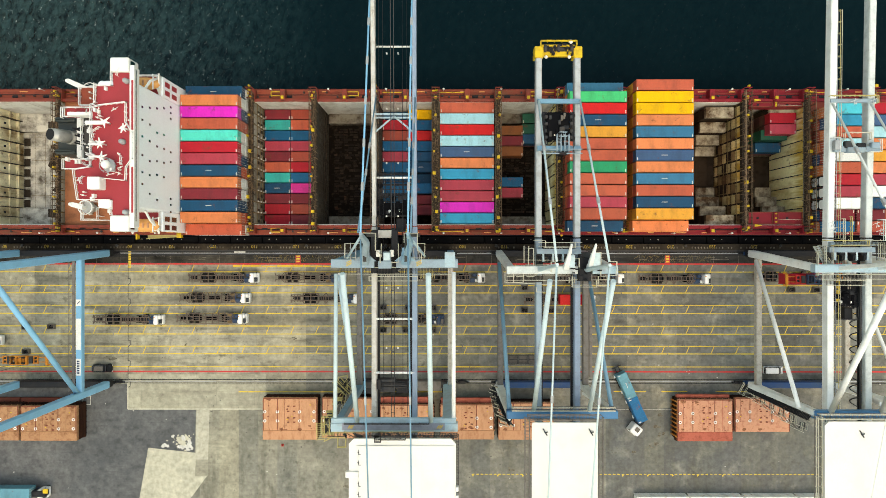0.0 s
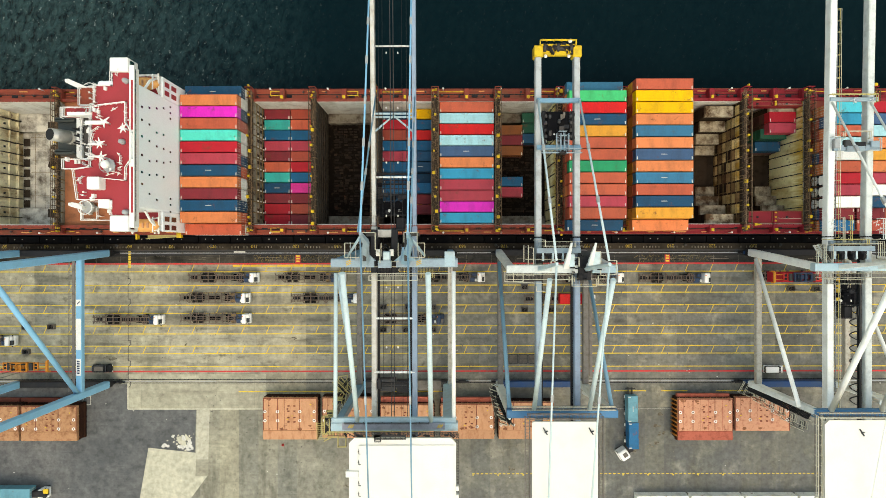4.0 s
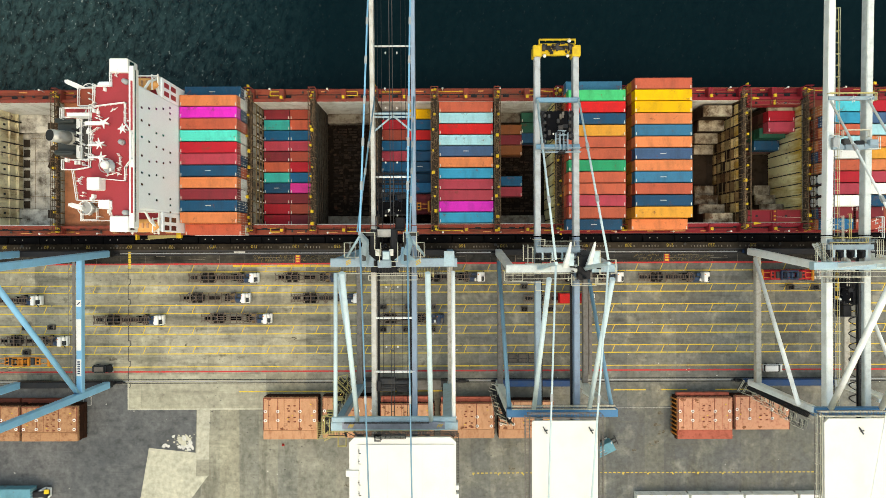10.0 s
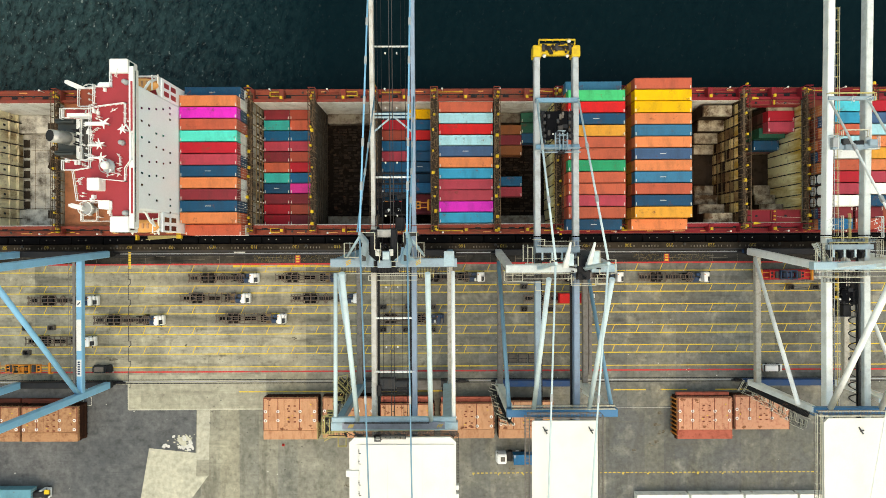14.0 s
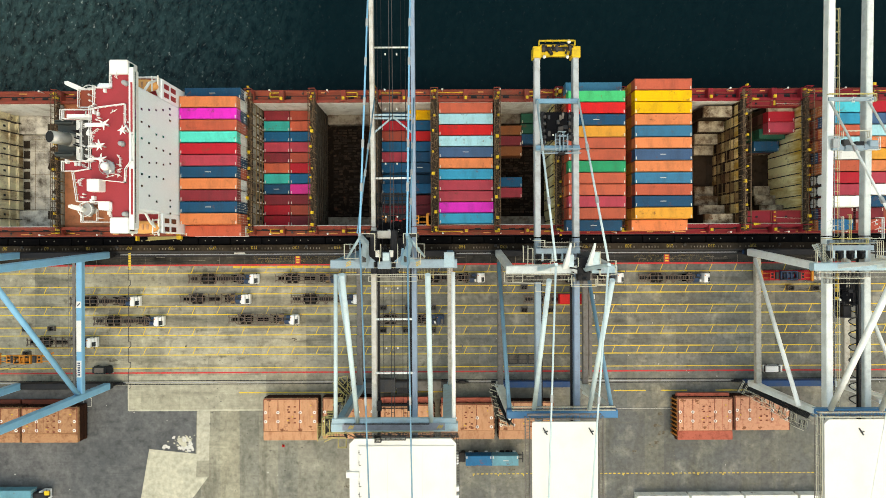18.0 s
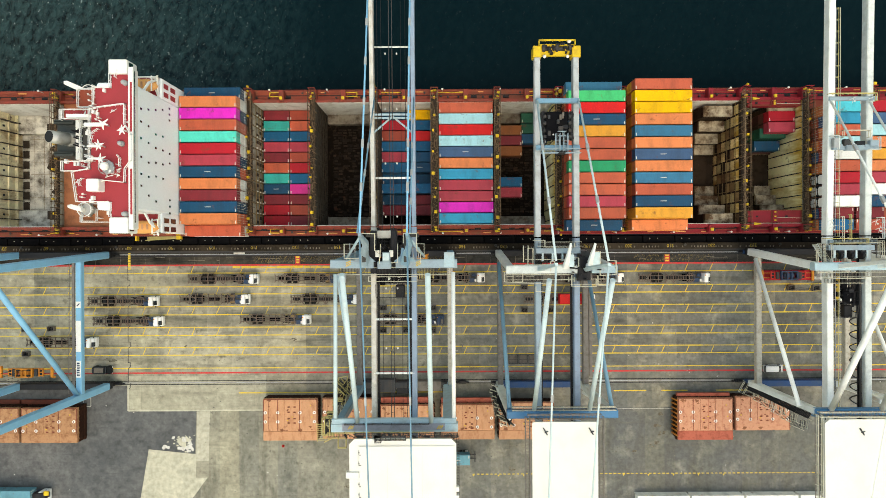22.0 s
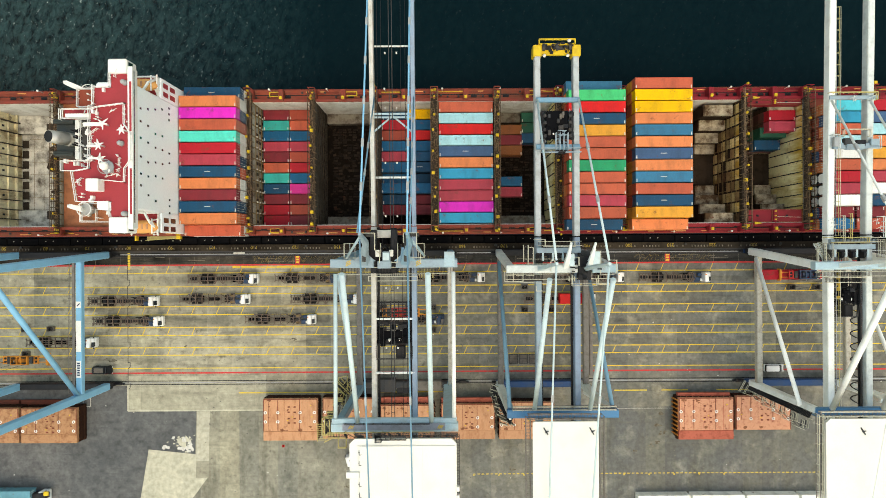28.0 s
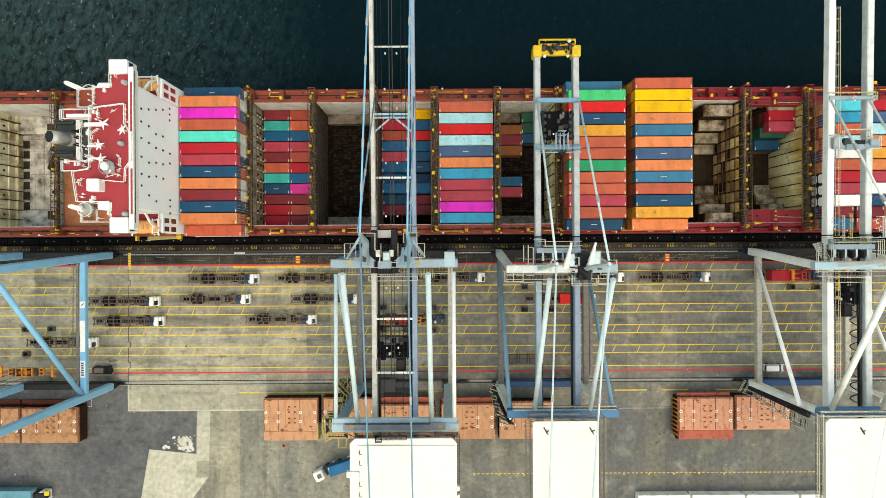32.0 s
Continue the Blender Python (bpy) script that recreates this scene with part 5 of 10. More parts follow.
soft_box(bm, -66.06, -62.97, 9.15, 14.1, DECK, TOP - 0.12, 0.3)
part("accommodation", bm, skylit_white, ship, "tall white accommodation block")
bm = B()
soft_box(bm, -62.93 + 0.1, FRONT - 0.5, 9.04, 29.4, TOP - 3.0, TOP - 0.02, 0.25)
soft_box(bm, -59.9, FRONT + 0.06, HULL_N + 0.6, 33.3, TOP - 2.2, TOP - 0.03, 0.25)
part("bridge_house", bm, white_paint, ship, "white wheelhouse spanning the beam")
bm = B()
prism(bm, [(-60.17, 6.04, 37)[:2], (-56.86, 6.02, 37)[:2], (-56.86, 31.95, 37)[:2], (-60.05, 31.97, 37)[:2], (-60.06, 29.5, 37)[:2], (-63.05, 29.51, 37)[:2], (-63.06, 26.22, 37)[:2], (-63.78, 26.01, 37)[:2],
           (-63.83, 14.8, 37)[:2], (-66.92, 14.3, 37)[:2], (-66.12, 8.84, 37)[:2], (-60.16, 8.81, 37)[:2]], TOP, TOP + 0.06)
roof = part("bridge_roof", bm, deck_red, ship, "dark red wheelhouse roof")
bm = B()
box(bm, FRONT - 0.45, FRONT + 0.4, HULL_N + 0.6, 33.2, TOP, TOP + 0.55)
part("roof_parapet", bm, white_paint, roof, "white parapet along the roof front")
for y0, y1 in ((21.5, 30.5), (6.5, 14.8)):
    bm = B()
    box(bm, FRONT - 0.12, FRONT + 0.25, y0, y1, TOP + 0.55, TOP + 0.6)
    part("gutter", bm, deck_red, roof, "dark red gutter in the parapet")
for y0, y1 in ((HULL_N - 0.1, HULL_N + 2.8), (32.0, 34.6)):
    bm = B()
    soft_box(bm, -60.4, -57.0, y0, y1, TOP - 3.2, TOP + 0.7, 0.2)
    wing = part("bridge_wing", bm, white_paint, ship, "white enclosed bridge wing")
    bm = B()
    box(bm, -56.99, -56.9, y0 + 0.4, y1 - 0.4, TOP - 1.6, TOP - 0.1)
    box(bm, -60.0, -57.4, y0 - 0.05, y0, TOP - 1.6, TOP - 0.5)
    part("wing_window", bm, window_dark, wing, "dark bridge wing window")
bm = B()
box(bm, FRONT + 0.05, FRONT + 0.1, 5, 32.8, TOP - 1.0, TOP - 0.25)
part("bridge_window", bm, window_dark, ship, "dark band of wheelhouse windows")
win_me = None
# cabin windows, deck by deck from the top: distance out to sea of each
CABINS = ((33.5, (26.5, 24.1, 21.0, 17.5, 14.3, 12.1)), (30.4, (27.0, 23.8, 20.6, 16.8, 14.1, 10.5)), (27.2, (27.6, 22.8, 20.1, 17.2, 14.5, 9.6)),
          (24.0, (28.3, 22.9, 20.1, 17.3, 14.4)), (20.7, (29.2, 28.0, 26.8, 19.9, 17.9, 10.3, 9.0, 7.6)))
for z, row in CABINS:
    for y in row:
        if win_me is None:
            bm = B()
            soft_box(bm, -0.02, 0.05, -0.2, 0.2, -0.34, 0.34, 0.02)
            w = part("window", bm, window_dark, ship, "small dark teal cabin window")
            w.data.transform(Matrix.Translation(spot_of(ship)))
            win_me = w.data
        else:
            w = new("window", win_me)
            w.parent = ship
        w.location = Vector((FRONT, y, z)) - spot_of(ship)
# the lower front runs the full beam, pierced by stair openings at both sides
for y0, y1, gaps in ((HULL_N + 0.25, 7.45, (4.3, 6.0)), (30.55, 34.6, (31.6, 33.3))):
    bm = B()
    soft_box(bm, FRONT - 0.55, FRONT - 0.02, y0, y1, DECK, 24.4, 0.12)
    for x in (-65.8, -62.6):
        beam(bm, (x, y0 + 0.2, 24.0), (FRONT - 0.3, y0 + 0.2, 24.0), 0.3, 0.6)
    side = part("lower_front", bm, skylit_white, ship, "white lower house front with stair openings")
    for y in gaps:
        for z, h in ((22.3, 1.1), (18.9, 1.2)):
            bm = B()
            soft_box(bm, FRONT - 0.03, FRONT + 0.03, y - 0.5, y + 0.5, z - h, z + h, 0.02)
            part("opening", bm, glass_dark if y < 19 else deck_red, side, "dark stair opening in the front")
    bm = B()
    handrail(bm, [(FRONT - 0.3, y0 + 0.1, 24.4), (FRONT - 0.3, y1 - 0.1, 24.4)], gap=1.0, r=0.07)
    out = y0 + 0.1 if y0 < 19 else y1 - 0.1
    handrail(bm, [(-66.0, out, 24.5), (FRONT - 0.3, out, 24.5)], gap=1.2, r=0.07)
    part("railing", bm, white_paint, side, "white boat deck railing")
    bm = B()
    inner, outer = (7.3, y0 + 0.3) if y0 < 19 else (30.7, y1 - 0.3)
    for x in (-62.2, -57.2):
        bar(bm, (x, inner, 30.5), (x + 0.4, (inner + outer) / 2, 29.2), 0.34, 0.4)
        bar(bm, (x + 0.4, (inner + outer) / 2, 29.2), (x + 0.2, outer, 24.5), 0.34, 0.4)
    part("boat_gallows", bm, white_paint, side, "white arched lifeboat gallows")
# lower decks beside and behind the block
for x0, x1, y0, y1, z, m in ((-70.78, -65.7, 14.82, 16.62, 33.5, deck_red), (-70.63, -65.34, 24.56, 26.26, 33.5, deck_red),
                             (-67.37, -65.47, 16.73, 24.46, 33.4, catwalk),
                             (-69.68, -66.31, 27.43, 30.92, 30.0, deck_rust),
                             (-72.3, -66.59, 5.68, 9.33, 24.4, aft_rust),
                             (-66, FRONT - 0.6, 4.2, 7.3, 24.5, deck_red), (-66, FRONT - 0.6, 30.7, 34.6, 24.5, deck_red)):
    bm = B()
    box(bm, x0, x1, y0, y1, z - 0.25, z)
    d = part("house_deck", bm, m, ship, "dark red weather deck behind the bridge")
    bm = B()
    handrail(bm, [(x0, y0, z), (x0, y1, z)], gap=1.5, r=0.06)
    handrail(bm, [(x0, y0, z), (x1, y0, z)], gap=1.5, r=0.06)
    handrail(bm, [(x0, y1, z), (x1, y1, z)], gap=1.5, r=0.06)
    part("railing", bm, white_paint, d, "white ship railing")
    bm = B()
    for x in (x0 + 0.6, x1 - 0.6):
        for y in (y0 + 0.6, y1 - 0.6):
            tube(bm, (x, y, DECK), (x, y, z - 0.25), 0.14, n=6)
    part("deck_pillar", bm, white_paint, d)
bm = B()
RO = [(-61.68, 12.73, 37)[:2], (-57.46, 12.3, 37)[:2], (-57.35, 14.77, 37)[:2], (-56.21, 16.31, 37)[:2], (-56.19, 20.94, 37)[:2], (-57.42, 22.8, 37)[:2], (-57.4, 26.5, 37)[:2], (-62.24, 25.9, 37)[:2], (-63.58, 25.5, 37)[:2]]
handrail(bm, [(x, y, TOP) for x, y in RO], gap=0.9, r=0.06)
part("roof_railing", bm, white_paint, roof, "white railing round the upper bridge deck")
for edge in ([(-60.05, 31.97, 37), (-60.06, 29.5, 37), (-63.05, 29.51, 37), (-63.06, 26.22, 37), (-63.78, 26.01, 37), (-63.83, 14.8, 37), (-66.92, 14.3, 37), (-66.12, 8.84, 37), (-60.16, 8.81, 37), (-60.17, 6.14, 37)],
             [(-71.05, 26.27, 33.5), (-71.06, 24.36, 33.5)], [(-72.02, 7.26, 24.5), (-72.03, 5.9, 24.5), (-69.07, 5.88, 24.5), (-69.06, 8.16, 24.5), (-66.45, 8.14, 24.5)]):
    bm = B()
    handrail(bm, edge, gap=1.2, r=0.055)
    part("roof_railing", bm, white_paint, roof, "white railing along the deck edge")
# radar dome, masts and roof gear
bm = B()
ball(bm, (-59.75, 14.9, 40.4), 0.78, squash=1.1)
tube(bm, (-61.0, 15.2, 37), (-60.0, 14.95, 39.8), 0.4, n=8)
part("radar_dome", bm, white_paint, roof, "white satellite dome")
bm = B()
tube(bm, (-60.3, 14.95, 37.9), (-60.3, 14.95, 38.1), 1.15, n=20)
for k in range(16):
    a, b = k * 0.3927, (k + 1) * 0.3927
    bar(bm, (-60.3 + 1.3 * math.cos(a), 14.95 + 1.3 * math.sin(a), 38.9), (-60.3 + 1.3 * math.cos(b), 14.95 + 1.3 * math.sin(b), 38.9), 0.09)
    if k % 2 == 0:
        bar(bm, (-60.3 + 1.3 * math.cos(a), 14.95 + 1.3 * math.sin(a), 38.0), (-60.3 + 1.3 * math.cos(a), 14.95 + 1.3 * math.sin(a), 38.9), 0.08)
part("dome_ring", bm, crane_grey, roof, "round grid platform of the dome")
# aerial platforms: uneven arms round a post
rng = random.Random(77)
for cx, cy, r in ((-60.6, 22.65, 1.15), (-61.3, 18.82, 1.1), (-57.2, 21.55, 0.95), (-61.1, 16.35, 0.95)):
    bm = B()
    tube(bm, (cx, cy, TOP), (cx, cy, TOP + 2.9), 0.16, n=6)
    soft_box(bm, cx - 0.34, cx + 0.34, cy - 0.3, cy + 0.3, TOP + 2.15, TOP + 2.5, 0.08)
    for a in range(5):
        u, d = a * 1.257 + rng.uniform(-0.28, 0.28) + cx, r * rng.uniform(0.75, 1.15)
        beam(bm, (cx, cy, TOP + 2.3), (cx + d * math.cos(u), cy + d * math.sin(u), TOP + 2.3 + rng.uniform(-0.2, 0.2)), 0.5, 0.2, 0.1, 0.1)
    part("aerial_mast", bm, white_paint, roof, "white aerial mast with spread arms")
for x0, x1, y0, y1, z in ((-64.4, -61.2, 22.3, 23.0, 38.2), (-63.9, -61.6, 16.4, 16.75, 38.0), (-63.9, -61.9, 18.6, 18.95, 38.2)):
    bm = B()
    soft_box(bm, x0, x1, y0, y1, z, z + 0.3, 0.06)
    tube(bm, (x0 + 0.3, (y0 + y1) / 2, TOP), (x0 + 0.3, (y0 + y1) / 2, z), 0.14, n=6)
    part("aerial_bracket", bm, white_paint, roof, "white bracket arm of the aerials")
# whip aerials and spiky fittings beside the dome and along the railing
for x0, y0, x1, y1 in ((-59.3, 15.7, -57.6, 15.2), (-59.2, 14.6, -57.5, 14.75), (-59.4, 13.9, -57.6, 13.3), (-61.2, 13.3, -58.2, 13.75), (-60.9, 13.9, -60.2, 13.0), (-59.0, 13.8, -58.4, 13.1),
                       (-60.3, 25.0, -58.3, 25.4), (-59.9, 25.6, -59.4, 24.7), (-58.0, 24.9, -56.9, 24.2), (-57.2, 23.4, -56.6, 22.9), (-62.9, 24.9, -61.7, 25.6), (-62.2, 11.9, -60.9, 12.6)):
    bm = B()
    beam(bm, (x0, y0, TOP + 0.2), (x1, y1, TOP + 1.7), 0.14, 0.14, 0.07, 0.07)
    ball(bm, ((x0 + x1) / 2 + 0.1, (y0 + y1) / 2, TOP + 1.0), 0.16)
    part("whip_aerial", bm, white_paint, roof, "white leaning whip aerial")
for cx, cy, h in ((-57.51, 30.36, 38), (-57.52, 6.59, 38), (-58.18, 19.35, 38)):
    bm = B()
    tube(bm, (cx, cy, TOP), (cx, cy, TOP + 0.9), 0.55, 0.4, n=12)
    ball(bm, (cx, cy, TOP + 1.0), 0.45)
    part("compass_stand", bm, crane_grey, roof, "grey compass stand")
bm = B()
soft_box(bm, -63.62, -61.37, 10.59, 12.83, TOP, TOP + 2.4, 0.15)
part("roof_locker", bm, white_paint, roof, "white equipment locker")
bm = B()
box(bm, -63.8, -68.78, 24.37, 24.99, 34.8, 36.4)
for k in range(4):
    x = -65.67 + 0.9 * k
    bar(bm, (x, 25.72, 35.5), (x + 0.5, 24.68, 36.8), 0.16)
part("signal_yard", bm, white_paint, ship, "white signal yard and ladder")
for cx, cy, jx, jy in ((-69.23, 31.07, -3.9, 1.6), (-70.11, 8.06, -2.4, 0.6)):
    bm = B()
    tube(bm, (cx, cy, DECK), (cx, cy, 26.4), 0.7, 0.65, n=14)
    tube(bm, (cx, cy, 26.4), (cx, cy, 27.2), 1.25, 1.15, n=18)
    part("deck_crane_base", bm, pipe_steel, ship, "grey slewing deck crane pedestal")
    bm = B()
    for k in range(18):
        a = 2 * math.pi * k / 18
        b = 2 * math.pi * (k + 1) / 18
        bar(bm, (cx + 1.35 * math.cos(a), cy + 1.35 * math.sin(a), 28), (cx + 1.35 * math.cos(b), cy + 1.35 * math.sin(b), 28), 0.14)
        if k % 3 == 0:
            bar(bm, (cx + 1.35 * math.cos(a), cy + 1.35 * math.sin(a), 27), (cx + 1.35 * math.cos(a), cy + 1.35 * math.sin(a), 28), 0.1)
    part("crane_guard_ring", bm, white_paint, ship, "white guard ring of the deck crane")
    bm = B()
    bar(bm, (cx - 0.4, cy + 0.1, 28.0), (cx + jx, cy + jy, 28.6), 0.85, 0.6)
    bar(bm, (cx - 0.2, cy - 0.5, 28.2), (cx + jx, cy + jy - 0.4, 28.4), 0.16, 0.2)
    soft_box(bm, cx - 0.9, cx - 0.3, cy - 0.35, cy + 0.35, 27.2, 28.6, 0.1)
    soft_box(bm, cx + jx - 0.35, cx + jx + 0.35, cy + jy - 0.3, cy + jy + 0.3, 28.2, 29.0, 0.1)
    part("deck_crane_jib", bm, white_paint, ship, "white provision crane jib")
# ladders, lockers and small white fittings behind the bridge
random.seed(41)
SPOTS = [(-68.3, 25.3, 33.5), (-66.19, 24.98, 33.5), (-66.83, 23.18, 33.5), (-66.31, 21.59, 33.5), (-66, 19.26, 33.5), (-66.64, 17.88, 33.5), (-68.13, 15.77, 33.5), (-66.23, 16.29, 33.5), (-67.08, 15.24, 33.5), (-69.72, 16.1, 33.5),
         (-67.83, 29.28, 30), (-66.96, 30.26, 30), (-62.86, 25.08, 37), (-62.04, 24.05, 37), (-63.29, 20.97, 37), (-63.1, 18.71, 37), (-63.31, 16.85, 37), (-58.47, 16.83, 37), (-59.52, 13.75, 37), (-65.19, 10.17, 37), (-65.7, 11.72, 37),
         (-63.34, 9.65, 37), (-70.89, 7.25, 24.5), (-69.19, 6.34, 24.5), (-67.47, 7.81, 24.5), (-66.79, 8.94, 24.5), (-58.92, 30.73, 37), (-61.51, 28.68, 37), (-62.54, 27.14, 37), (-58.79, 14.78, 37)]
for k in range(54):
    a, b, z = SPOTS[k % len(SPOTS)]
    a, b = a + random.uniform(-0.5, 0.5), b + random.uniform(-0.7, 0.7)
    bm = B()
    if k % 3 == 0:
        soft_box(bm, a - 0.22, a + 0.22, b - 0.34, b + 0.34, z, z + random.uniform(0.5, 1.2), 0.05)
        part("deck_locker", bm, white_paint, ship, "small white deck locker")
    elif k % 3 == 1:
        tube(bm, (a, b, z), (a, b, z + random.uniform(1.2, 2.4)), 0.09, n=6)
        ball(bm, (a, b, z + 1.2), 0.2)
        part("vent_post", bm, white_paint, ship, "white mushroom vent")
    else:
        handrail(bm, [(a, b, z), (a + random.uniform(-.3, 1.6), b + random.uniform(-1.6, 1.6), z)], gap=0.5, r=0.05)
        part("ladder_rail", bm, white_paint, ship, "white ladder rail")
# funnel
bm = B()
soft_box(bm, -76.06, -72.04, 18.51, 25.65, DECK, 27.0, 0.3)
fn = part("funnel_casing", bm, funnel_grey, ship, "dark grey funnel casing")
for y0, y1 in ((24.75, 25.65), (18.51, 19.4)):
    bm = B()
    soft_box(bm, -75.94, -72.04, y0, y1, 26.9, 28.4, 0.25)
    part("casing_rim", bm, funnel_grey, fn, "raised funnel rim")
bm = B()
soft_box(bm, -71.49, -70.49, 17.7, 26.11, DECK, 28.6, 0.2)
for k in range(5):
    y = 18.7 + 1.7 * k
    box(bm, -70.93, -70.38, y, y + 0.9, 28.6, 28.7)
fp = part("funnel_fin", bm, white_paint, ship, "white funnel side panel")
for k in range(4):
    y = 19.03 + 2.0 * k
    bm = B()
    box(bm, -70.71, -70.38, y, y + 0.8, 28.7, 28.75)
    part("fin_opening", bm, black_steel, fp, "dark opening in the fin")
bm = B()
c = (-72.82, 21.74, 27)
m = (-74.51, 21.67, 32)
tube(bm, (c[0], c[1], 26.5), (c[0] - 0.3, c[1], 28.6), 1.35, 1.3, n=22)
ball(bm, (c[0] - 0.3, c[1], 28.6), 1.3)
tube(bm, (c[0] - 0.3, c[1], 28.6), m, 1.3, 1.2, n=22)
pp = part("exhaust_pipe", bm, pipe_steel, fn, "bright steel exhaust pipe")
bm = B()
d = (Vector(m) - Vector((c[0] - 0.3, c[1], 28.6))).normalized()
tube(bm, Vector(m) - d * 0.05, Vector(m) + d * 0.08, 1.08, 1.08, n=22)
part("pipe_mouth", bm, black_steel, pp, "sooty exhaust mouth")
for k in range(16):
    bm = B()
    a, b = -69.72 + random.uniform(-1.1, 1.1), c[1] + random.uniform(-1.8, 1.8)
    tube(bm, (a, b, DECK), (a, b, 29.5 + random.uniform(0, 1.8)), 0.17, n=6)
    part("exhaust_stub", bm, black_steel, fn, "small black exhaust pipe")
# lifeboats in their davits
for y, z in ((4.6, 26.0), (32.7, 26.0)):
    bm = B()
    n, L = 14, 6.5
    prev = None
    for i in range(n + 1):
        u = i / n * 2 - 1
        r = max(0.06, (1 - abs(u) ** 2.6)) ** 0.5
        ring = [bm.verts.new((-59.6 + u * L / 2, y + 1.3 * r * math.cos(a * math.pi / 5), z + 1.25 * r * math.sin(a * math.pi / 5) + 0.2 * u * u)) for a in range(10)]
        if prev:
            for a in range(10):
                bm.faces.new((prev[a], prev[(a + 1) % 10], ring[(a + 1) % 10], ring[a])).smooth = True
        else:
            bm.faces.new(ring[::-1])
        prev = ring
    bm.faces.new(prev)
    lbt = part("lifeboat", bm, lifeboat_orange, ship, "orange enclosed lifeboat")
    bm = B()
    for k in range(4):
        box(bm, -61.2 + 0.95 * k, -60.85 + 0.95 * k, y - 0.5, y + 0.5, z + 1.12, z + 1.34)
    part("hatch", bm, hatch_orange, lbt, "pale orange canopy hatch")
    for x in (-62.4, -57.1):
        bm = B()
        bar(bm, (x, y - 1.6, 24.5), (x, y + 1.2, 27.6), 0.24)
        bar(bm, (x, y + 1.6, 24.5), (x, y + 1.2, 27.6), 0.24)
        bar(bm, (x, y - 1.4, 27.4), (x, y + 1.6, 27.4), 0.2)
        bar(bm, (x, y - 1.5, 24.5), (x + 1.4, y + 1.5, 28.0), 0.24)
        part("davit", bm, white_paint, ship, "white lifeboat davit frame")
# gangway and side gear by the near side of the house
bm = B()
bar(bm, (-68.07, 2.66, 5), (-60.57, 3.13, 5.5), 0.9, 0.25)
handrail(bm, [(-68.07, 2.27, 5), (-60.57, 2.74, 5.5)], gap=1.2, r=0.05)
part("gangway", bm, rail_yellow, ship, "stowed gangway with pale treads")
for b in ((-60.9, -59.86, 2.48, 4.03, 5.4, 6.6), (-70.23, -69.84, 2.13, 3.43, 5.4, 6.6)):
    bm = B()
    box(bm, *b)
    part("gangway_winch", bm, yellow_paint, ship, "yellow gangway winch")

# ---- shipping containers ----
def container_meshes(length, mat, high=2.59):
    """Shell with ribbed roof and sides, frame with corner castings, door end with lock rods; origin at the bottom centre."""
    L, W, Hh = length / 2, 1.13, high
    n = int(length / 0.275)
    bm = B()
    xs = [-L + 0.12 + (2 * L - 0.24) * k / n for k in range(n + 1)]
    prev = None
    for k, x in enumerate(xs):
        for depth in ((0.0, 0.035) if k % 2 else (0.035, 0.0)):
            ring = [bm.verts.new(p) for p in ((x, -W + depth, 0.15), (x, -W + depth, Hh - 0.1), (x, -W + 0.12, Hh - 0.03 - depth * 0.4), (x, W - 0.12, Hh - 0.03 - depth * 0.4),
                                              (x, W - depth, Hh - 0.1), (x, W - depth, 0.15))]
            if prev:
                for j in range(5):
                    bm.faces.new((prev[j], prev[j + 1], ring[j + 1], ring[j]))
            prev = ring
    box(bm, -L + 0.1, L - 0.1, -W + 0.05, W - 0.05, 0.1, 0.2)
    box(bm, -L + 0.04, -L + 0.12, -W + 0.05, W - 0.05, 0.1, Hh - 0.06)
    bmesh.ops.recalc_face_normals(bm, faces=bm.faces)
    shell = part("shell", bm, mat)
    bm = B()
    for y in (-W, W):
        s = 1 if y > 0 else -1
        box(bm, -L, L, y - 0.03 * s - 0.06, y - 0.03 * s + 0.03, Hh - 0.1, Hh - 0.015)
        box(bm, -L, L, y - 0.06, y + 0.01, 0.02, 0.17)
        for x in (-L, L):
            t = 1 if x > 0 else -1
            box(bm, x - 0.16 * t, x, y - 0.14 * s, y + 0.012 * s, 0.0, Hh - 0.01)
            box(bm, x - 0.2 * t, x + 0.006 * t, y - 0.2 * s, y + 0.018 * s, Hh - 0.13, Hh)
            box(bm, x - 0.2 * t, x + 0.006 * t, y - 0.2 * s, y + 0.018 * s, 0, 0.12)
    for x in (-L + 0.08, L - 0.08):
        box(bm, x - 0.08, x + 0.08, -W, W, Hh - 0.12, Hh - 0.012)
    frame_ob = part("frame", bm, mat)
    leaves = []
    for s in (-1, 1):
        bm = B()
        box(bm, L - 0.09, L - 0.03, min(0.015 * s, (W - 0.12) * s), max(0.015 * s, (W - 0.12) * s), 0.16, Hh - 0.14)
        for y in (0.35 * s, 0.85 * s):
            tube(bm, (L - 0.02, y, 0.15), (L - 0.02, y, Hh - 0.12), 0.03, n=6, mi=1)
            box(bm, L - 0.04, L + 0.03, y - 0.1, y + 0.1, 1.1, 1.2, 1)
        leaves.append(part("door", bm, [mat, line_white]))
    out = (shell.data, frame_ob.data, leaves[0].data, leaves[1].data)
    for o in (shell, frame_ob, *leaves):
        bpy.data.objects.remove(o)
    return out


KINDS = {}
bm = B()
box(bm, -0.75, 0.55, -0.07, 0.07, 0, 0.012)
roof_mark_me = part("roof_mark", bm, line_white).data
bpy.data.objects.remove(bpy.data.objects["roof_mark"])
bm = B()
box(bm, -0.1, 0.1, -1.1, -0.45, 0, 0.012)
edge_mark_me = part("edge_mark", bm, line_white).data
bpy.data.objects.remove(bpy.data.objects["edge_mark"])


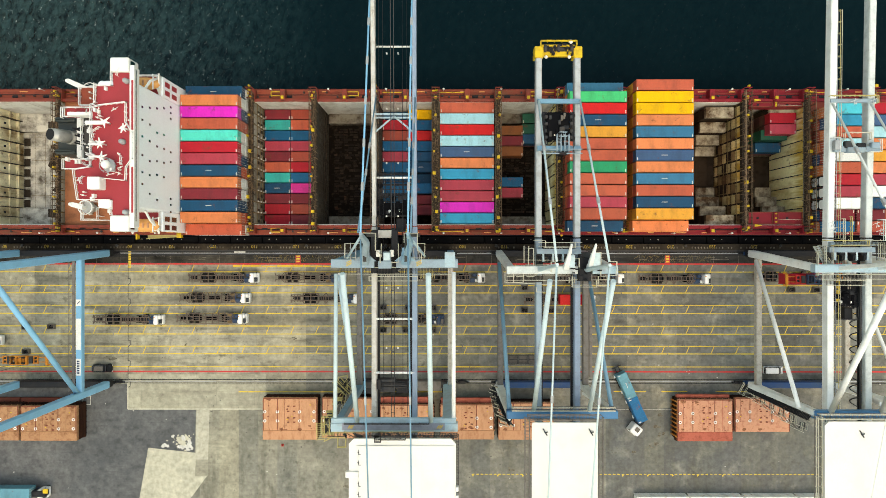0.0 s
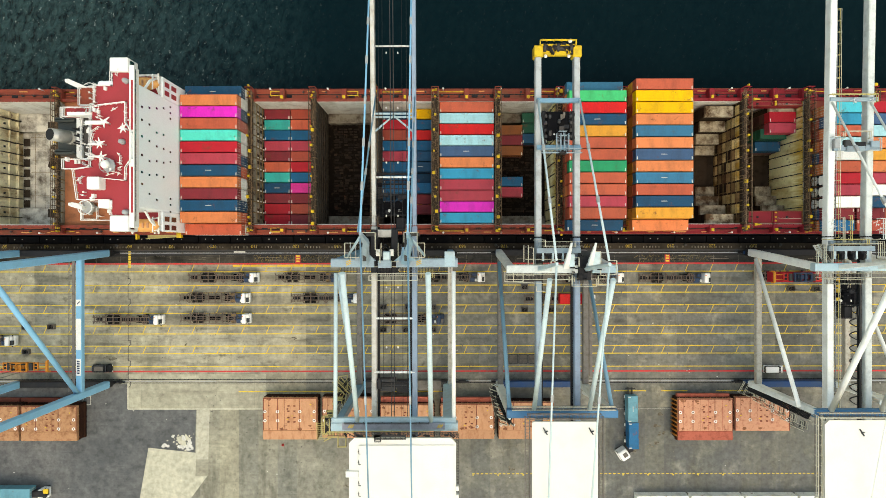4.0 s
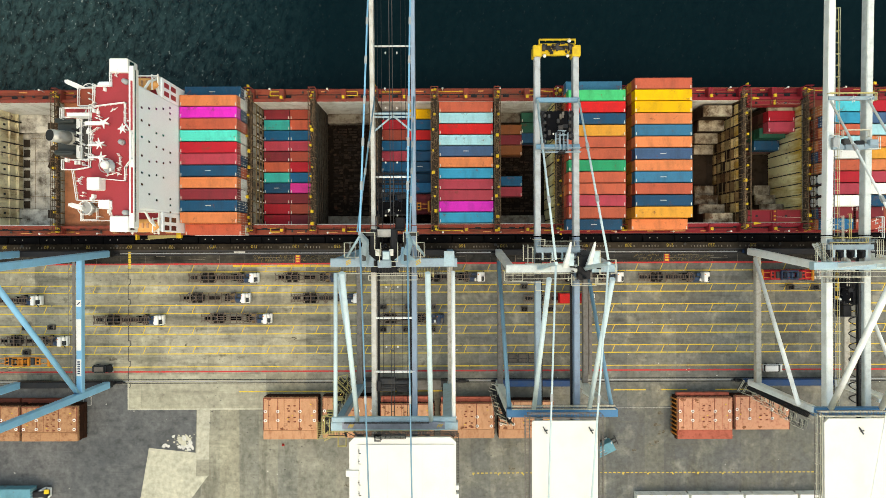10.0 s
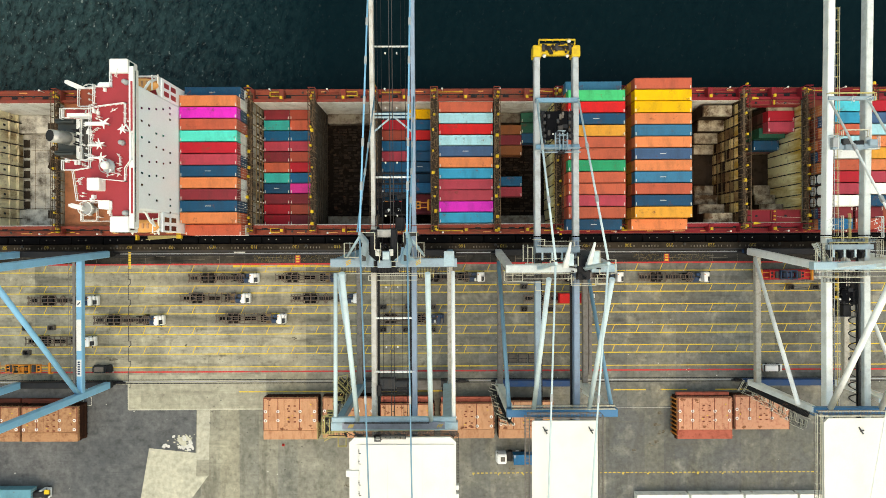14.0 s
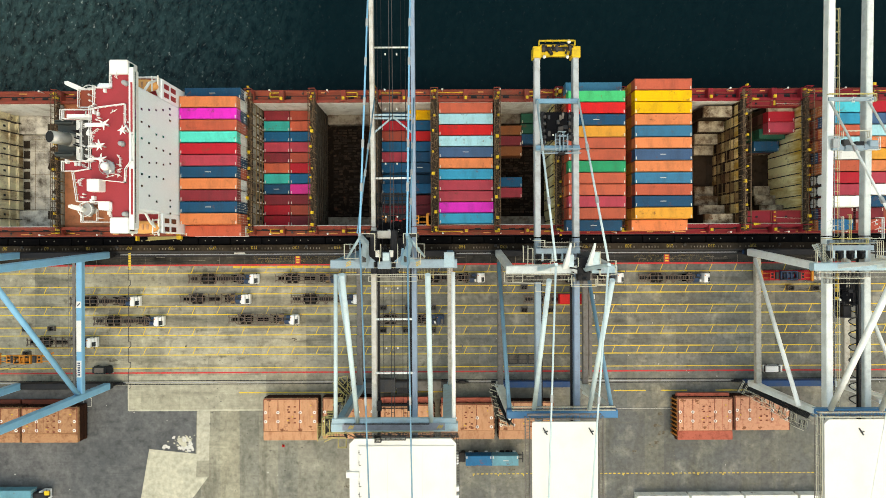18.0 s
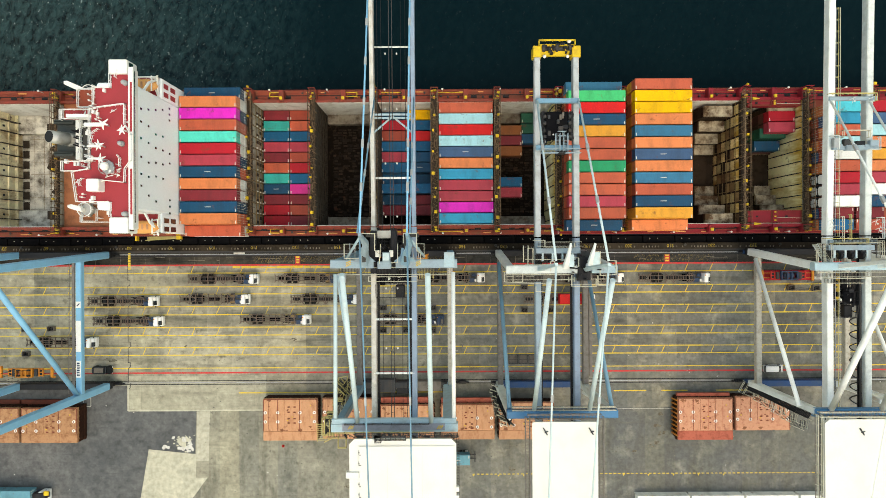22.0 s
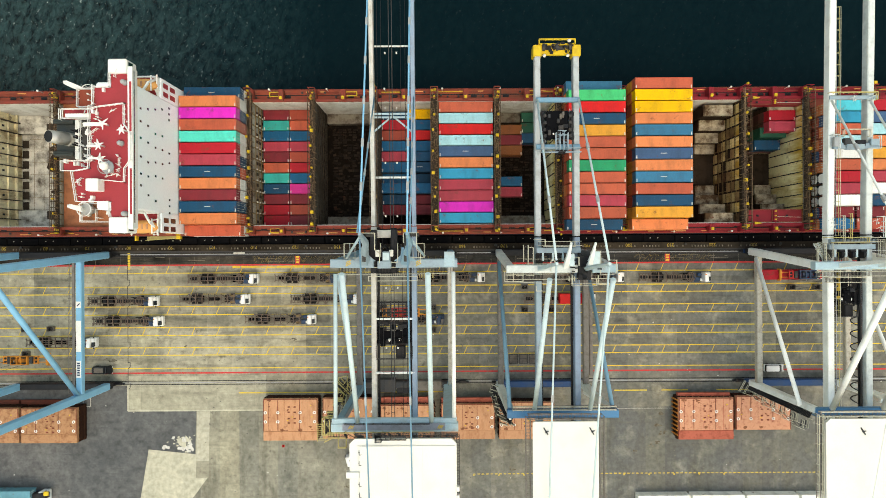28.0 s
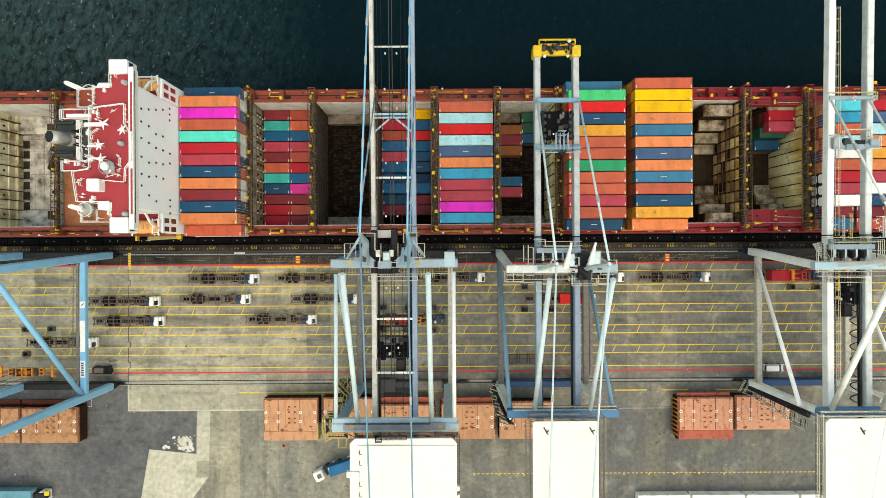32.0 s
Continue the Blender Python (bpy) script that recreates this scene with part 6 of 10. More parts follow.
def container(x, y, z, length, color, high=2.59, turn=0, mark=False, where="", group="", name="shipping_container"):
    key = (length, color, high)
    if key not in KINDS:
        KINDS[key] = container_meshes(length, paints[color], high)
    feet = {12.19: "forty-foot", 6.06: "twenty-foot"}[length]
    ob = thing(name, (x, y, z), "%s %s steel container %s" % (color, feet, where), "container", group)
    ob.rotation_euler = (0, 0, radians(turn))
    for nm, me in zip(("shell", "frame", "door", "door"), KINDS[key]):
        c = new(nm, me)
        c.parent = ob
    if mark:
        c = new("roof_mark", roof_mark_me)
        c.parent = ob
        c.location = (0, 0, high)
        c["label"] = "white roof marking"
    return ob


def edge_marks(ob, length, high):
    for s in (-1, 1):
        c = new("edge_mark", edge_mark_me)
        c.parent, c.location = ob, (s * (length / 2 - 0.25), 0, high - 0.005)


DULL = ["rust red", "salmon", "navy", "blue", "wine", "maroon", "orange", "teal", "steel blue", "slate", "white", "green"]
HI = 2.9


def deck_stack(x0, mid, colors, low_rows=(), ends=None, seed=1, marks=(), turn=0):
    rng = random.Random(seed)
    for k, c in enumerate(colors):
        y = mid + (6 - k) * ROW
        tiers = 2 if k in low_rows else 3
        for t in range(tiers):
            col = c if t == tiers - 1 else (ends[k % len(ends)] if ends else rng.choice(DULL))
            ob = container(x0 + 6.095, y, 7.75 + HI * t, 12.19, col, HI, turn=turn, mark=(t == tiers - 1 and k in marks),
                           where="stacked on the ship's deck", group="deck containers")
            if t == tiers - 1:
                edge_marks(ob, 12.19, HI)


deck_stack(-56.11, 19.2, ["navy", "orange", "magenta", "salmon", "mint", "crimson", "wine", "navy", "orange", "maroon", "navy", "orange", "salmon"],
           (0, 12), ["white", "white", "navy", "salmon"], 3, (0, 7, 10))
deck_stack(26.88, 20.0, ["steel blue", "bright green", "red", "navy", "ochre", "salmon", "salmon", "green", "salmon", "salmon", "wine", "salmon", "navy"],
           (0, 12), ["salmon", "orange", "salmon", "rust red"], 4, (3, 12))
deck_stack(41.1, 20.0, ["salmon", "yellow", "yellow", "orange", "steel blue", "orange", "slate", "orange", "steel blue", "salmon", "navy", "ochre", "orange"],
           (12,), ["ochre", "orange", "salmon", "ochre"], 5, (6, 8, 10))


def short_stack(x0, colors, ends, low, door):
    """A bay of twenty-foot boxes, three tiers high, with lower rows at the near side."""
    for k, c in enumerate(colors):
        tiers = 2 if k in low else 3
        for t in range(tiers):
            top = t == tiers - 1
            ob = container(x0 + 3.03, 30.02 - 2.53 * k + (0.15 if k in low else 0.0), 7.75 + HI * t, 6.06, c if top else ends[(k + 3 * t) % len(ends)], HI, turn=door,
                           where="stacked on the ship's deck", group="deck containers")
            if top:
                edge_marks(ob, 6.06, HI)


short_stack(83.35, ["cyan", "sky", "salmon", "pale blue", "white", "salmon", "crimson", "wine", "cream white", "maroon", "bright blue"],
            ["orange", "salmon", "rust red", "orange", "slate"], (9, 10), 180)
short_stack(89.95, ["crimson", "slate", "pale blue", "orange", "ochre", "orange", "wine", "cream white", "navy", "maroon", "rust red"],
            ["salmon", "rust red", "orange", "slate", "wine"], (9, 10), 180)
# white machinery ends of the chilled boxes in the near rows
for k in (6, 7, 8):
    y = 30.02 - 2.53 * k
    unit = thing("refrigeration_unit", (83.35, y, 7.75), "white rounded refrigeration unit on a container end", "refrigeration unit", "refrigeration units")
    for t in range(2):
        z = 7.75 + HI * t
        bm = B()
        box(bm, 83.22, 83.32, y - 1.16, y + 1.16, z + 0.1, z + HI - 0.1)
        part("gasket", bm, black_steel, unit, "black gasket frame")
        bm = B()
        prism(bm, [(y - 0.55, z + 0.3), (y + 0.55, z + 0.3), (y + 0.95, z + 0.75), (y + 0.95, z + HI - 0.75), (y + 0.55, z + HI - 0.3), (y - 0.55, z + HI - 0.3), (y - 0.95, z + HI - 0.75), (y - 0.95, z + 0.75)], 0, 0.14)
        for v in bm.verts:
            v.co = (83.21 - v.co.z, v.co.x, v.co.y)
        bmesh.ops.recalc_face_normals(bm, faces=bm.faces)
        part("panel", bm, reefer_white, unit, "white rounded unit cover")


lower = B()


def hold_column(x, k, tiers, color, length, rng, mark=False, dy=0.0):
    y = row_y(k) + dy
    for t in range(tiers):
        top = t == tiers - 1
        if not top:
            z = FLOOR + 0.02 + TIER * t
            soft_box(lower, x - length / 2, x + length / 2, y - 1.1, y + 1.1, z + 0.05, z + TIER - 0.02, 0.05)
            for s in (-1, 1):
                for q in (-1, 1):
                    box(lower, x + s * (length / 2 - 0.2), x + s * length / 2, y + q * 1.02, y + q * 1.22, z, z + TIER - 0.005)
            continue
        ob = container(x, y, FLOOR + 0.02 + TIER * t, length, color, mark=mark and top,
                       where="stacked in the ship's open hold", group="hold containers")
        if top:
            edge_marks(ob, length, TIER)


rng = random.Random(8)
B_LEFT = ["maroon", "teal", "blue", "wine", "maroon", "salmon", "teal", "navy", "maroon", "crimson", "crimson"]
B_RIGHT = ["rust red", "salmon", "blue", "wine", "rust red", "crimson", "blue", "pink", "maroon", "rust red", "maroon"]
for k in range(11):
    hold_column(-39.4, k, 3, B_LEFT[k], 6.06, rng, mark=k == 7)
    hold_column(-33.2, k, 3, B_RIGHT[k], 6.06, rng)
D_LEFT = [("navy", 2), ("crimson", 3), ("rust red", 3), ("blue", 3), ("wine", 3), ("blue", 3), ("blue", 2), ("blue", 3), ("navy", 2), ("maroon", 2)]
D_RIGHT = [("yellow", 3), ("blue", 3), ("red", 3), ("blue", 3), ("navy", 3), ("navy", 3), ("navy", 2), ("blue", 3), ("maroon", 2), ("maroon", 2)]
for k in range(10):
    hold_column(-11.45, k, D_LEFT[k][1], D_LEFT[k][0], 6.06, rng)
    hold_column(-5.3, k, D_RIGHT[k][1], D_RIGHT[k][0], 6.06, rng, mark=k == 5)
for k, c in enumerate(["salmon", "pale blue", "red", "pale blue", "slate", "orange", "sky", "wine", "wine", "magenta", "sky"]):
    hold_column(5.3, k, 6, c, 12.19, rng, mark=k == 4)
for k, c in ((1, "brown"), (2, "maroon"), (3, "brown"), (6, "blue"), (7, "wine")):
    hold_column(16.15, k, 2, c, 6.06, rng, dy=-0.8)
for k, c in ((0, "dark green"), (1, "dark green"), (2, "navy")):
    hold_column(22.1, k, 2, c, 6.06, rng, dy=-0.4)
for k, c in ((0, "crimson"), (1, "wine")):
    hold_column(77.9, k, 5, c, 6.06, rng, dy=-1.8)
container(77.1, row_y(2) - 0.3, FLOOR + 0.02 + 3 * TIER, 6.06, "dark green", where="stacked in the ship's open hold", group="hold containers")
for t in range(3):
    container(77.1, row_y(2) - 0.3, FLOOR + 0.02 + t * TIER, 6.06, "dark green", where="stacked in the ship's open hold", group="hold containers")
hold_column(77.0, 3, 3, "navy", 6.06, rng, dy=-0.3)
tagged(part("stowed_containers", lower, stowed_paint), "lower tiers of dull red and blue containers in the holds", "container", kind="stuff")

# ---- ship-to-shore gantry cranes ----
SEA_RAIL, LAND_RAIL = -1.05, -31.55


def bogie(cr, x, y, mat):
    """A set of rail wheels under an equaliser beam."""
    bm = B()
    beam(bm, (x - 3.6, y, 1.5), (x + 3.6, y, 1.5), 0.8, 0.9)
    for s in (-2.4, -0.8, 0.8, 2.4):
        box(bm, x + s - 0.65, x + s + 0.65, y - 0.3, y + 0.3, 0.35, 1.1)
    b = part("bogie", bm, mat, cr, "crane travel bogie")
    for s in (-3.0, -1.8, -1.2, 0.4, 1.2, 2.8):
        bm = B()
        tube(bm, (x + s, y - 0.12, 0.45), (x + s, y + 0.12, 0.45), 0.38, n=14)
        part("wheel", bm, dark_steel, b)
    bm = B()
    for s in (-4.1, 4.1):
        tube(bm, (x + s - 0.5, y, 1.0), (x + s + 0.5, y, 1.0), 0.28, n=10)
    part("buffer", bm, black_steel, b)


def walkway(cr, pts, w=0.9, rail=True, name="walkway", deck=None, rail_mat=None):
    bm = B()
    for p, q in zip(pts, pts[1:]):
        d, s, u = axes(p, q)
        p, q = Vector(p), Vector(q)
        for k in (-0.5, 0.5):
            bar(bm, p + s * w * k, q + s * w * k, 0.08, 0.16)
        n = max(2, int((q - p).length / 0.26))
        for k in range(n):
            c = p.lerp(q, (k + 0.5) / n)
            bar(bm, c - s * w / 2, c + s * w / 2, 0.06, 0.05)
    wk = part(name, bm, deck or catwalk, cr, "steel grating walkway")
    if rail:
        bm = B()
        for p, q in zip(pts, pts[1:]):
            d, s, u = axes(p, q)
            for k in (-1, 1):
                handrail(bm, [Vector(p) + s * w / 2 * k, Vector(q) + s * w / 2 * k], gap=1.8, r=0.04)
        part("handrail", bm, rail_mat or cream_rail, wk, "painted steel handrail")
    return wk


def stair(cr, p, q, w=0.9, mat=None, rail=None):
    """A straight flight with stringers, treads and rails."""
    d, s, u = axes(p, q)
    p, q = Vector(p), Vector(q)
    bm = B()
    for k in (-1, 1):
        bar(bm, p + s * w / 2 * k, q + s * w / 2 * k, 0.08, 0.3)
    n = max(4, int((q - p).length / 0.42))
    flat = Vector((d.x, d.y, 0)).normalized() if Vector((d.x, d.y, 0)).length > 0.05 else Vector((1, 0, 0))
    for k in range(n):
        c = p.lerp(q, (k + 0.5) / n)
        bar(bm, c - s * w / 2, c + s * w / 2, 0.24, 0.04)
    st = part("stair_flight", bm, mat or walkway_grey, cr, "steel stair flight")
    bm = B()
    for k in (-1, 1):
        handrail(bm, [p + s * w / 2 * k, q + s * w / 2 * k], gap=1.2, r=0.045)
    part("handrail", bm, rail or cream_rail, st, "painted stair handrail")


def crane_base(label, xl, xr, z1, z2, ys_top, main, leg_mat, portal_mat, sill_mat, group="gantry cranes", land=None, gap=None):
    cr = thing("gantry_crane", ((xl + xr) / 2, LAND_RAIL, 0), label, "gantry crane", group)
    for y in (SEA_RAIL, LAND_RAIL):
        for x in (xl + 3.0, xr - 3.0):
            bogie(cr, x, y, sill_mat)
        bm = B()
        beam(bm, (xl - 0.6, y, 3.2), (xr + 0.6, y, 3.2), 1.5, 1.9)
        part("sill_beam", bm, black_steel if y == SEA_RAIL else sill_mat, cr, "box-section sill beam")
    yt = {SEA_RAIL: ys_top, LAND_RAIL: LAND_RAIL}
    for y in (SEA_RAIL, LAND_RAIL):
        for x in (xl, xr):
            bm = B()
            beam(bm, (x, y, 4.0), (x, yt[y], z2 + 0.3), 1.5, 1.6, 1.3, 1.4)
            part("leg", bm, leg_mat, cr, "tapered box-section leg")
        ends = [(xl - 0.9, xr + 0.9)] if y == LAND_RAIL or not gap else [(xl - 0.9, gap[0]), (gap[1], xr + 0.9)]
        for a, b in ends:
            bm = B()
            beam(bm, (a, yt[y], z2), (b, yt[y], z2), 1.55, 1.7)
            part("portal_beam", bm, land or main if y == LAND_RAIL else (gap[2] if gap and a < gap[0] else main), cr, "upper cross beam of the portal")
    f = (z1 - 4) / (z2 - 4)
    for x in (xl, xr):
        bm = B()
        beam(bm, (x, SEA_RAIL + (ys_top - SEA_RAIL) * f - 0.5, z1), (x, LAND_RAIL + 0.5, z1), 1.25, 1.4)
        part("lower_beam", bm, portal_mat[0 if x == xl else 1] if isinstance(portal_mat, tuple) else portal_mat, cr, "stained lower portal beam")
    return cr


def girders(cr, xs, w, h, ztop, y_tip, z_tip, y_hinge, y_back, mat, mat2=None, boom_w=None, boom_mat=None):
    for x, m in zip(xs, (mat, mat2 or mat)):
        bm = B()
        beam(bm, (x, y_hinge, ztop - h / 2), (x, y_back, ztop - h / 2), w, h)
        g = part("girder", bm, m, cr, "long box girder")
        bm = B()
        inner = 1 if x == min(xs) else -1
        box(bm, x + inner * w / 2, x + inner * (w / 2 + 0.45), y_back, y_hinge, ztop - h, ztop - h + 0.25)
        part("trolley_rail", bm, black_steel, g, "black trolley rail")
        bm = B()
        beam(bm, (x, y_tip, z_tip - h / 2), (x, y_hinge + 0.25, ztop - h / 2), boom_w or w, h)
        part("boom", bm, boom_mat or m, cr, "outreach boom girder")


def lerp_tie(cr, xs, y, z, r, mat, name="tie_beam"):
    bm = B()
    tube(bm, (xs[0], y, z), (xs[1], y, z), r, n=8)
    part(name, bm, mat, cr, "cross tie between the girders")


def stay(cr, p, q, r, mat, joints=2):
    bm = B()
    tube(bm, p, q, r, n=8)
    st = part("stay", bm, mat, cr, "tie rod stay")
    for k in range(joints):
        c = Vector(p).lerp(Vector(q), (k + 1) / (joints + 1))
        d = (Vector(q) - Vector(p)).normalized()
        bm = B()
        bar(bm, c - d * 0.7, c + d * 0.7, r * 2.6, r * 2.2)
        part("link_plate", bm, crane_grey, st, "pinned link plate")


def machine_house(cr, x0, x1, y0, y1, z0, z1, chamfer=1.0, rail_mat=None, xs=(), deck_z=29.2, narrow=False):
    bm = B()
    prism(bm, [(x0, y0), (x1, y0), (x1, y1 - chamfer), (x1 - chamfer, y1), (x0 + chamfer, y1), (x0, y1 - chamfer)], z0, z1)
    hs = part("machinery_house", bm, house_white, cr, "large white machinery house")
    bm = B()
    prism(bm, [(x0 - 0.15, y0), (x1 + 0.15, y0), (x1 + 0.15, y1 - chamfer), (x1 - chamfer, y1 + 0.15), (x0 + chamfer, y1 + 0.15), (x0 - 0.15, y1 - chamfer)], z1, z1 + 0.18)
    part("house_roof", bm, house_white, hs, "bright white flat roof")
    for x in xs:
        bm = B()
        beam(bm, (x, y0, z0 - 0.5), (x, y1 - 0.4, z0 - 0.5), 0.8, 1.0)
        part("house_bearer", bm, crane_grey, hs, "grey bearer under the house")
        for y in (-34.5, -40.0, -46.0):
            bm = B()
            tube(bm, (x, y, deck_z - 0.1), (x, y, z0 - 0.9), 0.35, n=8)
            part("house_post", bm, crane_grey, hs, "grey post carrying the house")
    pts = [(x0 - 0.9, y0, z0 - 0.3), (x0 - 0.9, y1 + 0.9, z0 - 0.3), (x1 + 0.9, y1 + 0.9, z0 - 0.3), (x1 + 0.9, y0, z0 - 0.3)]
    if narrow:
        pts = [(x0 + 0.6, y1 + 0.45, z0 - 0.3), (x1 + 0.4, y1 + 0.45, z0 - 0.3), (x1 + 0.4, y0, z0 - 0.3)]
    walkway(cr, pts, 0.45 if narrow else 0.8, rail_mat=rail_mat, deck=dark_steel if narrow else walkway_grey)
    return hs


# -- the crane with the long boom, working over the aft holds --
ZT = 39.7
C1X = (-12.7, -5.3)
c1 = crane_base("pale blue gantry crane with lowered boom unloading the ship", -19.0, 1.6, 7.3, ZT, -2.6, crane_grey_blue, crane_blue, (walkway_grey, stained_beam), dark_steel, land=crane_pale,
                gap=(-12.28, -8.36, crane_grey_blue))
bm = B()
box(bm, 0.19, 1.99, -3.2, -0.6, ZT - 1.0, ZT + 0.95)
part("leg_head", bm, crane_pale, c1, "pale leg head at the portal end")
girders(c1, C1X, 0.95, 2.2, 36.4, 64, 41.5, 4.0, -50, girder_pale, girder_blue, boom_w=0.75)
for y, r in (((-8.4, 36.98, 38)[1], 0.17), ((-8.66, 13.01, 36)[1], 0.2), ((-8.77, -12.83, 36)[1], 0.2), ((-8.82, -22.68, 36)[1], 0.22)):
    lerp_tie(c1, C1X, y, 36.2, r, crane_white)
bm = B()
beam(bm, (C1X[0], 24.32, 37.6), (C1X[1], 24.32, 37.6), 0.35, 0.5)
beam(bm, (C1X[0], 23.71, 37.6), (C1X[1], 23.71, 37.6), 0.3, 0.4)
part("tie_beam", bm, crane_pale, c1, "heavy boom cross beam")
for s in (0, 1):
    bm = B()
    beam(bm, (-9.0, 24.02, 37.4), (C1X[s], 20.96, 37.2), 0.3, 0.3)
    part("boom_brace", bm, crane_pale, c1, "slanting boom brace")
bm = B()
beam(bm, (C1X[0] - 0.2, 2.65, 37.6), (-8.8, 2.65, 37.6), 1.4, 0.7)
part("hinge_beam", bm, girder_pale, c1, "boom hinge beam")
bm = B()
for x in (-9.5, -8.95):
    bar(bm, (x, 62, 41.2), (x, 4, 36.9), 0.12, 0.2)
    bar(bm, (x, 4, 36.9), (x, -48, 36.9), 0.12, 0.2)
for k in range(14):
    bar(bm, (-9.5, 3.5 - 3.7 * k, 36.8), (-8.95, 3.5 - 3.7 * k, 36.8), 0.08, 0.08)
part("rope_tray", bm, dark_steel, c1, "grey steel rope tray along the crane centre")
bm = B()
for x in (-11.6, -10.9, -7.4, -6.6):
    tube(bm, (x, 62, 40.3), (x, -48, 35.6), 0.045, n=5)
part("hoist_ropes", bm, black_steel, c1, "thin black running ropes")
bm = B()
for y in (35.61, 25.51, 15.61, 5.92, -7.14, -18.06):
    for x in (-10.4, -8.3):
        soft_box(bm, x - 0.13, x + 0.13, y - 0.17, y + 0.17, 36.5, 36.9, 0.05)
part("floodlights", bm, lamp_white, c1, "white floodlights under the girders")
# masts, stays and back legs
A1 = 58.0
for x, bx in ((-12.3, -13.9), (-5.3, -6.7)):
    sgn = -1 if x < -9 else 1
    bm = B()
    beam(bm, (bx, -2.4, ZT), (bx + 0.25, -1.5, 43), 1.7, 1.6, 1.25, 1.2)
    beam(bm, (bx + 0.25, -1.5, 43), (x, 0.9, 52), 1.25, 1.2, 0.8, 0.9)
    prism(bm, [(bx - 2.0, -2.2), (bx + 2.0, -2.2), (bx + 0.8, -1.2), (bx + 0.6, 0.2), (bx - 0.6, 0.2), (bx - 0.8, -1.2)], ZT + 0.2, ZT + 0.95)
    beam(bm, (x, 0.9, 52), (x, 2.2, A1 + 1.6), 0.9, 1.0, 0.45, 0.5)
    mast = part("mast", bm, crane_grey_blue if sgn < 0 else mast_blue, c1, "tapered grey-blue mast above the portal")
    bm = B()
    pts = [(x + 1.5, -2.4, 44), (x + 1.5, -0.8, 44), (x + 0.9, -0.2, 46), (x + 0.9, 2.6, 46), (x - 1.3, 2.6, 46), (x - 1.3, 1.0, 46)]
    handrail(bm, pts, gap=0.9, r=0.05)
    part("mast_platform_rail", bm, cream_rail, mast, "cream platform railing")
    bm = B()
    for a, b in (((x - 1.3, x + 1.3), (2.0, 2.6)), ((x - 1.3, x - 0.7), (-2.2, 2.6))):
        box(bm, a[0], a[1], b[0], b[1], 45.9, 46.0)
    part("mast_platform", bm, catwalk, mast, "dark mast platform")
    bm = B()
    foot, head = ((-17.0, -1.6, 40.6), (-13.3, 2.2, 50.0)) if sgn < 0 else ((-3.3, -1.3, 40.6), (-5.6, 2.0, 50.0))
    tube(bm, foot, head, 0.22, n=8)
    part("mast_brace", bm, crane_pale, c1, "slender mast brace")
    for d in (0.0, 0.9):
        bm = B()
        bar(bm, (bx + sgn * (1.6 + d), -2.0, ZT + 1), (bx + sgn * (1.3 + d), 1.0, ZT + 3.2), 0.12)
        bar(bm, (bx + sgn * (1.6 + d), 0.2, ZT + 1), (bx + sgn * (1.3 + d), 0.2, ZT + 3.4), 0.2)
        part("ladder", bm, crane_grey, mast, "grey mast ladder")
    bm = B()
    handrail(bm, [(bx + sgn * 0.9, -1.6, ZT + 0.9), (bx + sgn * 3.4, -1.6, ZT + 0.9), (bx + sgn * 3.4, 0.9, ZT + 0.9), (bx + sgn * 0.9, 0.9, ZT + 0.9)], gap=0.8, r=0.045)
    part("foot_rail", bm, cream_rail, mast, "cream railing at the mast foot")
    bm = B()
    soft_box(bm, bx - sgn * 2.4 - 0.35, bx - sgn * 2.4 + 0.35, -1.4, -0.2, ZT + 0.9, ZT + 1.8, 0.08)
    part("floodlight", bm, lamp_white, mast, "white floodlight box")
    stay(c1, (x, 2.4, A1 + 1.5), (x, 58, 42.6), 0.15, sky_blue, 7)
    stay(c1, (x + 0.4 * sgn, 2.4, A1 + 1.2), (x + 0.2, 27, 39.2), 0.13, crane_blue, 4)
    stay(c1, (x, 1.4, A1 + 1.5), (x + 0.1, -49, 47.8), 0.13, crane_blue, 1)
bm = B()
rr = random.Random(12)
for k in range(30):
    a, b = rr.uniform(-11.4, -6.4), rr.uniform(-4.6, 0.8)
    bar(bm, (a, b, ZT - 1.2), (a + rr.uniform(-.9, .9), b + rr.uniform(-.6, .6), ZT + rr.uniform(-.8, 0.6)), rr.uniform(0.1, 0.35))
for k in range(14):
    bar(bm, (-11.4 + 0.38 * k, -5.1, ZT - 1.4), (-11.4 + 0.38 * k, -3.6, ZT - 1.3), 0.1)
part("hinge_clutter", bm, black_steel, c1, "black hinge machinery and gratings")["kind"] = "stuff"
for pts in ([(-13.2, -4.9, ZT - 0.4), (-4.6, -4.9, ZT - 0.4), (-4.6, -5.7, ZT - 0.4), (-13.2, -5.7, ZT - 0.4), (-13.2, -4.9, ZT - 0.4)],
            [(-8.0, 0.9, ZT), (-8.0, -2.4, ZT), (-9.9, -2.4, ZT)], [(-11.0, 0.9, ZT), (-11.0, -1.4, ZT)]):
    bm = B()
    handrail(bm, pts, gap=0.9, r=0.045)
    part("walk_rail", bm, cream_rail, c1, "cream hinge platform railing")
bm = B()
soft_box(bm, -10.41, -9.33, -1.96, -0.69, ZT + 2.62, ZT + 3.1, 0.06)
part("winch_hood", bm, tube_pale, c1, "pale winch hood")
for k in range(10):
    bm = B()
    bar(bm, (-4.2 + 0.28 * k, -3.7, ZT - 1.0), (-4.2 + 0.28 * k, -5.3, ZT - 1.0), 0.1)
    part("grating_bar", bm, rail_yellow, c1, "yellow grating bar")
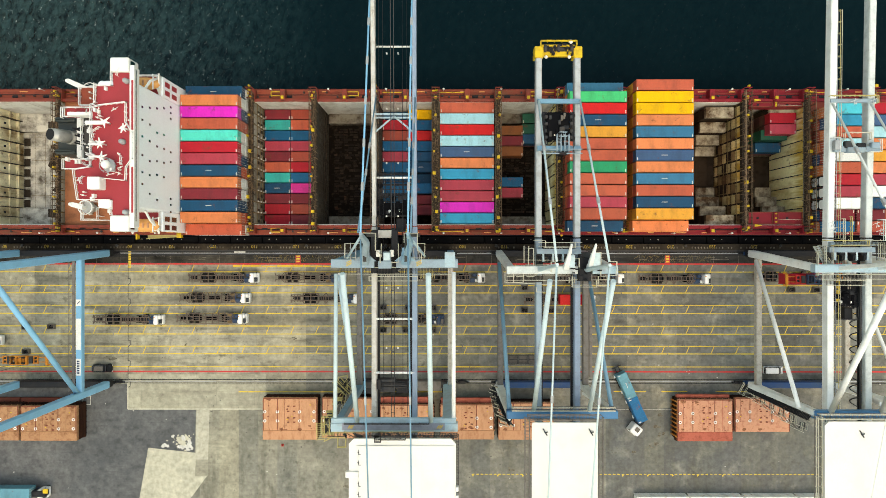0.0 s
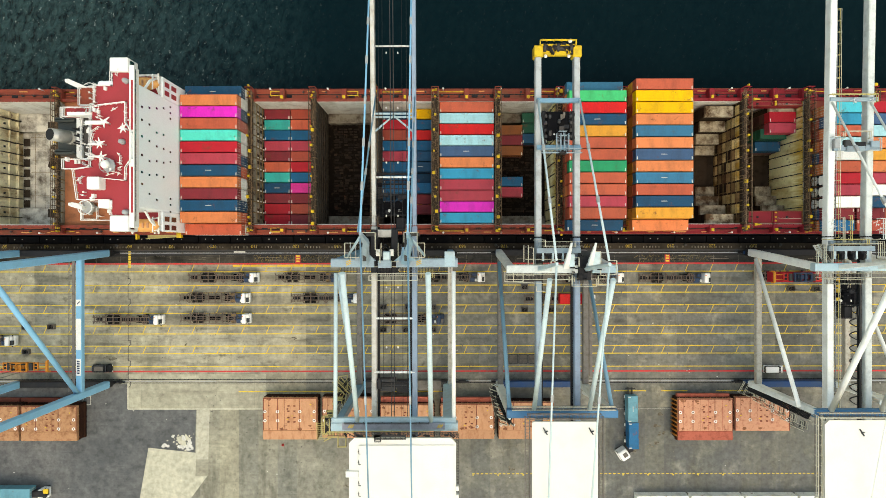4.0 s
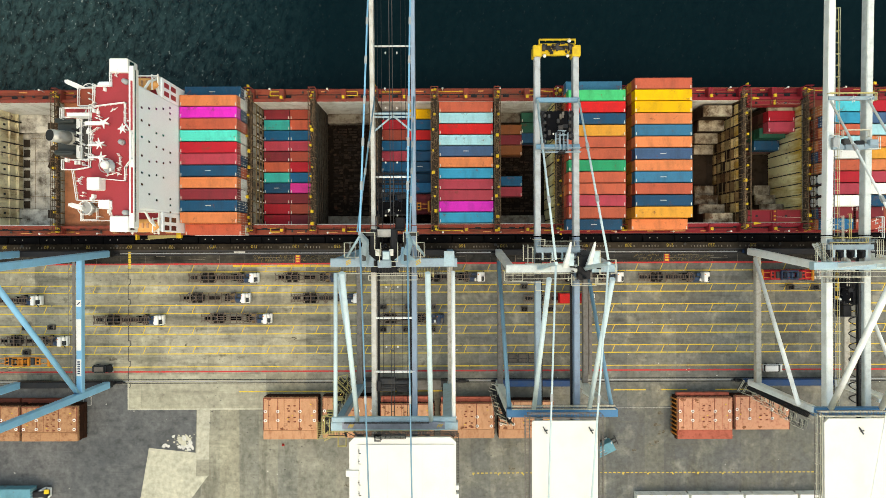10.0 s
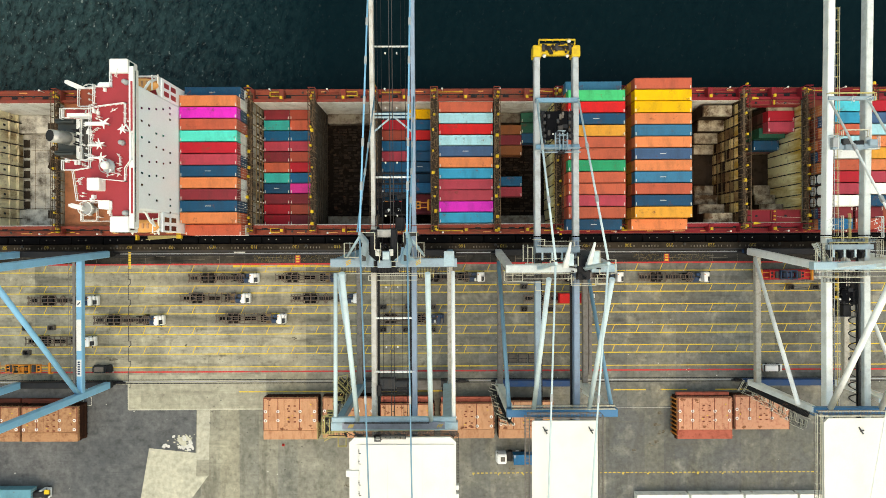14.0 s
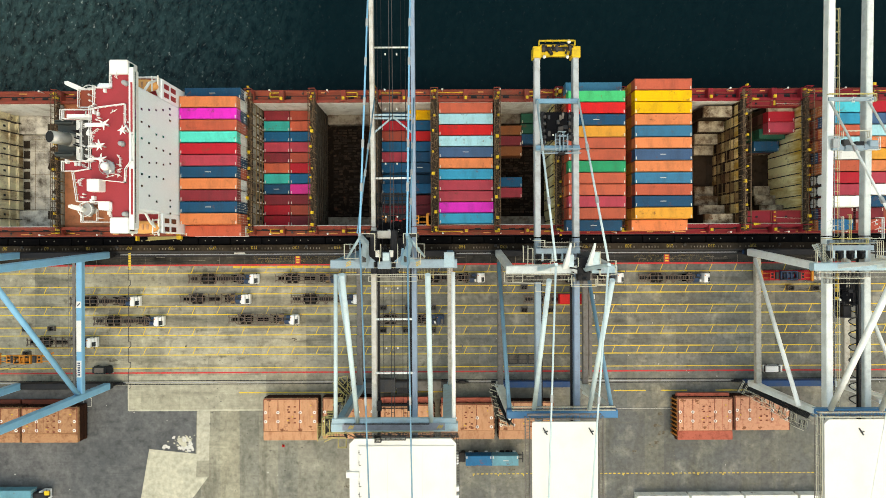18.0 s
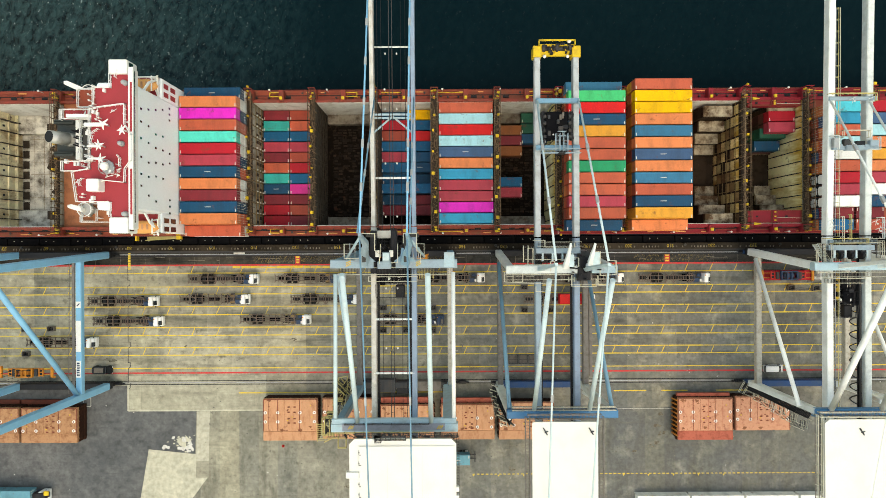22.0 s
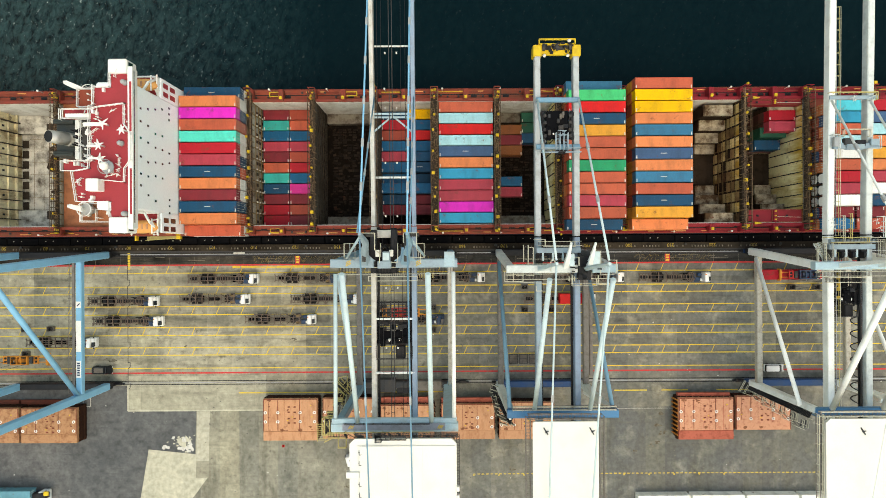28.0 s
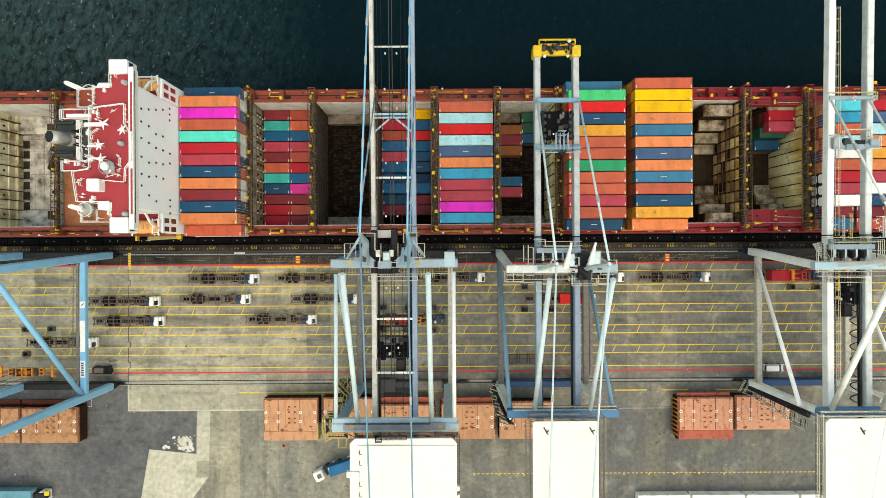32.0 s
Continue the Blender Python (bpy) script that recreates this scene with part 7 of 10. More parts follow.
for p, q in (((-15.36, -3.79, 57), (-15.26, -30.58, 40.2)), ((-2.33, -3.85, 57), (-2.24, -30.63, 40.2))):
    bm = B()
    tube(bm, p, q, 0.43, n=14)
    part("back_leg", bm, tube_pale, c1, "thick white tubular back leg")
for p, q, m in (((-19.08, -4.43, 40), (-19.2, -30.71, 40), tube_pale), ((1.79, -4.12, 40), (1.77, -30.81, 40), crane_white)):
    bm = B()
    tube(bm, p, q, 0.36, n=10)
    part("side_tie", bm, m, c1, "tubular side tie")
bm = B()
tube(bm, (-19, -4.91, 38), (-19.96, -32.16, 9), 0.32, n=10)
part("leg_brace", bm, crane_pale, c1, "diagonal leg brace")
machine_house(c1, -15.6, 1.9, -52, -31.75, 45.9, 47.0, 0.7, dark_steel, C1X, 36.4, narrow=True)
bm = B()
prism(bm, [(-14.05, -32.75), (-14.05, -52), (1.7, -52), (1.7, -32.75)], 47.18, 47.42)
part("roof_deck", bm, house_white, c1, "raised white roof deck of the machinery house")
bm = B()
bar(bm, (-14.5, -32.72, 47.26), (1.75, -32.8, 47.26), 0.05, 0.06)
for x in (-9.4, -3.6):
    bar(bm, (x, -32.8, 47.43), (x, -52, 47.43), 0.035, 0.02)
part("roof_seam", bm, hold_white, c1, "thin grey seams on the roof")
bm = B()
soft_box(bm, -16.3, -14.1, -38.05, -37.0, 46.6, 47.5, 0.08)
part("roof_hatch_box", bm, house_white, c1, "white hatch box at the roof edge")
for k in range(9):
    bm = B()
    y = -33.4 - 1.75 * k
    if -38.6 < y < -36.4:
        continue
    bar(bm, (-14.12, y, 47.45), (-14.12, y - 0.75, 47.45), 0.08, 0.08)
    bar(bm, (-14.12, y - 0.75, 47.45), (-13.75, y - 0.75, 47.45), 0.08, 0.08)
    bar(bm, (-14.3, y - 0.35, 47.45), (-14.0, y - 0.35, 47.45), 0.06, 0.08)
    part("roof_bracket", bm, dark_steel, c1, "small dark roof bracket")
for x0, x1, ys in ((-11.4, -6.3, (-31.5, -31.0)), (-11.4, -10.4, (-31.9, -31.0))):
    bm = B()
    handrail(bm, [(x0, ys[0], 47.2), (x1, ys[0], 47.2), (x1, ys[1], 47.2), (x0, ys[1], 47.2), (x0, ys[0], 47.2)], gap=0.8, r=0.05)
    part("roof_landing", bm, dark_steel, c1, "dark railed landing at the roof edge")
for k in range(2):
    bm = B()
    soft_box(bm, 1.95, 2.5, -40.4 - 1.4 * k, -39.6 - 1.4 * k, 46.2, 47.3, 0.08)
    part("roof_lamp", bm, lamp_white, c1, "white lamp box at the roof edge")
for hx, hy in ((18.18, -32.81), (26.38, -32.81), (74.89, -33.11)):
    bm = B()
    beam(bm, (hx - 0.35, hy + 0.6, 38.75), (hx + 0.35, hy - 0.6, 38.9), 0.2, 0.2)
    beam(bm, (hx - 0.1, hy - 0.15, 38.75), (hx + 0.5, hy + 0.05, 38.9), 0.14, 0.2)
    tagged(part("stay_anchor", bm, dark_steel), "dark stay anchor bracket on the machinery house roof", "anchor bracket")
walkway(c1, [(-18.6, -3.9, ZT - 0.6), (1.4, -3.9, ZT - 0.6)], 1.2)
bm = B()
box(bm, -17.9, 0.2, -31.98, -30.78, ZT + 0.86, ZT + 0.92)
part("beam_deck", bm, lavender_grey, c1, "grey deck plate along the landside beam")
for x in (-16.4, -0.7):
    bm = B()
    for k in range(3):
        bar(bm, (x - 0.45 + 0.3 * k, -31.7, ZT + 0.93), (x - 0.05 + 0.3 * k, -31.1, ZT + 0.93), 0.14, 0.02)
    part("maker_badge", bm, yellow_paint, c1, "yellow striped badge")
bm = B()
beam(bm, (-19.8, -30.36, ZT + 0.3), (2.2, -30.36, ZT + 0.3), 0.84, 1.0)
part("front_chord", bm, crane_pale, c1, "pale blue chord in front of the landside beam")
bm = B()
beam(bm, (0.95, LAND_RAIL + 0.2, 6.0), (0.85, LAND_RAIL + 0.6, ZT), 1.9, 1.0, 2.0, 1.0)
part("leg_plate", bm, crane_pale, c1, "broad pale blue face of the landside leg")
for y, m in ((-30.7, dark_steel), (-32.15, rail_yellow)):
    bm = B()
    handrail(bm, [(-17.4, y, ZT + 0.9), (-2.6, y, ZT + 0.9)], gap=1.6, r=0.045)
    part("handrail", bm, m, c1, "railing along the landside deck plate")
bm = B()
rr = random.Random(5)
for k in range(26):
    x = rr.uniform(-18, 1.5)
    bar(bm, (x, -32.6 - rr.uniform(0, 1.0), ZT - 1.0), (x + rr.uniform(0.2, 1.8), -32.8 - rr.uniform(0, 1.0), ZT + rr.uniform(-0.8, 0.4)), rr.uniform(0.08, 0.3))
part("service_clutter", bm, black_steel, c1, "black pipes and boxes on the landside walkway")["kind"] = "stuff"
bm = B()
soft_box(bm, -11.55, -9.16, -3.48, -2.19, ZT - 0.6, ZT + 1.2, 0.1)
soft_box(bm, -10.56, -9.27, -2.17, -0.49, ZT + 0.6, ZT + 2.6, 0.1)
part("sheave_house", bm, crane_grey_blue, c1, "grey sheave housing at the boom hinge")
bm = B()
for x0, x1 in ((-12.95, -11.84), (-9.31, -8.2)):
    soft_box(bm, x0, x1, -4.35, 3.34, ZT - 2.0, ZT - 0.3, 0.1)
soft_box(bm, -11.94, -9.21, -4.55, -2.02, ZT - 1.9, ZT - 0.7, 0.1)
part("hinge_gear", bm, black_steel, c1, "black boom hinge gear")
for k in range(5):
    z = 6 + 6.4 * k
    f = k * 0.06
    stair(c1, (-20.6 - (k % 2) * 0.1, -31.8 + (0.6 if k % 2 else -2.4), z), (-20.6, -31.8 + (-2.4 if k % 2 else 0.6), z + 6.2), 0.8)
walkway(c1, [(-20.6, -30.0, 7.0), (-20.6, -35.4, 7.0)], 1.0)
walkway(c1, [(-20.8, -30.4, 38.6), (-20.8, -33.2, 38.6), (-17.5, -33.2, 38.6)], 0.9, deck=black_steel, rail_mat=rail_yellow)
# yellow stair tower and service gear at the landside legs
for k in range(3):
    z = 6.5 + 3.6 * k
    a, b = ((-23.26, -32.78, 9), (-20.45, -28.73, 9)) if k % 2 else ((-20.72, -32.54, 9), (-22.99, -28.98, 9))
    stair(c1, (a[0], a[1] + 0.5 * k, z), (b[0], b[1] + 0.5 * k, z + 3.4), 0.8, black_steel, rail_yellow)
for pts in ([(-23.02, -28.14, 12), (-21.03, -27.65, 12), (-21.04, -30.88, 12), (-23.03, -31.37, 12), (-23.02, -28.14, 12)], [(-20.33, -33.33, 10), (-23.36, -33.32, 10), (-23.37, -34.83, 10)],
            [(-24.71, -34.2, 22), (-22.86, -34.2, 22), (-22.87, -37.4, 22), (-24.73, -37.4, 22), (-24.71, -34.2, 22)], [(-23.17, -34.3, 28), (-21.4, -34.31, 28), (-21.41, -36.53, 28), (-23.18, -37.4, 28)],
            [(-21.42, -33.4, 33), (-19.72, -33.41, 33), (-19.73, -37.02, 33), (-18.25, -37.03, 33), (-18.24, -34.9, 33)]):
    bm = B()
    handrail(bm, pts, gap=1.0, r=0.06)
    part("handrail", bm, rail_yellow, c1, "yellow landing railing")
for k in range(4):
    z = 12 + 6.0 * k
    stair(c1, (-21.4, -31.2 - 3.2 * (k % 2), z), (-21.4, -34.4 + 3.2 * (k % 2), z + 5.6), 0.8, black_steel, rail_yellow)
# railed landings of the stair tower, storey by storey
rng = random.Random(31)
for k in range(10):
    z = 9 + 2.3 * k
    a, b = -23.9 + rng.uniform(-0.5, 0.9), -32.6 - 0.14 * k + rng.uniform(-0.8, 0.8)
    w, d = rng.uniform(1.6, 3.0), rng.uniform(0.9, 2.2)
    bm = B()
    handrail(bm, [(a, b, z), (a + w, b, z), (a + w, b - d, z), (a, b - d, z)][:3 + k % 2], gap=0.9, r=0.055)
    part("handrail", bm, rail_yellow, c1, "yellow landing railing")
    if k % 2:
        bm = B()
        soft_box(bm, a, a + w, b - d, b, z - 0.06, z, 0.02)
        part("landing", bm, black_steel, c1, "dark grating landing of the stair tower")
for k in range(9):
    y = -33.6 - 0.38 * k
    bm = B()
    bar(bm, (-24.4, y, 30.2), (-22.9, y, 30.2 + 0.2 * (k % 2)), 0.09)
    part("rung", bm, rail_yellow, c1, "yellow rung on the stair tower")
for x in (-24.4, -22.9):
    bm = B()
    bar(bm, (x, -33.4, 30.3), (x + 0.1, -36.9, 30.3), 0.1)
    part("stile", bm, rail_yellow, c1, "yellow stile on the stair tower")
for x0, x1, y0, y1, h, m in ((-19.18, -15.77, -33.61, -30.33, 1.7, black_steel),
                             (-15.24, -11.17, -33.22, -30.2, 2.0, dark_steel),
                             (-10.91, -7.37, -33.48, -30.59, 1.8, black_steel),
                             (-6.18, -0.54, -32.82, -30.59, 2.1, box_grey),
                             (-0.28, 1.3, -33.48, -31.12, 1.5, black_steel)):
    bm = B()
    soft_box(bm, x0, x1, y0, y1, 2.1, 2.3 + h, 0.12)
    part("drive_cabinet", bm, m, c1, "dark drive cabinet on the landside sill")
for x in (-16.66, -4.3):
    bm = B()
    for k in range(3):
        bar(bm, (x - 0.5, -2.75 - 0.3 + 0.3 * k, ZT + 0.87), (x + 0.4, -2.6 + 0.3 * k, ZT + 0.87), 0.14, 0.03)
    part("maker_badge", bm, yellow_paint, c1, "yellow striped badge")

# -- the crane with a short boom and yellow tip --
ZT2 = 31.0
C2X = (18.45, 25.95)
c2 = crane_base("pale blue gantry crane with a yellow boom tip over the ship", 12.9, 32.2, 7.3, ZT2, -4.0, crane_pale, leg_pale, walkway_grey, deep_blue, land=mid_blue,
                gap=(25.48, 28.29, leg_pale))
girders(c2, C2X, 1.15, 2.0, 29.2, 37.43, 29.2, 2.0, -48, crane_grey_blue, girder_blue, boom_mat=boom_grey)
bm = B()
for x in C2X:
    soft_box(bm, x - 0.85, x + 0.85, 37, 39.19, 26.9, 29.5, 0.12)
beam(bm, (C2X[0], 38.02, 28.4), (C2X[1], 38.02, 28.4), 1.2, 1.0)
tip = part("boom_tip", bm, yellow_paint, c2, "bright yellow boom tip frame")
bm = B()
beam(bm, (C2X[0] + 0.5, 39.29, 29.3), (C2X[1] - 0.5, 39.29, 29.3), 0.35, 0.4)
for k in range(5):
    x = C2X[0] + 1.1 + 1.35 * k
    bar(bm, (x, 39.29, 29.3), (x + (0.5 if k % 2 else -0.4), 37.97, 29.2), 0.18)
part("tip_lattice", bm, yellow_paint, tip, "yellow lattice over the rope sheaves")
bm = B()
rr = random.Random(23)
for k in range(16):
    x, y = rr.uniform(C2X[0] + 0.9, C2X[1] - 0.9), rr.uniform(37.54, 39.51)
    box(bm, x - rr.uniform(0.1, 0.4), x + rr.uniform(0.1, 0.4), y - 0.2, y + 0.2, 28.9, 29.5 + rr.uniform(0, 0.5))
part("tip_gear", bm, black_steel, tip, "black rope gear at the boom tip")["kind"] = "stuff"
bm = B()
tube(bm, (C2X[0] + 1.6, 38.75, 28.9), (C2X[1] - 1.6, 38.75, 28.9), 0.45, n=10)
for x in (C2X[0] + 1.2, 22.2, C2X[1] - 1.2):
    tube(bm, (x - 0.3, 38.86, 29.0), (x + 0.3, 38.86, 29.0), 0.75, n=16)
part("rope_sheaves", bm, dark_steel, tip, "dark rope sheaves")
bm = B()
handrail(bm, [(C2X[0] + 0.2, 39.1, 29.4), (C2X[0] + 0.2, 39.97, 29.4), (C2X[1] - 0.4, 39.97, 29.4), (C2X[1] - 0.4, 39.1, 29.4)], gap=1.3, r=0.07)
part("tip_rail", bm, yellow_paint, tip, "yellow tip railing")
bm = B()
for x in (C2X[0] + 1.4, C2X[1] - 1.6):
    ball(bm, (x, 37.22, 29.0), 0.35)
ball(bm, (C2X[1] - 1.5, 39.86, 30.0), 0.4)
part("tip_lamp", bm, lamp_white, tip, "white tip floodlights")
for y, m in ((28.44, crane_blue), (19.4, crane_blue)):
    bm = B()
    beam(bm, (C2X[0] - 0.4, y, 29.7), (C2X[1] + 0.5, y, 29.7), 0.9, 0.9)
    part("tie_beam", bm, m, c2, "blue boom cross beam")
walkway(c2, [(C2X[0] + 0.3, 18.63, 30.3), (C2X[0] + 3.6, 18.63, 30.3), (C2X[0] + 3.6, 21.89, 30.3), (C2X[1] - 2.4, 21.89, 30.3), (C2X[1] - 2.4, 18.63, 30.3), (C2X[1] + 0.5, 18.63, 30.3)], 0.8, deck=crane_grey_blue, rail_mat=crane_grey_blue)
for k, x in enumerate(C2X):
    ax = (18.3, 26.2)[k]
    A2 = (49.5, 52.0)[k]
    bm = B()
    beam(bm, (ax + 1.0 * k, -4.0, ZT2), (ax, -2.6, A2 + 1), 0.8, 0.8, 0.45, 0.5)
    part("mast", bm, tube_pale, c2, "tapered mast above the portal")
    stay(c2, (ax, -2.0, A2 + 0.5), (x - 0.2 + 0.5 * k, 28.43, 30.2), 0.2, tube_pale, 2)
    stay(c2, (ax, -3.0, A2 + 0.5), (x, -48, 40.0), 0.17, tube_pale, 1)
for p, q in (((17.38, -5.17, 49), (17.18, -30.62, 31.6)), ((26.98, -5.07, 52), (27.71, -30.67, 31.6))):
    bm = B()
    tube(bm, p, q, 0.44, n=14)
    part("back_leg", bm, tube_pale, c2, "thick pale tubular back leg")
for x in (12.6, 32.3):
    bm = B()
    tube(bm, (x, -3.2, 8.0), (x, -30.8, ZT2 - 0.6), 0.42, n=10)
    part("leg_brace", bm, crane_blue, c2, "diagonal tubular leg brace")
machine_house(c2, 16.0, 27.5, -52, -31.3, 37.7, 38.5, 0.15, walkway_grey, C2X)
walkway(c2, [(12.0, -5.5, ZT2 - 0.8), (24.5, -5.5, ZT2 - 0.8), (24.5, -6.4, ZT2 - 0.8), (32.5, -6.4, ZT2 - 0.8)], 1.0, deck=walkway_grey)
for xa in (12.2, 14.0, 16.0):
    walkway(c2, [(xa, -4.9, ZT2 - 1.0), (xa + 1.3, -4.9, ZT2 - 1.0)], 0.8)
walkway(c2, [(13.0, -30.4, ZT2 + 0.2), (32.6, -30.4, ZT2 + 0.2)], 0.6, deck=walkway_grey)
walkway(c2, [(15.8, 0.5, 30.2), (15.8, -2.6, 30.2), (24.4, -2.6, 30.2)], 0.9)
walkway(c2, [(18.2, 0.8, 30.2), (26.4, 0.8, 30.2)], 0.8)
bm = B()
soft_box(bm, 23.59, 24.66, -3.51, -1.17, ZT2 + 0.9, ZT2 + 2.2, 0.1)
part("control_cabin", bm, tube_pale, c2, "pale equipment cabinet on the portal")
bm = B()
soft_box(bm, 28.06, 29.55, -3.51, -0.74, ZT2 + 0.9, ZT2 + 1.9, 0.1)
part("control_cabin", bm, tube_pale, c2, "pale equipment cabinet on the portal")
bm = B()
for k in range(22):
    x = random.Random(k).uniform(23.5, 29.5)
    y = random.Random(k + 50).uniform(-6.2, -1.0)
    bar(bm, (x, y, ZT2 + 0.8), (x + random.Random(k + 9).uniform(-.6, .6), y, ZT2 + random.Random(k + 5).uniform(1.2, 2.6)), 0.25)
soft_box(bm, 25.7, 28.08, -6.16, -1.62, ZT2 - 1.2, ZT2 + 0.5, 0.1)
part("hinge_gear", bm, black_steel, c2, "black hinge machinery")

for x in (23.2, 27.6):
    bm = B()
    beam(bm, (x, -3.6, ZT2 + 1), (x, 0.8, ZT2 + 6.5), 1.1, 0.9, 0.35, 0.35)
    part("hinge_horn", bm, crane_white, c2, "pale pointed boom latch horn")
# railed service platforms round the boom hinge
for pts in ([(17.19, 1.54, 31), (19.35, 1.53, 31), (19.34, 0.24, 31)], [(19.13, 0.24, 31), (24.96, 0.21, 31), (24.97, 0.97, 31)], [(16.21, -3.23, 30), (16.23, 0.04, 30), (17.21, 0.03, 30), (17.19, -3.24, 30)],
            [(11.74, -4.52, 30), (11.73, -6.37, 30), (20.23, -6.84, 30)], [(13.38, -4.53, 30), (13.37, -6.38, 30), (15.22, -6.39, 30), (15.23, -4.64, 30)], [(20.24, -4.27, 32), (20.25, -2.45, 32), (21, -2.45, 32), (21, -3.42, 32)]):
    bm = B()
    handrail(bm, pts, gap=1.0, r=0.045)
    part("handrail", bm, cream_rail, c2, "cream hinge platform railing")
for pts in ([(24.4, -4.33, 31), (24.39, -7.24, 31), (29.04, -7.26, 31), (29.04, -5.86, 31)], [(28.41, -0.66, 32), (29.58, -0.67, 32), (29.56, -5.17, 32), (32.57, -4.97, 32), (32.58, -2.4, 32), (31.51, -2.39, 32)],
            [(24, -1.82, 32), (25.51, -1.83, 32), (25.5, -3.44, 32)], [(17.72, -7.38, 30), (17.72, -8.25, 30), (19.35, -8.26, 30)], [(29.6, -5.25, 30), (29.59, -7.11, 30), (31.34, -7.11, 30), (31.34, -5.48, 30)]):
    bm = B()
    handrail(bm, pts, gap=1.0, r=0.045)
    part("handrail", bm, cream_rail, c2, "cream hinge platform railing")
bm = B()
for k in range(6):
    y = -1.28 - 0.38 * k
    bar(bm, (28.6, y, 32.4), (29.25, y, 32.4), 0.12)
part("hatch_grating", bm, rail_yellow, c2, "yellow grating steps at the hinge")
for x0, x1, y0, y1 in ((17.8, 19, -3.17, -1.2), (25.99, 28.39, -3.61, -0.55), (12.44, 19.22, -6.45, -5.24)):
    bm = B()
    box(bm, x0, x1, y0, y1, 29.45, 29.6)
    part("hinge_platform", bm, catwalk, c2, "dark grating platform at the hinge")
stair(c2, (11.41, -32.22, 4), (12.98, -32.93, 30.5), 2.0, black_steel)
bm = B()
bar(bm, (11.91, -31.28, 6), (12.6, -32.58, 31), 0.45, 0.4)
part("stair_beam", bm, crane_white, c2, "pale beam beside the stair")
for k in range(5):
    c = Vector((10.48, -32.31, 6)).lerp(Vector((11.08, -34.21, 26)), k / 4)
    walkway(c2, [c, c + Vector((1.6, -0.5, 0)), c + Vector((1.7, 0.6, 0))], 0.7, deck=black_steel)
walkway(c2, [(10.53, -30.91, 9), (12.56, -31.68, 9), (12.29, -32.28, 12), (12.67, -32.84, 16)], 1.0)
walkway(c2, [(10.95, -32.72, 10), (11.29, -35.11, 18), (13.24, -33.76, 29)], 1.0)
bm = B()
soft_box(bm, 33.0, 33.8, -29, -4.5, 6.6, 7.4, 0.1)
part("cable_tray", bm, walkway_grey, c2, "brown cable tray")
bm = B()
beam(bm, (31.9, -32.84, 7), (32.13, -31.1, 29), 0.7, 0.7)
part("stair_brace", bm, crane_white, c2, "pale slanting brace at the leg")

# -- the crane unloading the forward holds --
C3X = (75.0, 82.4)
c3 = crane_base("white gantry crane with festoon cables above the truck lanes", 71.4, 91.4, 7.3, ZT2, -3.7, crane_pale, crane_white, stained_beam, deep_blue, land=mid_blue)
girders(c3, C3X, 1.3, 2.0, 29.2, 62, 31, 2.0, -48, crane_white, leg_pale)
for y in (28.54, 0.98):
    bm = B()
    beam(bm, (C3X[0] - 0.6, y, 29.8), (C3X[1] + 1.2, y, 29.8), 0.75, 0.9)
    part("tie_beam", bm, crane_grey_blue, c3, "pale boom cross beam")
bm = B()
beam(bm, (C3X[0] - 0.2, 19.14, 30.4), (C3X[1] + 1.0, 19.14, 30.4), 1.1, 0.8)
tube(bm, (77.0, 19.14, 30.6), (80.4, 19.14, 30.6), 0.75, n=14)
part("boom_machine", bm, crane_grey_blue, c3, "grey boom machinery")
walkway(c3, [(C3X[0] + 1.0, 46, 29.4), (C3X[0] + 1.0, 2, 28.6)], 0.5, rail=False)
walkway(c3, [(C3X[0] + 1.0, 1, 28.6), (C3X[0] + 1.0, -46, 28.6)], 0.5, rail=False)
for x, m in ((C3X[0] + 0.78, crane_grey), (C3X[0] + 1.3, rail_yellow), (C3X[0] + 1.62, cream_rail)):
    bm = B()
    for ya, yb, za, zb in ((46, 2, 30.2, 29.5), (1, -46, 29.5, 29.5)):
        bar(bm, (x, ya, za), (x, yb, zb), 0.07)
        n = int((ya - yb) / 2.2)
        for k in range(n + 1):
            y = ya + (yb - ya) * k / n
            z = za + (zb - za) * k / n
            bar(bm, (x, y, z - 1.0), (x, y, z), 0.06)
            if m is rail_yellow:
                bar(bm, (x, y, z), (C3X[0] + 0.6, y, z - 1.0), 0.06)
    part("handrail", bm, m, c3, "thin painted rail along the girder")
for pts, m in (([(74.0, 29.3, 30.2), (82.9, 29.3, 30.2), (82.9, 27.9, 30.2)], rail_yellow), ([(76.4, 20.9, 30.4), (76.4, 22.2, 30.4), (81.4, 22.2, 30.4), (81.4, 20.9, 30.4)], cream_rail),
               ([(74.3, 21.2, 30.2), (75.6, 21.2, 30.2), (75.6, 18.6, 30.2)], leg_pale), ([(81.4, 18.6, 30.2), (83.5, 18.6, 30.2), (83.5, 21.0, 30.2)], leg_pale),
               ([(76.6, 5.8, 30), (76.6, 1.0, 30)], cream_rail), ([(78.0, 6.2, 30), (78.0, 1.4, 30)], rail_yellow), ([(83.4, 5.6, 30), (84.3, 5.6, 30), (84.3, 1.6, 30)], leg_pale),
               ([(72.4, 1.6, 31), (80.6, 1.6, 31), (80.6, 0.7, 31), (74.0, 0.7, 31)], rail_yellow), ([(71.2, -0.6, 30.6), (71.2, -5.0, 30.6)], cream_rail)):
    bm = B()
    handrail(bm, pts, gap=0.9, r=0.06)
    part("handrail", bm, m, c3, "painted service platform railing")
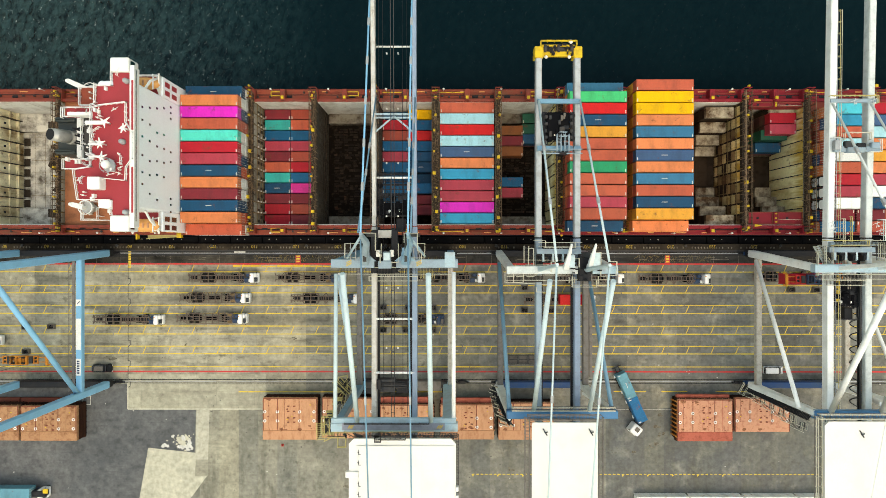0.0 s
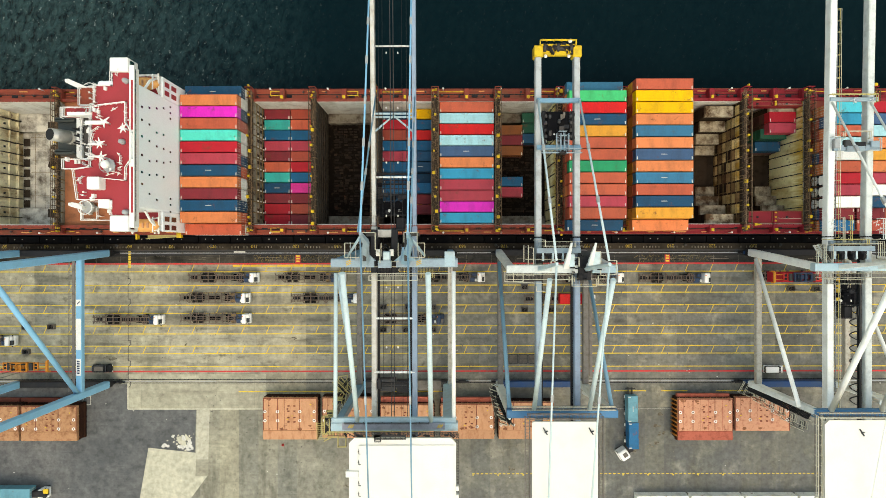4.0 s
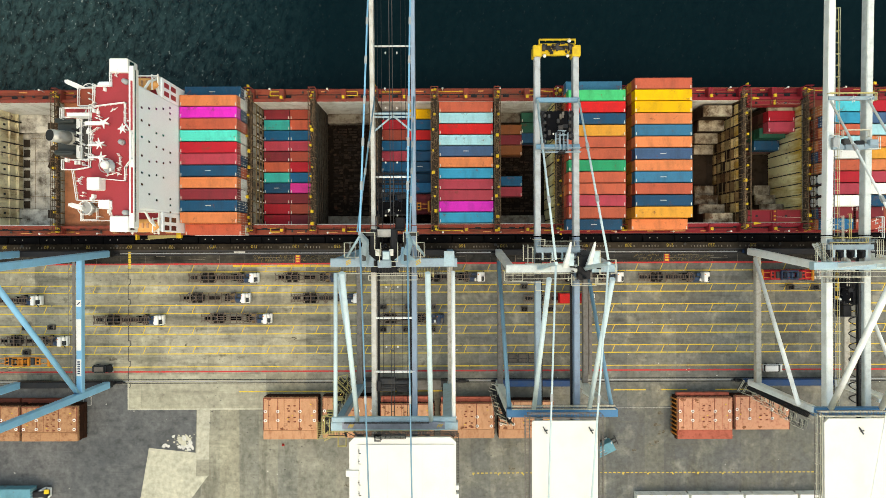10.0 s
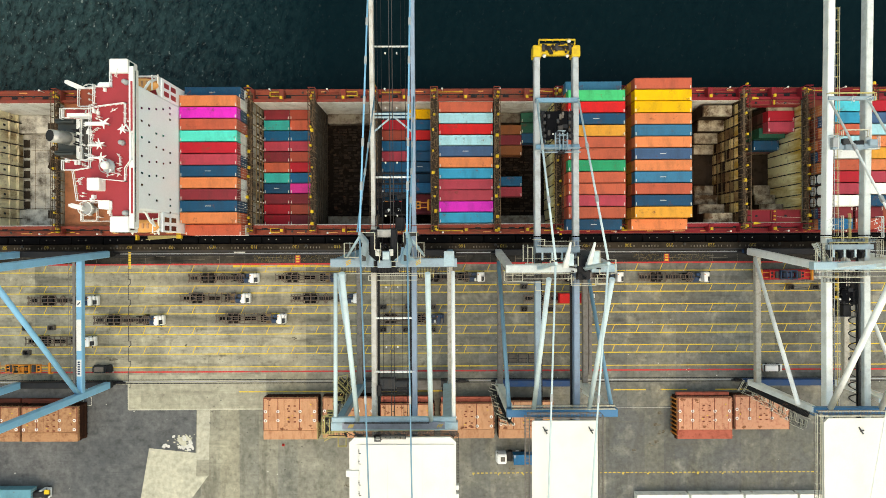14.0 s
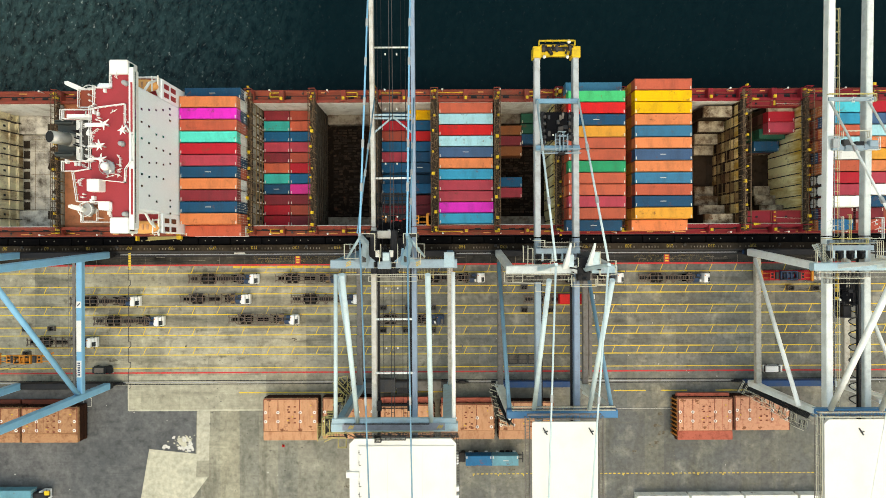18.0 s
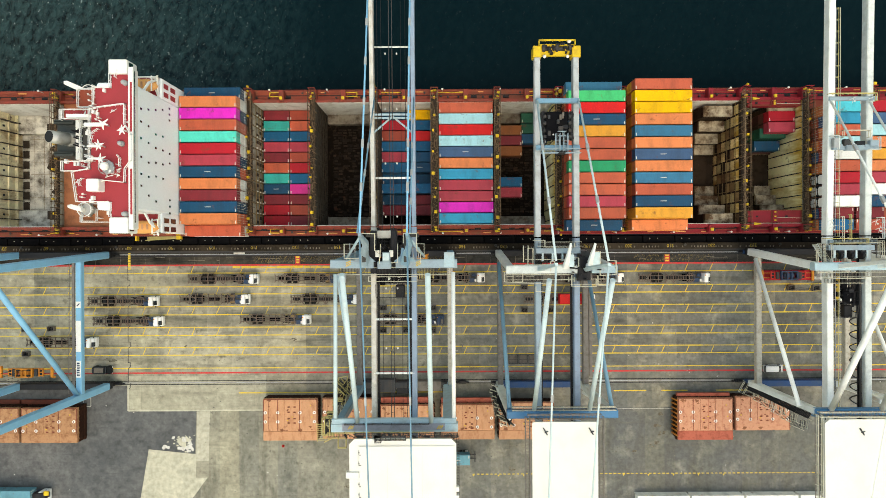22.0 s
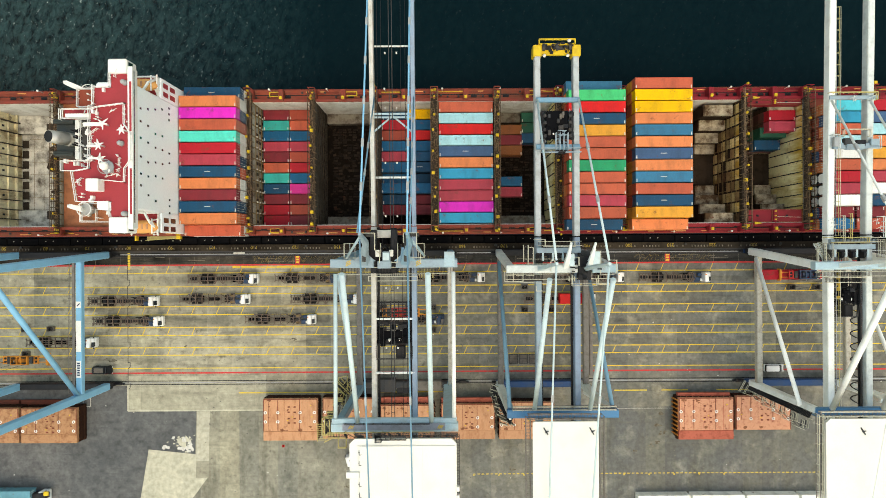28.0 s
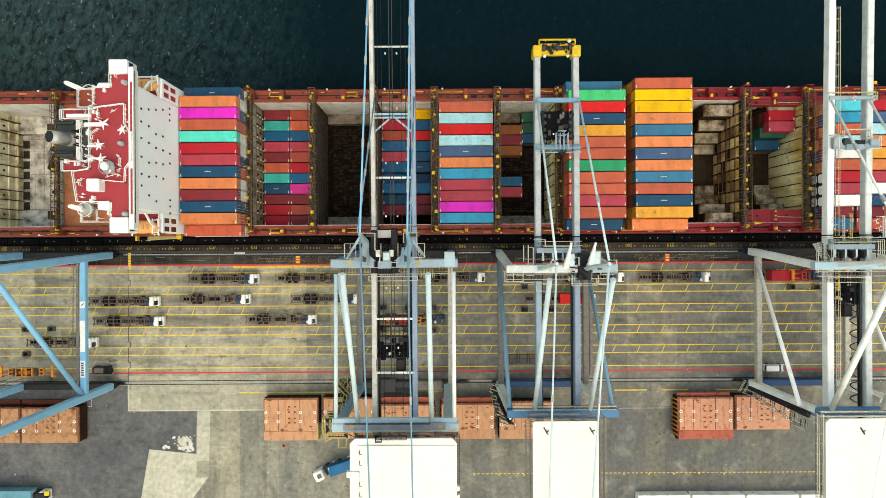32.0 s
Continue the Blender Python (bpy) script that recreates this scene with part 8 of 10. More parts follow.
for x0, x1, y0, y1, m in ((76.6, 78.2, 19.3, 20.6, dark_steel), (78.8, 80.6, 18.9, 20.2, black_steel), (74.6, 75.9, 19.0, 20.8, crane_grey), (81.6, 83.2, 19.2, 20.4, crane_grey_blue)):
    bm = B()
    soft_box(bm, x0, x1, y0, y1, 30.3, 31.3, 0.12)
    part("winch_box", bm, m, c3, "winch housing on the boom tie")
for x, y in ((74.4, 4.9), (74.7, 3.6), (83.0, 4.7), (83.6, 3.3), (75.4, 19.9), (82.3, 28.3), (78.7, 28.2)):
    bm = B()
    bar(bm, (x - 0.6, y, 30.4), (x + 0.5, y + 0.5, 30.8), 0.08)
    bar(bm, (x, y - 0.6, 30.4), (x + 0.2, y + 0.7, 30.6), 0.07)
    ball(bm, (x + 0.3, y - 0.3, 30.6), 0.18)
    part("lamp_bracket", bm, leg_pale, c3, "pale lamp bracket on the girder")
walkway(c3, [(71.5, -5.3, ZT2 - 0.9), (92, -5.3, ZT2 - 0.9)], 0.9, deck=walkway_grey)
walkway(c3, [(73.5, -6.5, ZT2 - 1.4), (81, -6.5, ZT2 - 1.4)], 0.9)
stair(c3, (73.0, 0.6, 27.5), (73.9, -3.4, 30.2), 0.9, leg_pale)
walkway(c3, [(75, 1.2, 30.4), (83.5, 1.2, 30.4), (83.5, -2.2, 30.4)], 0.8)
walkway(c3, [(73.6, 0.6, 30.2), (73.6, -3.0, 30.2)], 1.4)
for k, x in enumerate(C3X):
    bm = B()
    beam(bm, (x + 0.4, -3.7, ZT2), (x + 0.3, -2.0, 52), 0.9, 0.9, 0.5, 0.5)
    part("mast", bm, crane_white, c3, "tapered mast above the portal")
    stay(c3, (x + 0.3, -2.0, 51.5), (x - 0.4, 27.88, 30.4), 0.22, crane_white, 2)
    stay(c3, (x + 0.3, -3.0, 51.5), (x + 0.2, -48, 40), 0.15, crane_white, 1)
for p, q in (((71.52, -5.63, 52), (73.64, -30.88, 31.6)), ((78.81, -5.67, 52), (83.31, -30.92, 31.6))):
    bm = B()
    tube(bm, p, q, 0.55, n=14)
    part("back_leg", bm, crane_white, c3, "thick white tubular back leg")
for x in (70.6, 91.5):
    bm = B()
    tube(bm, (x, -2.6, 8.0), (x - 2.4, -30.4, ZT2 - 0.6), 0.42, n=10)
    part("leg_brace", bm, crane_white, c3, "diagonal tubular leg brace")
machine_house(c3, 68.5, 84.5, -52, -31.1, 37.8, 38.5, 0.6, None, C3X)
bm = B()
for k in range(9):
    y = -8.6 - 2.55 * k
    pts = [Vector((81.1 - 1.0 * math.sin(a * math.pi / 8), y - 1.9 * a / 8, 28.0 - 1.2 * math.sin(a * math.pi / 8))) for a in range(9)]
    for a, b in zip(pts, pts[1:]):
        bar(bm, a, b, 0.16)
part("festoon_cable", bm, black_steel, c3, "black festoon cable loops")
bm = B()
bar(bm, (81.35, -5, 28.2), (81.35, -46, 28.2), 0.3, 0.3)
part("festoon_rail", bm, dark_steel, c3, "dark festoon rail")
stair(c3, (68.79, -31.54, 6), (70.16, -32.43, 30.5), 1.2, black_steel)
bm = B()
bar(bm, (69.15, -30.87, 8), (70.46, -31.21, 31.5), 1.0, 0.5)
part("stair_beam", bm, crane_white, c3, "pale beam beside the stair")
for k in range(6):
    z = 8 + 4.0 * k
    c = Vector((68.12, -32.66, 8)).lerp(Vector((68, -34.28, 28)), k / 5)
    walkway(c3, [c, c + Vector((2.0, -0.9, 0)), c + Vector((2.2, 0.5, 0))], 0.9)
walkway(c3, [(67.29, -32.87, 7), (68.59, -30.56, 7)], 1.1)
walkway(c3, [(72.2, -32, 31.4), (72.2, -50, 31.4)], 0.9)
bm = B()
beam(bm, (91.37, -31.18, 7), (85.05, -30.14, 29), 0.8, 0.8)
part("stair_brace", bm, crane_white, c3, "pale slanting brace at the leg")

# boom hinge beams with their row of black sheaves
def hinge_row(cr, xa, xb, ytop, ybot, step):
    bm = B()
    box(bm, xa, xb, ybot, ytop, 29.4, 30.6)
    part("hinge_beam", bm, crane_grey_blue, cr, "grey-blue boom hinge beam")
    x = xa + 0.6
    while x < xb - 0.5:
        bm = B()
        tube(bm, (x - 0.25, ybot - 0.9, 29.6), (x + 0.25, ybot - 0.9, 29.6), 0.85, n=14)
        box(bm, x - 0.5, x + 0.5, ybot - 0.5, ybot, 29.2, 30.2)
        part("hinge_sheave", bm, black_steel, cr, "black hinge sheave")
        bm = B()
        box(bm, x + 0.5, x + 0.85, ybot - 1.5, ybot, 29.3, 30.3)
        part("hinge_lug", bm, tube_pale, cr, "pale hinge lug")
        x += step


hinge_row(c2, 17.88, 26.34, 0, -0.98, 1.9)
hinge_row(c3, 73.93, 82.71, 0.33, -0.65, 2.1)

# -- the blue crane whose portal stands at the aft end --
c4 = crane_base("light blue gantry crane portal travelling on the quay", -99.0, -78.2, 15.0, 46.0, -3.4, sky_blue, sky_blue, sky_blue, black_steel)
bm = B()
tube(bm, (-78.2, -31.2, 15.8), (-78.6, -3.6, 44), 0.55, n=12)
part("leg_brace", bm, sky_blue, c4, "light blue tubular diagonal brace")
bm = B()
bar(bm, (-79.45, -2.6, 15.3), (-79.45, -30.6, 15.3), 0.55, 0.2)
tray = part("cable_tray", bm, walkway_grey, c4, "grey cable tray beside the beam")
bm = B()
handrail(bm, [(-80.2, -2.6, 14.9), (-80.2, -30.6, 14.9)], gap=2.4, r=0.03)
part("tray_rail", bm, walkway_grey, tray)
bm = B()
box(bm, -78.72, -77.68, -15.0, -21.9 + 0.2, 15.705, 15.73)
box(bm, -78.72, -77.68, -23.6, -27.2, 15.705, 15.73)
box(bm, -78.72, -77.68, -10.9, -12.3, 15.705, 15.73)
lab = part("name_board", bm, white_paint, c4, "white lettering panels on the beam")
bm = B()
for k in range(6):
    box(bm, -78.5, -77.95, -24.0 - 0.5 * k, -24.3 - 0.5 * k, 15.735, 15.745)
bar(bm, (-78.5, -11.9, 15.74), (-77.9, -11.3, 15.74), 0.2, 0.02)
part("lettering_bars", bm, cab_navy, lab, "dark bars of lettering")
girders(c4, (-92, -85), 1.3, 2.2, 44.0, 62, 46, 3, -50, sky_blue)
machine_house(c4, -95, -82, -52, -33, 46.8, 53, 1.0, None, (-92, -85), 44.0)

# ---- trolleys and spreaders ----
def trolley(name, x0, x1, length, z, y, label, bulk=1.0):
    """Machinery trolley on the girders: open frame, wheels, hoist gear and a driver's cabin; origin at its middle."""
    t = thing(name, ((x0 + x1) / 2, y, z), label, "crane trolley")
    w, L = (x1 - x0) / 2, length / 2
    bm = B()
    for s in (-1, 1):
        beam(bm, (s * (w - 0.5), -L, 0), (s * (w - 0.5), L, 0), 0.55, 0.7)
    for k in range(5):
        yy = -L + 0.3 + (2 * L - 0.6) * k / 4
        beam(bm, (-w + 0.5, yy, 0), (w - 0.5, yy, 0), 0.3, 0.5)
    for k in range(10):
        yy = -L + 0.6 + (2 * L - 1.0) * k / 9.5
        bar(bm, (-w + 0.6, yy, 0.15), (w - 0.6, yy, 0.15), 0.12, 0.2)
    for k in (-0.72, -0.6, -0.45, -0.2, 0.0, 0.2, 0.4, 0.58, 0.7):
        bar(bm, (w * k, -L, 0.2), (w * k, L, 0.2), 0.14, 0.3)
    part("trolley_frame", bm, black_steel, t, "black steel trolley frame", local=True)
    for sx in (-1, 1):
        for sy in (-1, 1):
            bm = B()
            tube(bm, (sx * (w - 0.35), sy * (L - 0.6), -0.35), (sx * (w - 0.05), sy * (L - 0.6), -0.35), 0.4, n=12)
            part("trolley_wheel", bm, dark_steel, t, local=True)
    bm = B()
    box(bm, -w + 0.9, w - 0.9, -L + 0.4, -L * 0.35, 0.26, 0.4)
    part("deck_plate", bm, rubber, t, "black deck plating", local=True)
    rng = random.Random(3)
    for k in range(int(14 * bulk)):
        a, b = rng.uniform(-w + 1, w - 1.2), rng.uniform(-L + 0.3, -L * 0.05 if k % 3 else L - 0.8)
        bm = B()
        soft_box(bm, a - rng.uniform(.2, .6), a + rng.uniform(.2, .6), b - rng.uniform(.2, .6), b + rng.uniform(.2, .5), 0.2, rng.uniform(0.5, 1.3), 0.05)
        part("hoist_gear", bm, black_steel if k % 4 == 0 else rubber, t, "dark hoist machinery", local=True)
    bm = B()
    soft_box(bm, 0.2, 1.9, -L - 2.6, -L - 0.1, -2.6, 0.1, 0.15)
    cabin = part("driver_cabin", bm, black_steel, t, "dark driver's cabin", local=True)
    bm = B()
    box(bm, 0.4, 1.7, -L - 2.66, -L - 2.6, -2.2, -0.6)
    part("cabin_glass", bm, glass_dark, cabin, local=True)
    bm = B()
    handrail(bm, [(-w + 0.6, -L, 0.3), (-w + 0.6, -L - 2.4, 0.0), (w - 0.6, -L - 2.4, 0.0), (w - 0.6, -L, 0.3)], gap=0.9, r=0.05)
    part("trolley_rail_guard", bm, dark_steel, t, "dark trolley guard rail", local=True)
    bm = B()
    for s in (-0.9, 0.9):
        ball(bm, (s, -L + 1.0, 0.7), 0.36)
    part("trolley_lamp", bm, lamp_white, t, "white trolley lamps", local=True)
    return t


def rope_set(t, n, seg, dx=1.6, dy=0.9):
    out = []
    for k in range(n):
        first = None
        for sx in (-1, 1):
            for sy in (-1, 1):
                bm = B()
                tube(bm, (sx * dx, sy * dy, -seg), (sx * dx, sy * dy, 0), 0.035, n=5)
                rope = part("hoist_rope", bm, black_steel, first or t, "thin black hoist rope", local=True)
                first = first or rope
        out.append(first)
    return out


def spreader(name, at, beam_mat, head_mat, end_mat, label):
    """Telescopic lifting frame: twin main beams, headblock, end beams with twist-lock flippers; origin at its underside."""
    s = thing(name, at, label, "spreader")
    for y in (-0.75, 0.0, 0.75):
        bm = B()
        beam(bm, (-4.0, y, 0.5), (4.0, y, 0.5), 0.26, 0.5)
        part("main_beam", bm, beam_mat, s, local=True)
    bm = B()
    soft_box(bm, -1.2, 1.2, -0.5, 0.5, 0.8, 1.3, 0.08)
    hb = part("headblock", bm, head_mat, s, "headblock with rope sheaves", local=True)
    for x in (-1.8, -0.5, 0.5, 1.8):
        bm = B()
        beam(bm, (x, -1.0, 1.25), (x, 1.0, 1.25), 0.34, 0.7)
        part("head_bar", bm, head_mat, hb, local=True)
    for y in (-0.9, 0.9):
        bm = B()
        beam(bm, (-1.9, y, 1.26), (1.9, y, 1.26), 0.3, 0.8)
        part("head_rail", bm, head_mat, hb, local=True)
    for x in (-1.2, 1.2):
        for y in (-0.62, 0.62):
            bm = B()
            tube(bm, (x, y - 0.14, 1.5), (x, y + 0.14, 1.5), 0.5, n=14)
            part("sheave", bm, black_steel, hb, "black rope sheave", local=True)
    for x in (-3.95, -3.1, 3.1, 3.95):
        bm = B()
        beam(bm, (x, -0.95, 0.7), (x, 0.95, 0.7), 0.24, 0.3)
        part("cross_frame", bm, beam_mat, s, local=True)
    for x in (-3.5, 3.5):
        bm = B()
        box(bm, x - 0.35, x + 0.35, -0.62, 0.62, 0.5, 0.66)
        part("cover_plate", bm, black_steel, s, "black cover plate", local=True)
    for x0, x1, h in ((-2.9, -2.2, 1.2), (2.2, 2.9, 1.3)):
        bm = B()
        soft_box(bm, x0, x1, -0.8, 0.8, 0.75, h, 0.08)
        part("hydraulic_pack", bm, dark_steel, s, "dark hydraulic pack", local=True)
    ends = []
    for sgn in (-1, 1):
        bm = B()
        for y in (-0.55, 0.55):
            beam(bm, (sgn * 3.0, y, 0.42), (sgn * 5.8, y, 0.42), 0.16, 0.3)
        beam(bm, (sgn * 5.85, -1.2, 0.4), (sgn * 5.85, 1.2, 0.4), 0.5, 0.55)
        e = part("telescopic_end", bm, end_mat, s, "telescopic end beam", local=True)
        ends.append(e)
        for y in (-1.2, 1.2):
            bm = B()
            bar(bm, (sgn * 5.9, y, 0.5), (sgn * 6.25, y * 1.05, -0.3), 0.34, 0.12)
            box(bm, sgn * 5.85 - 0.14, sgn * 5.85 + 0.14, y - 0.12, y + 0.12, -0.1, 0.25)
            part("flipper", bm, end_mat, e, "corner guide flipper", local=True)
    return s, ends


t1 = trolley("crane_trolley", -12.9, -5.1, 8.2, 35.2, 9.9, "black trolley hoisting under the crane girders", 1.4)
t1_ropes = rope_set(t1, 6, 6.6)
sp1, sp1_ends = spreader("lifting_spreader", (-9.2, 9.9, -5), spreader_orange, spreader_red, spreader_orange, "orange lifting spreader with a red headblock on ropes")
cat1 = thing("catenary_trolley", (-9.0, -25.42, 36.0), "small black rope support carriage on the girders", "rope trolley")
bm = B()
beam(bm, (-3.2, 0, 0.2), (3.2, 0, 0.2), 0.4, 0.5)
beam(bm, (-3.2, -0.55, 0.2), (3.2, -0.55, 0.2), 0.16, 0.3)
part("carriage_beam", bm, black_steel, cat1, local=True)
for s in (-2.75, 2.75):
    bm = B()
    soft_box(bm, s - 0.4, s + 0.4, -0.95, 0.95, 0.25, 0.8, 0.1)
    part("carriage_truck", bm, black_steel, cat1, local=True)
t2 = trolley("crane_trolley", 18.9, 25.5, 5.6, 29.3, 23.64, "black trolley parked on the boom over the hold", 1.6)
bm = B()
soft_box(bm, -2.3, 2.0, -2.7, 2.6, 0.3, 1.0, 0.2)
part("machine_cover", bm, rubber, t2, "black machinery cover", local=True)
rng = random.Random(6)
for k in range(9):
    bm = B()
    a, b = rng.uniform(-2.0, 1.6), rng.uniform(-2.4, 2.2)
    soft_box(bm, a - rng.uniform(0.15, 0.4), a + rng.uniform(0.15, 0.4), b - rng.uniform(0.15, 0.6), b + rng.uniform(0.15, 0.6), 1.0, rng.uniform(1.2, 1.7), 0.05)
    part("motor_box", bm, dark_steel if k % 3 else box_grey, t2, "dark motor housing", local=True)
for sx in (-2.5, 2.3):
    for b in (-2.2, -1.0, 0.4, 1.7):
        bm = B()
        soft_box(bm, sx - 0.25, sx + 0.25, b - 0.3, b + 0.3, 0.3, 1.2, 0.06)
        part("brake_box", bm, dark_steel, t2, "dark brake housing", local=True)
t3 = trolley("crane_trolley", 75.9, 81.5, 6.4, 27.0, -8.2, "dark trolley with yellow gear above the truck lane", 1.4)
bm = B()
soft_box(bm, -0.7, 0.9, -2.4, -0.4, 0.3, 1.2, 0.2)
soft_box(bm, -0.9, 0.4, 0.2, 2.2, 0.3, 1.0, 0.15)
part("machine_cover", bm, rubber, t3, "black machinery cover", local=True)
rng = random.Random(15)
for k in range(12):
    bm = B()
    a, b = rng.uniform(-2.0, 2.0), rng.uniform(-3.0, 2.8)
    bar(bm, (a, b, 0.7), (a + rng.uniform(-0.8, 0.8), b + rng.uniform(-0.8, 0.8), 1.3), rng.uniform(0.1, 0.26))
    part("pipe", bm, black_steel, t3, "black pipe run", local=True)
bm = B()
for k in range(4):
    bar(bm, (-1.6 + 0.2 * k, -3.1, 0.5), (-1.6 + 0.1 * k, 3.0, 0.6 + 0.1 * k), 0.16)
part("yellow_ladder", bm, yellow_paint, t3, "yellow access ladder", local=True)
t3_ropes = rope_set(t3, 4, 6.2)
sp3, sp3_ends = spreader("lifting_spreader", (79.5, -6.5, 14.9), spreader_red, cab_navy, spreader_orange, "red lifting spreader with navy headblock and orange ends")
lift_box = container(79.5, -6.5, 12.3, 12.19, "crimson", where="hanging from the crane spreader", name="hanging_container")
sp4, sp4_ends = spreader("lifting_spreader", (-96.7, -26.5, 5.0), spreader_orange, spreader_orange, spreader_orange, "orange lifting spreader swinging above the lane")
for sx in (-1.5, 1.5):
    for sy in (-0.9, 0.9):
        bm = B()
        tube(bm, (sx, sy, 1.7), (sx * 0.9, sy * 0.9, 37), 0.035, n=5)
        part("hoist_rope", bm, black_steel, sp4, "thin black hoist rope", local=True)

# ---- terminal trucks ----
def wheel(host, x, y, r=0.5, w=0.5):
    bm = B()
    tube(bm, (x, y - w / 2, r), (x, y + w / 2, r), r, n=16)
    wh = part("tyre", bm, tyre_rubber, host, local=True)
    bm = B()
    tube(bm, (x, y - w / 2 - 0.01, r), (x, y + w / 2 + 0.01, r), r * 0.55, n=10)
    part("rim", bm, chassis_paint, wh, local=True)


def terminal_truck(kind, label, cab_mat=None, deck_mat=None):
    """Yard tractor with an empty container chassis, heading +x; origin under the chassis' rear end."""
    t = thing("terminal_truck", (0, 0, 0), label, "truck", "terminal trucks")
    Z = 1.35

    def steel(name, *runs):
        bm = B()
        for p, q, w in runs:
            bar(bm, (*p, Z), (*q, Z), w, 0.26)
        part(name, bm, rail_brown, t, local=True)
    if kind == "skeletal":
        for y in (-0.46, 0.46):
            bm = B()
            beam(bm, (0.0, y, Z), (13.6, y, Z), 0.17, 0.42)
            part("chassis_rail", bm, rail_brown, t, local=True)
        for s in (-1, 1):
            steel("side_rail", ((0.25, 0.86 * s), (2.4, 0.86 * s), 0.11), ((2.4, 0.86 * s), (2.75, 0.5 * s), 0.11))
            steel("side_rail", ((3.2, 1.2 * s), (6.3, 1.2 * s), 0.13), ((2.65, 0.5 * s), (3.2, 1.2 * s), 0.2), ((6.85, 0.5 * s), (6.3, 1.2 * s), 0.2))
            for x in (8.3, 12.1):
                for q in (-1, 1):
                    steel("gusset", ((x + 0.62 * q, 0.46 * s), (x + 0.08 * q, 1.18 * s), 0.16))
            steel("guide_horn", ((12.1, 1.18 * s), (13.3, 0.62 * s), 0.14))
            steel("tail_bar", ((0.1, 0.5 * s), (0.1, 1.1 * s), 0.15))
        for x in (0.3, 0.95, 1.6, 2.3):
            steel("cross_member", ((x, -0.9), (x, 0.9), 0.1))
        for x in (2.95, 4.75, 6.55, 8.3, 12.1):
            steel("bolster", ((x, -1.22), (x, 1.22), 0.17))
        for x in (7.2, 7.75, 8.9, 9.5, 10.1, 10.7, 11.3, 12.7, 13.3):
            steel("cross_member", ((x, -0.46), (x, 0.46), 0.09))
        bm = B()
        soft_box(bm, 9.3, 10.5, -0.3, 0.3, 0.95, 1.3, 0.06)
        part("brake_gear", bm, chassis_paint, t, local=True)
        axle = (3.75, 5.25)
    else:
        for y in (-0.46, 0.0, 0.46):
            steel("chassis_rail", ((0.0 if y else 4.0, y), (13.2, y), 0.15 if y else 0.07))
        for s in (-1, 1):
            steel("side_rail", ((2.3, 1.18 * s), (13.0, 1.18 * s), 0.13), ((1.5, 0.5 * s), (2.3, 1.18 * s), 0.14))
            steel("guide_horn", ((13.0, 1.18 * s), (13.5, 0.6 * s), 0.15))
            steel("tail_bar", ((0.15, 0.45 * s), (0.0, 0.95 * s), 0.16))
        for x in (0.2, 0.9, 1.6):
            steel("cross_member", ((x, -0.75), (x, 0.75), 0.1))
        for k in range(8):
            x = 2.4 + 1.5 * k
            steel("cross_member", ((x, -1.2), (x, 1.2), 0.13))
            if k in (0, 2, 4, 5, 6):
                for s in (-1, 1):
                    steel("cross_brace", ((x, 1.1 * s), (x + 1.5, 0.05 * s), 0.08))
        for y in (-0.75, 0.75):
            bm = B()
            bar(bm, (12.0, y, Z + 0.02), (13.1, y, Z + 0.02), 0.5, 0.1)
            part("coupler_plate", bm, guide_rust, t, "rusty coupler plate", local=True)
        axle = (3.3, 4.7)
    for x in axle:
        bm = B()
        tube(bm, (x, -1.1, 0.5), (x, 1.1, 0.5), 0.11, n=8)
        soft_box(bm, x - 0.35, x + 0.35, -0.42, 0.42, 0.8, 1.12, 0.05)
        part("axle", bm, black_steel, t, local=True)
        for y in (-0.95, 0.95):
            wheel(t, x, y, 0.56, 0.62)
    bm = B()
    soft_box(bm, axle[0] - 0.9, axle[1] + 0.9, -0.72, 0.72, 0.35, 0.7, 0.08)
    part("suspension", bm, rubber, t, "black suspension frame between the wheels", local=True)
    # dark boxes added to fill in the shade and low gear under the chassis
    for x0, x1, h in ((6.7, 9.4, 0.4), (10.6, 13.0, 0.85), (0.6, 2.0, 0.35)):
        bm = B()
        soft_box(bm, x0, x1, -h, h, 0.7, 1.0, 0.06)
        part("underframe", bm, rubber, t, "added dark infill for shade and hoses under the chassis", local=True)
    for s in (-1, 1):
        bm = B()
        bar(bm, (10.2, 0.8 * s, 0.1), (10.2, 0.8 * s, Z), 0.16)
        part("landing_leg", bm, chassis_paint, t, local=True)
    if kind == "skeletal":
        # more dark boxes added for the shade and hoses between the rails
        for x0, x1, h in ((0.5, 2.2, 0.18), (6.9, 8.2, 0.3), (8.5, 11.6, 0.24)):
            bm = B()
            soft_box(bm, x0, x1, -h, h, 0.8, 1.2, 0.05)
            part("air_line_box", bm, black_steel, t, "added dark infill for shade and hoses between the rails", local=True)
    bm = B()
    for y in (-0.5, 0.5):
        beam(bm, (11.2, y, 0.9), (16.6, y, 0.9), 0.2, 0.3)
    soft_box(bm, 13.3, 14.6, -0.95, -0.1, 0.95, 1.6, 0.1)
    soft_box(bm, 13.8, 14.7, 0.2, 0.95, 0.95, 1.75, 0.1)
    soft_box(bm, 13.2, 14.4, -1.2, -0.7, 0.5, 1.1, 0.1)
    bar(bm, (13.2, -1.0, 1.3), (13.2, 1.0, 1.3), 0.16, 0.3)
    part("tractor_deck", bm, deck_mat or cab_navy, t, "dark tractor deck with tanks", local=True)
    bm = B()
    soft_box(bm, 14.4, 14.85, -0.95, -0.35, 1.0, 1.9, 0.06)
    part("air_tank", bm, lamp_white, t, "pale air tank", local=True)
    bm = B()
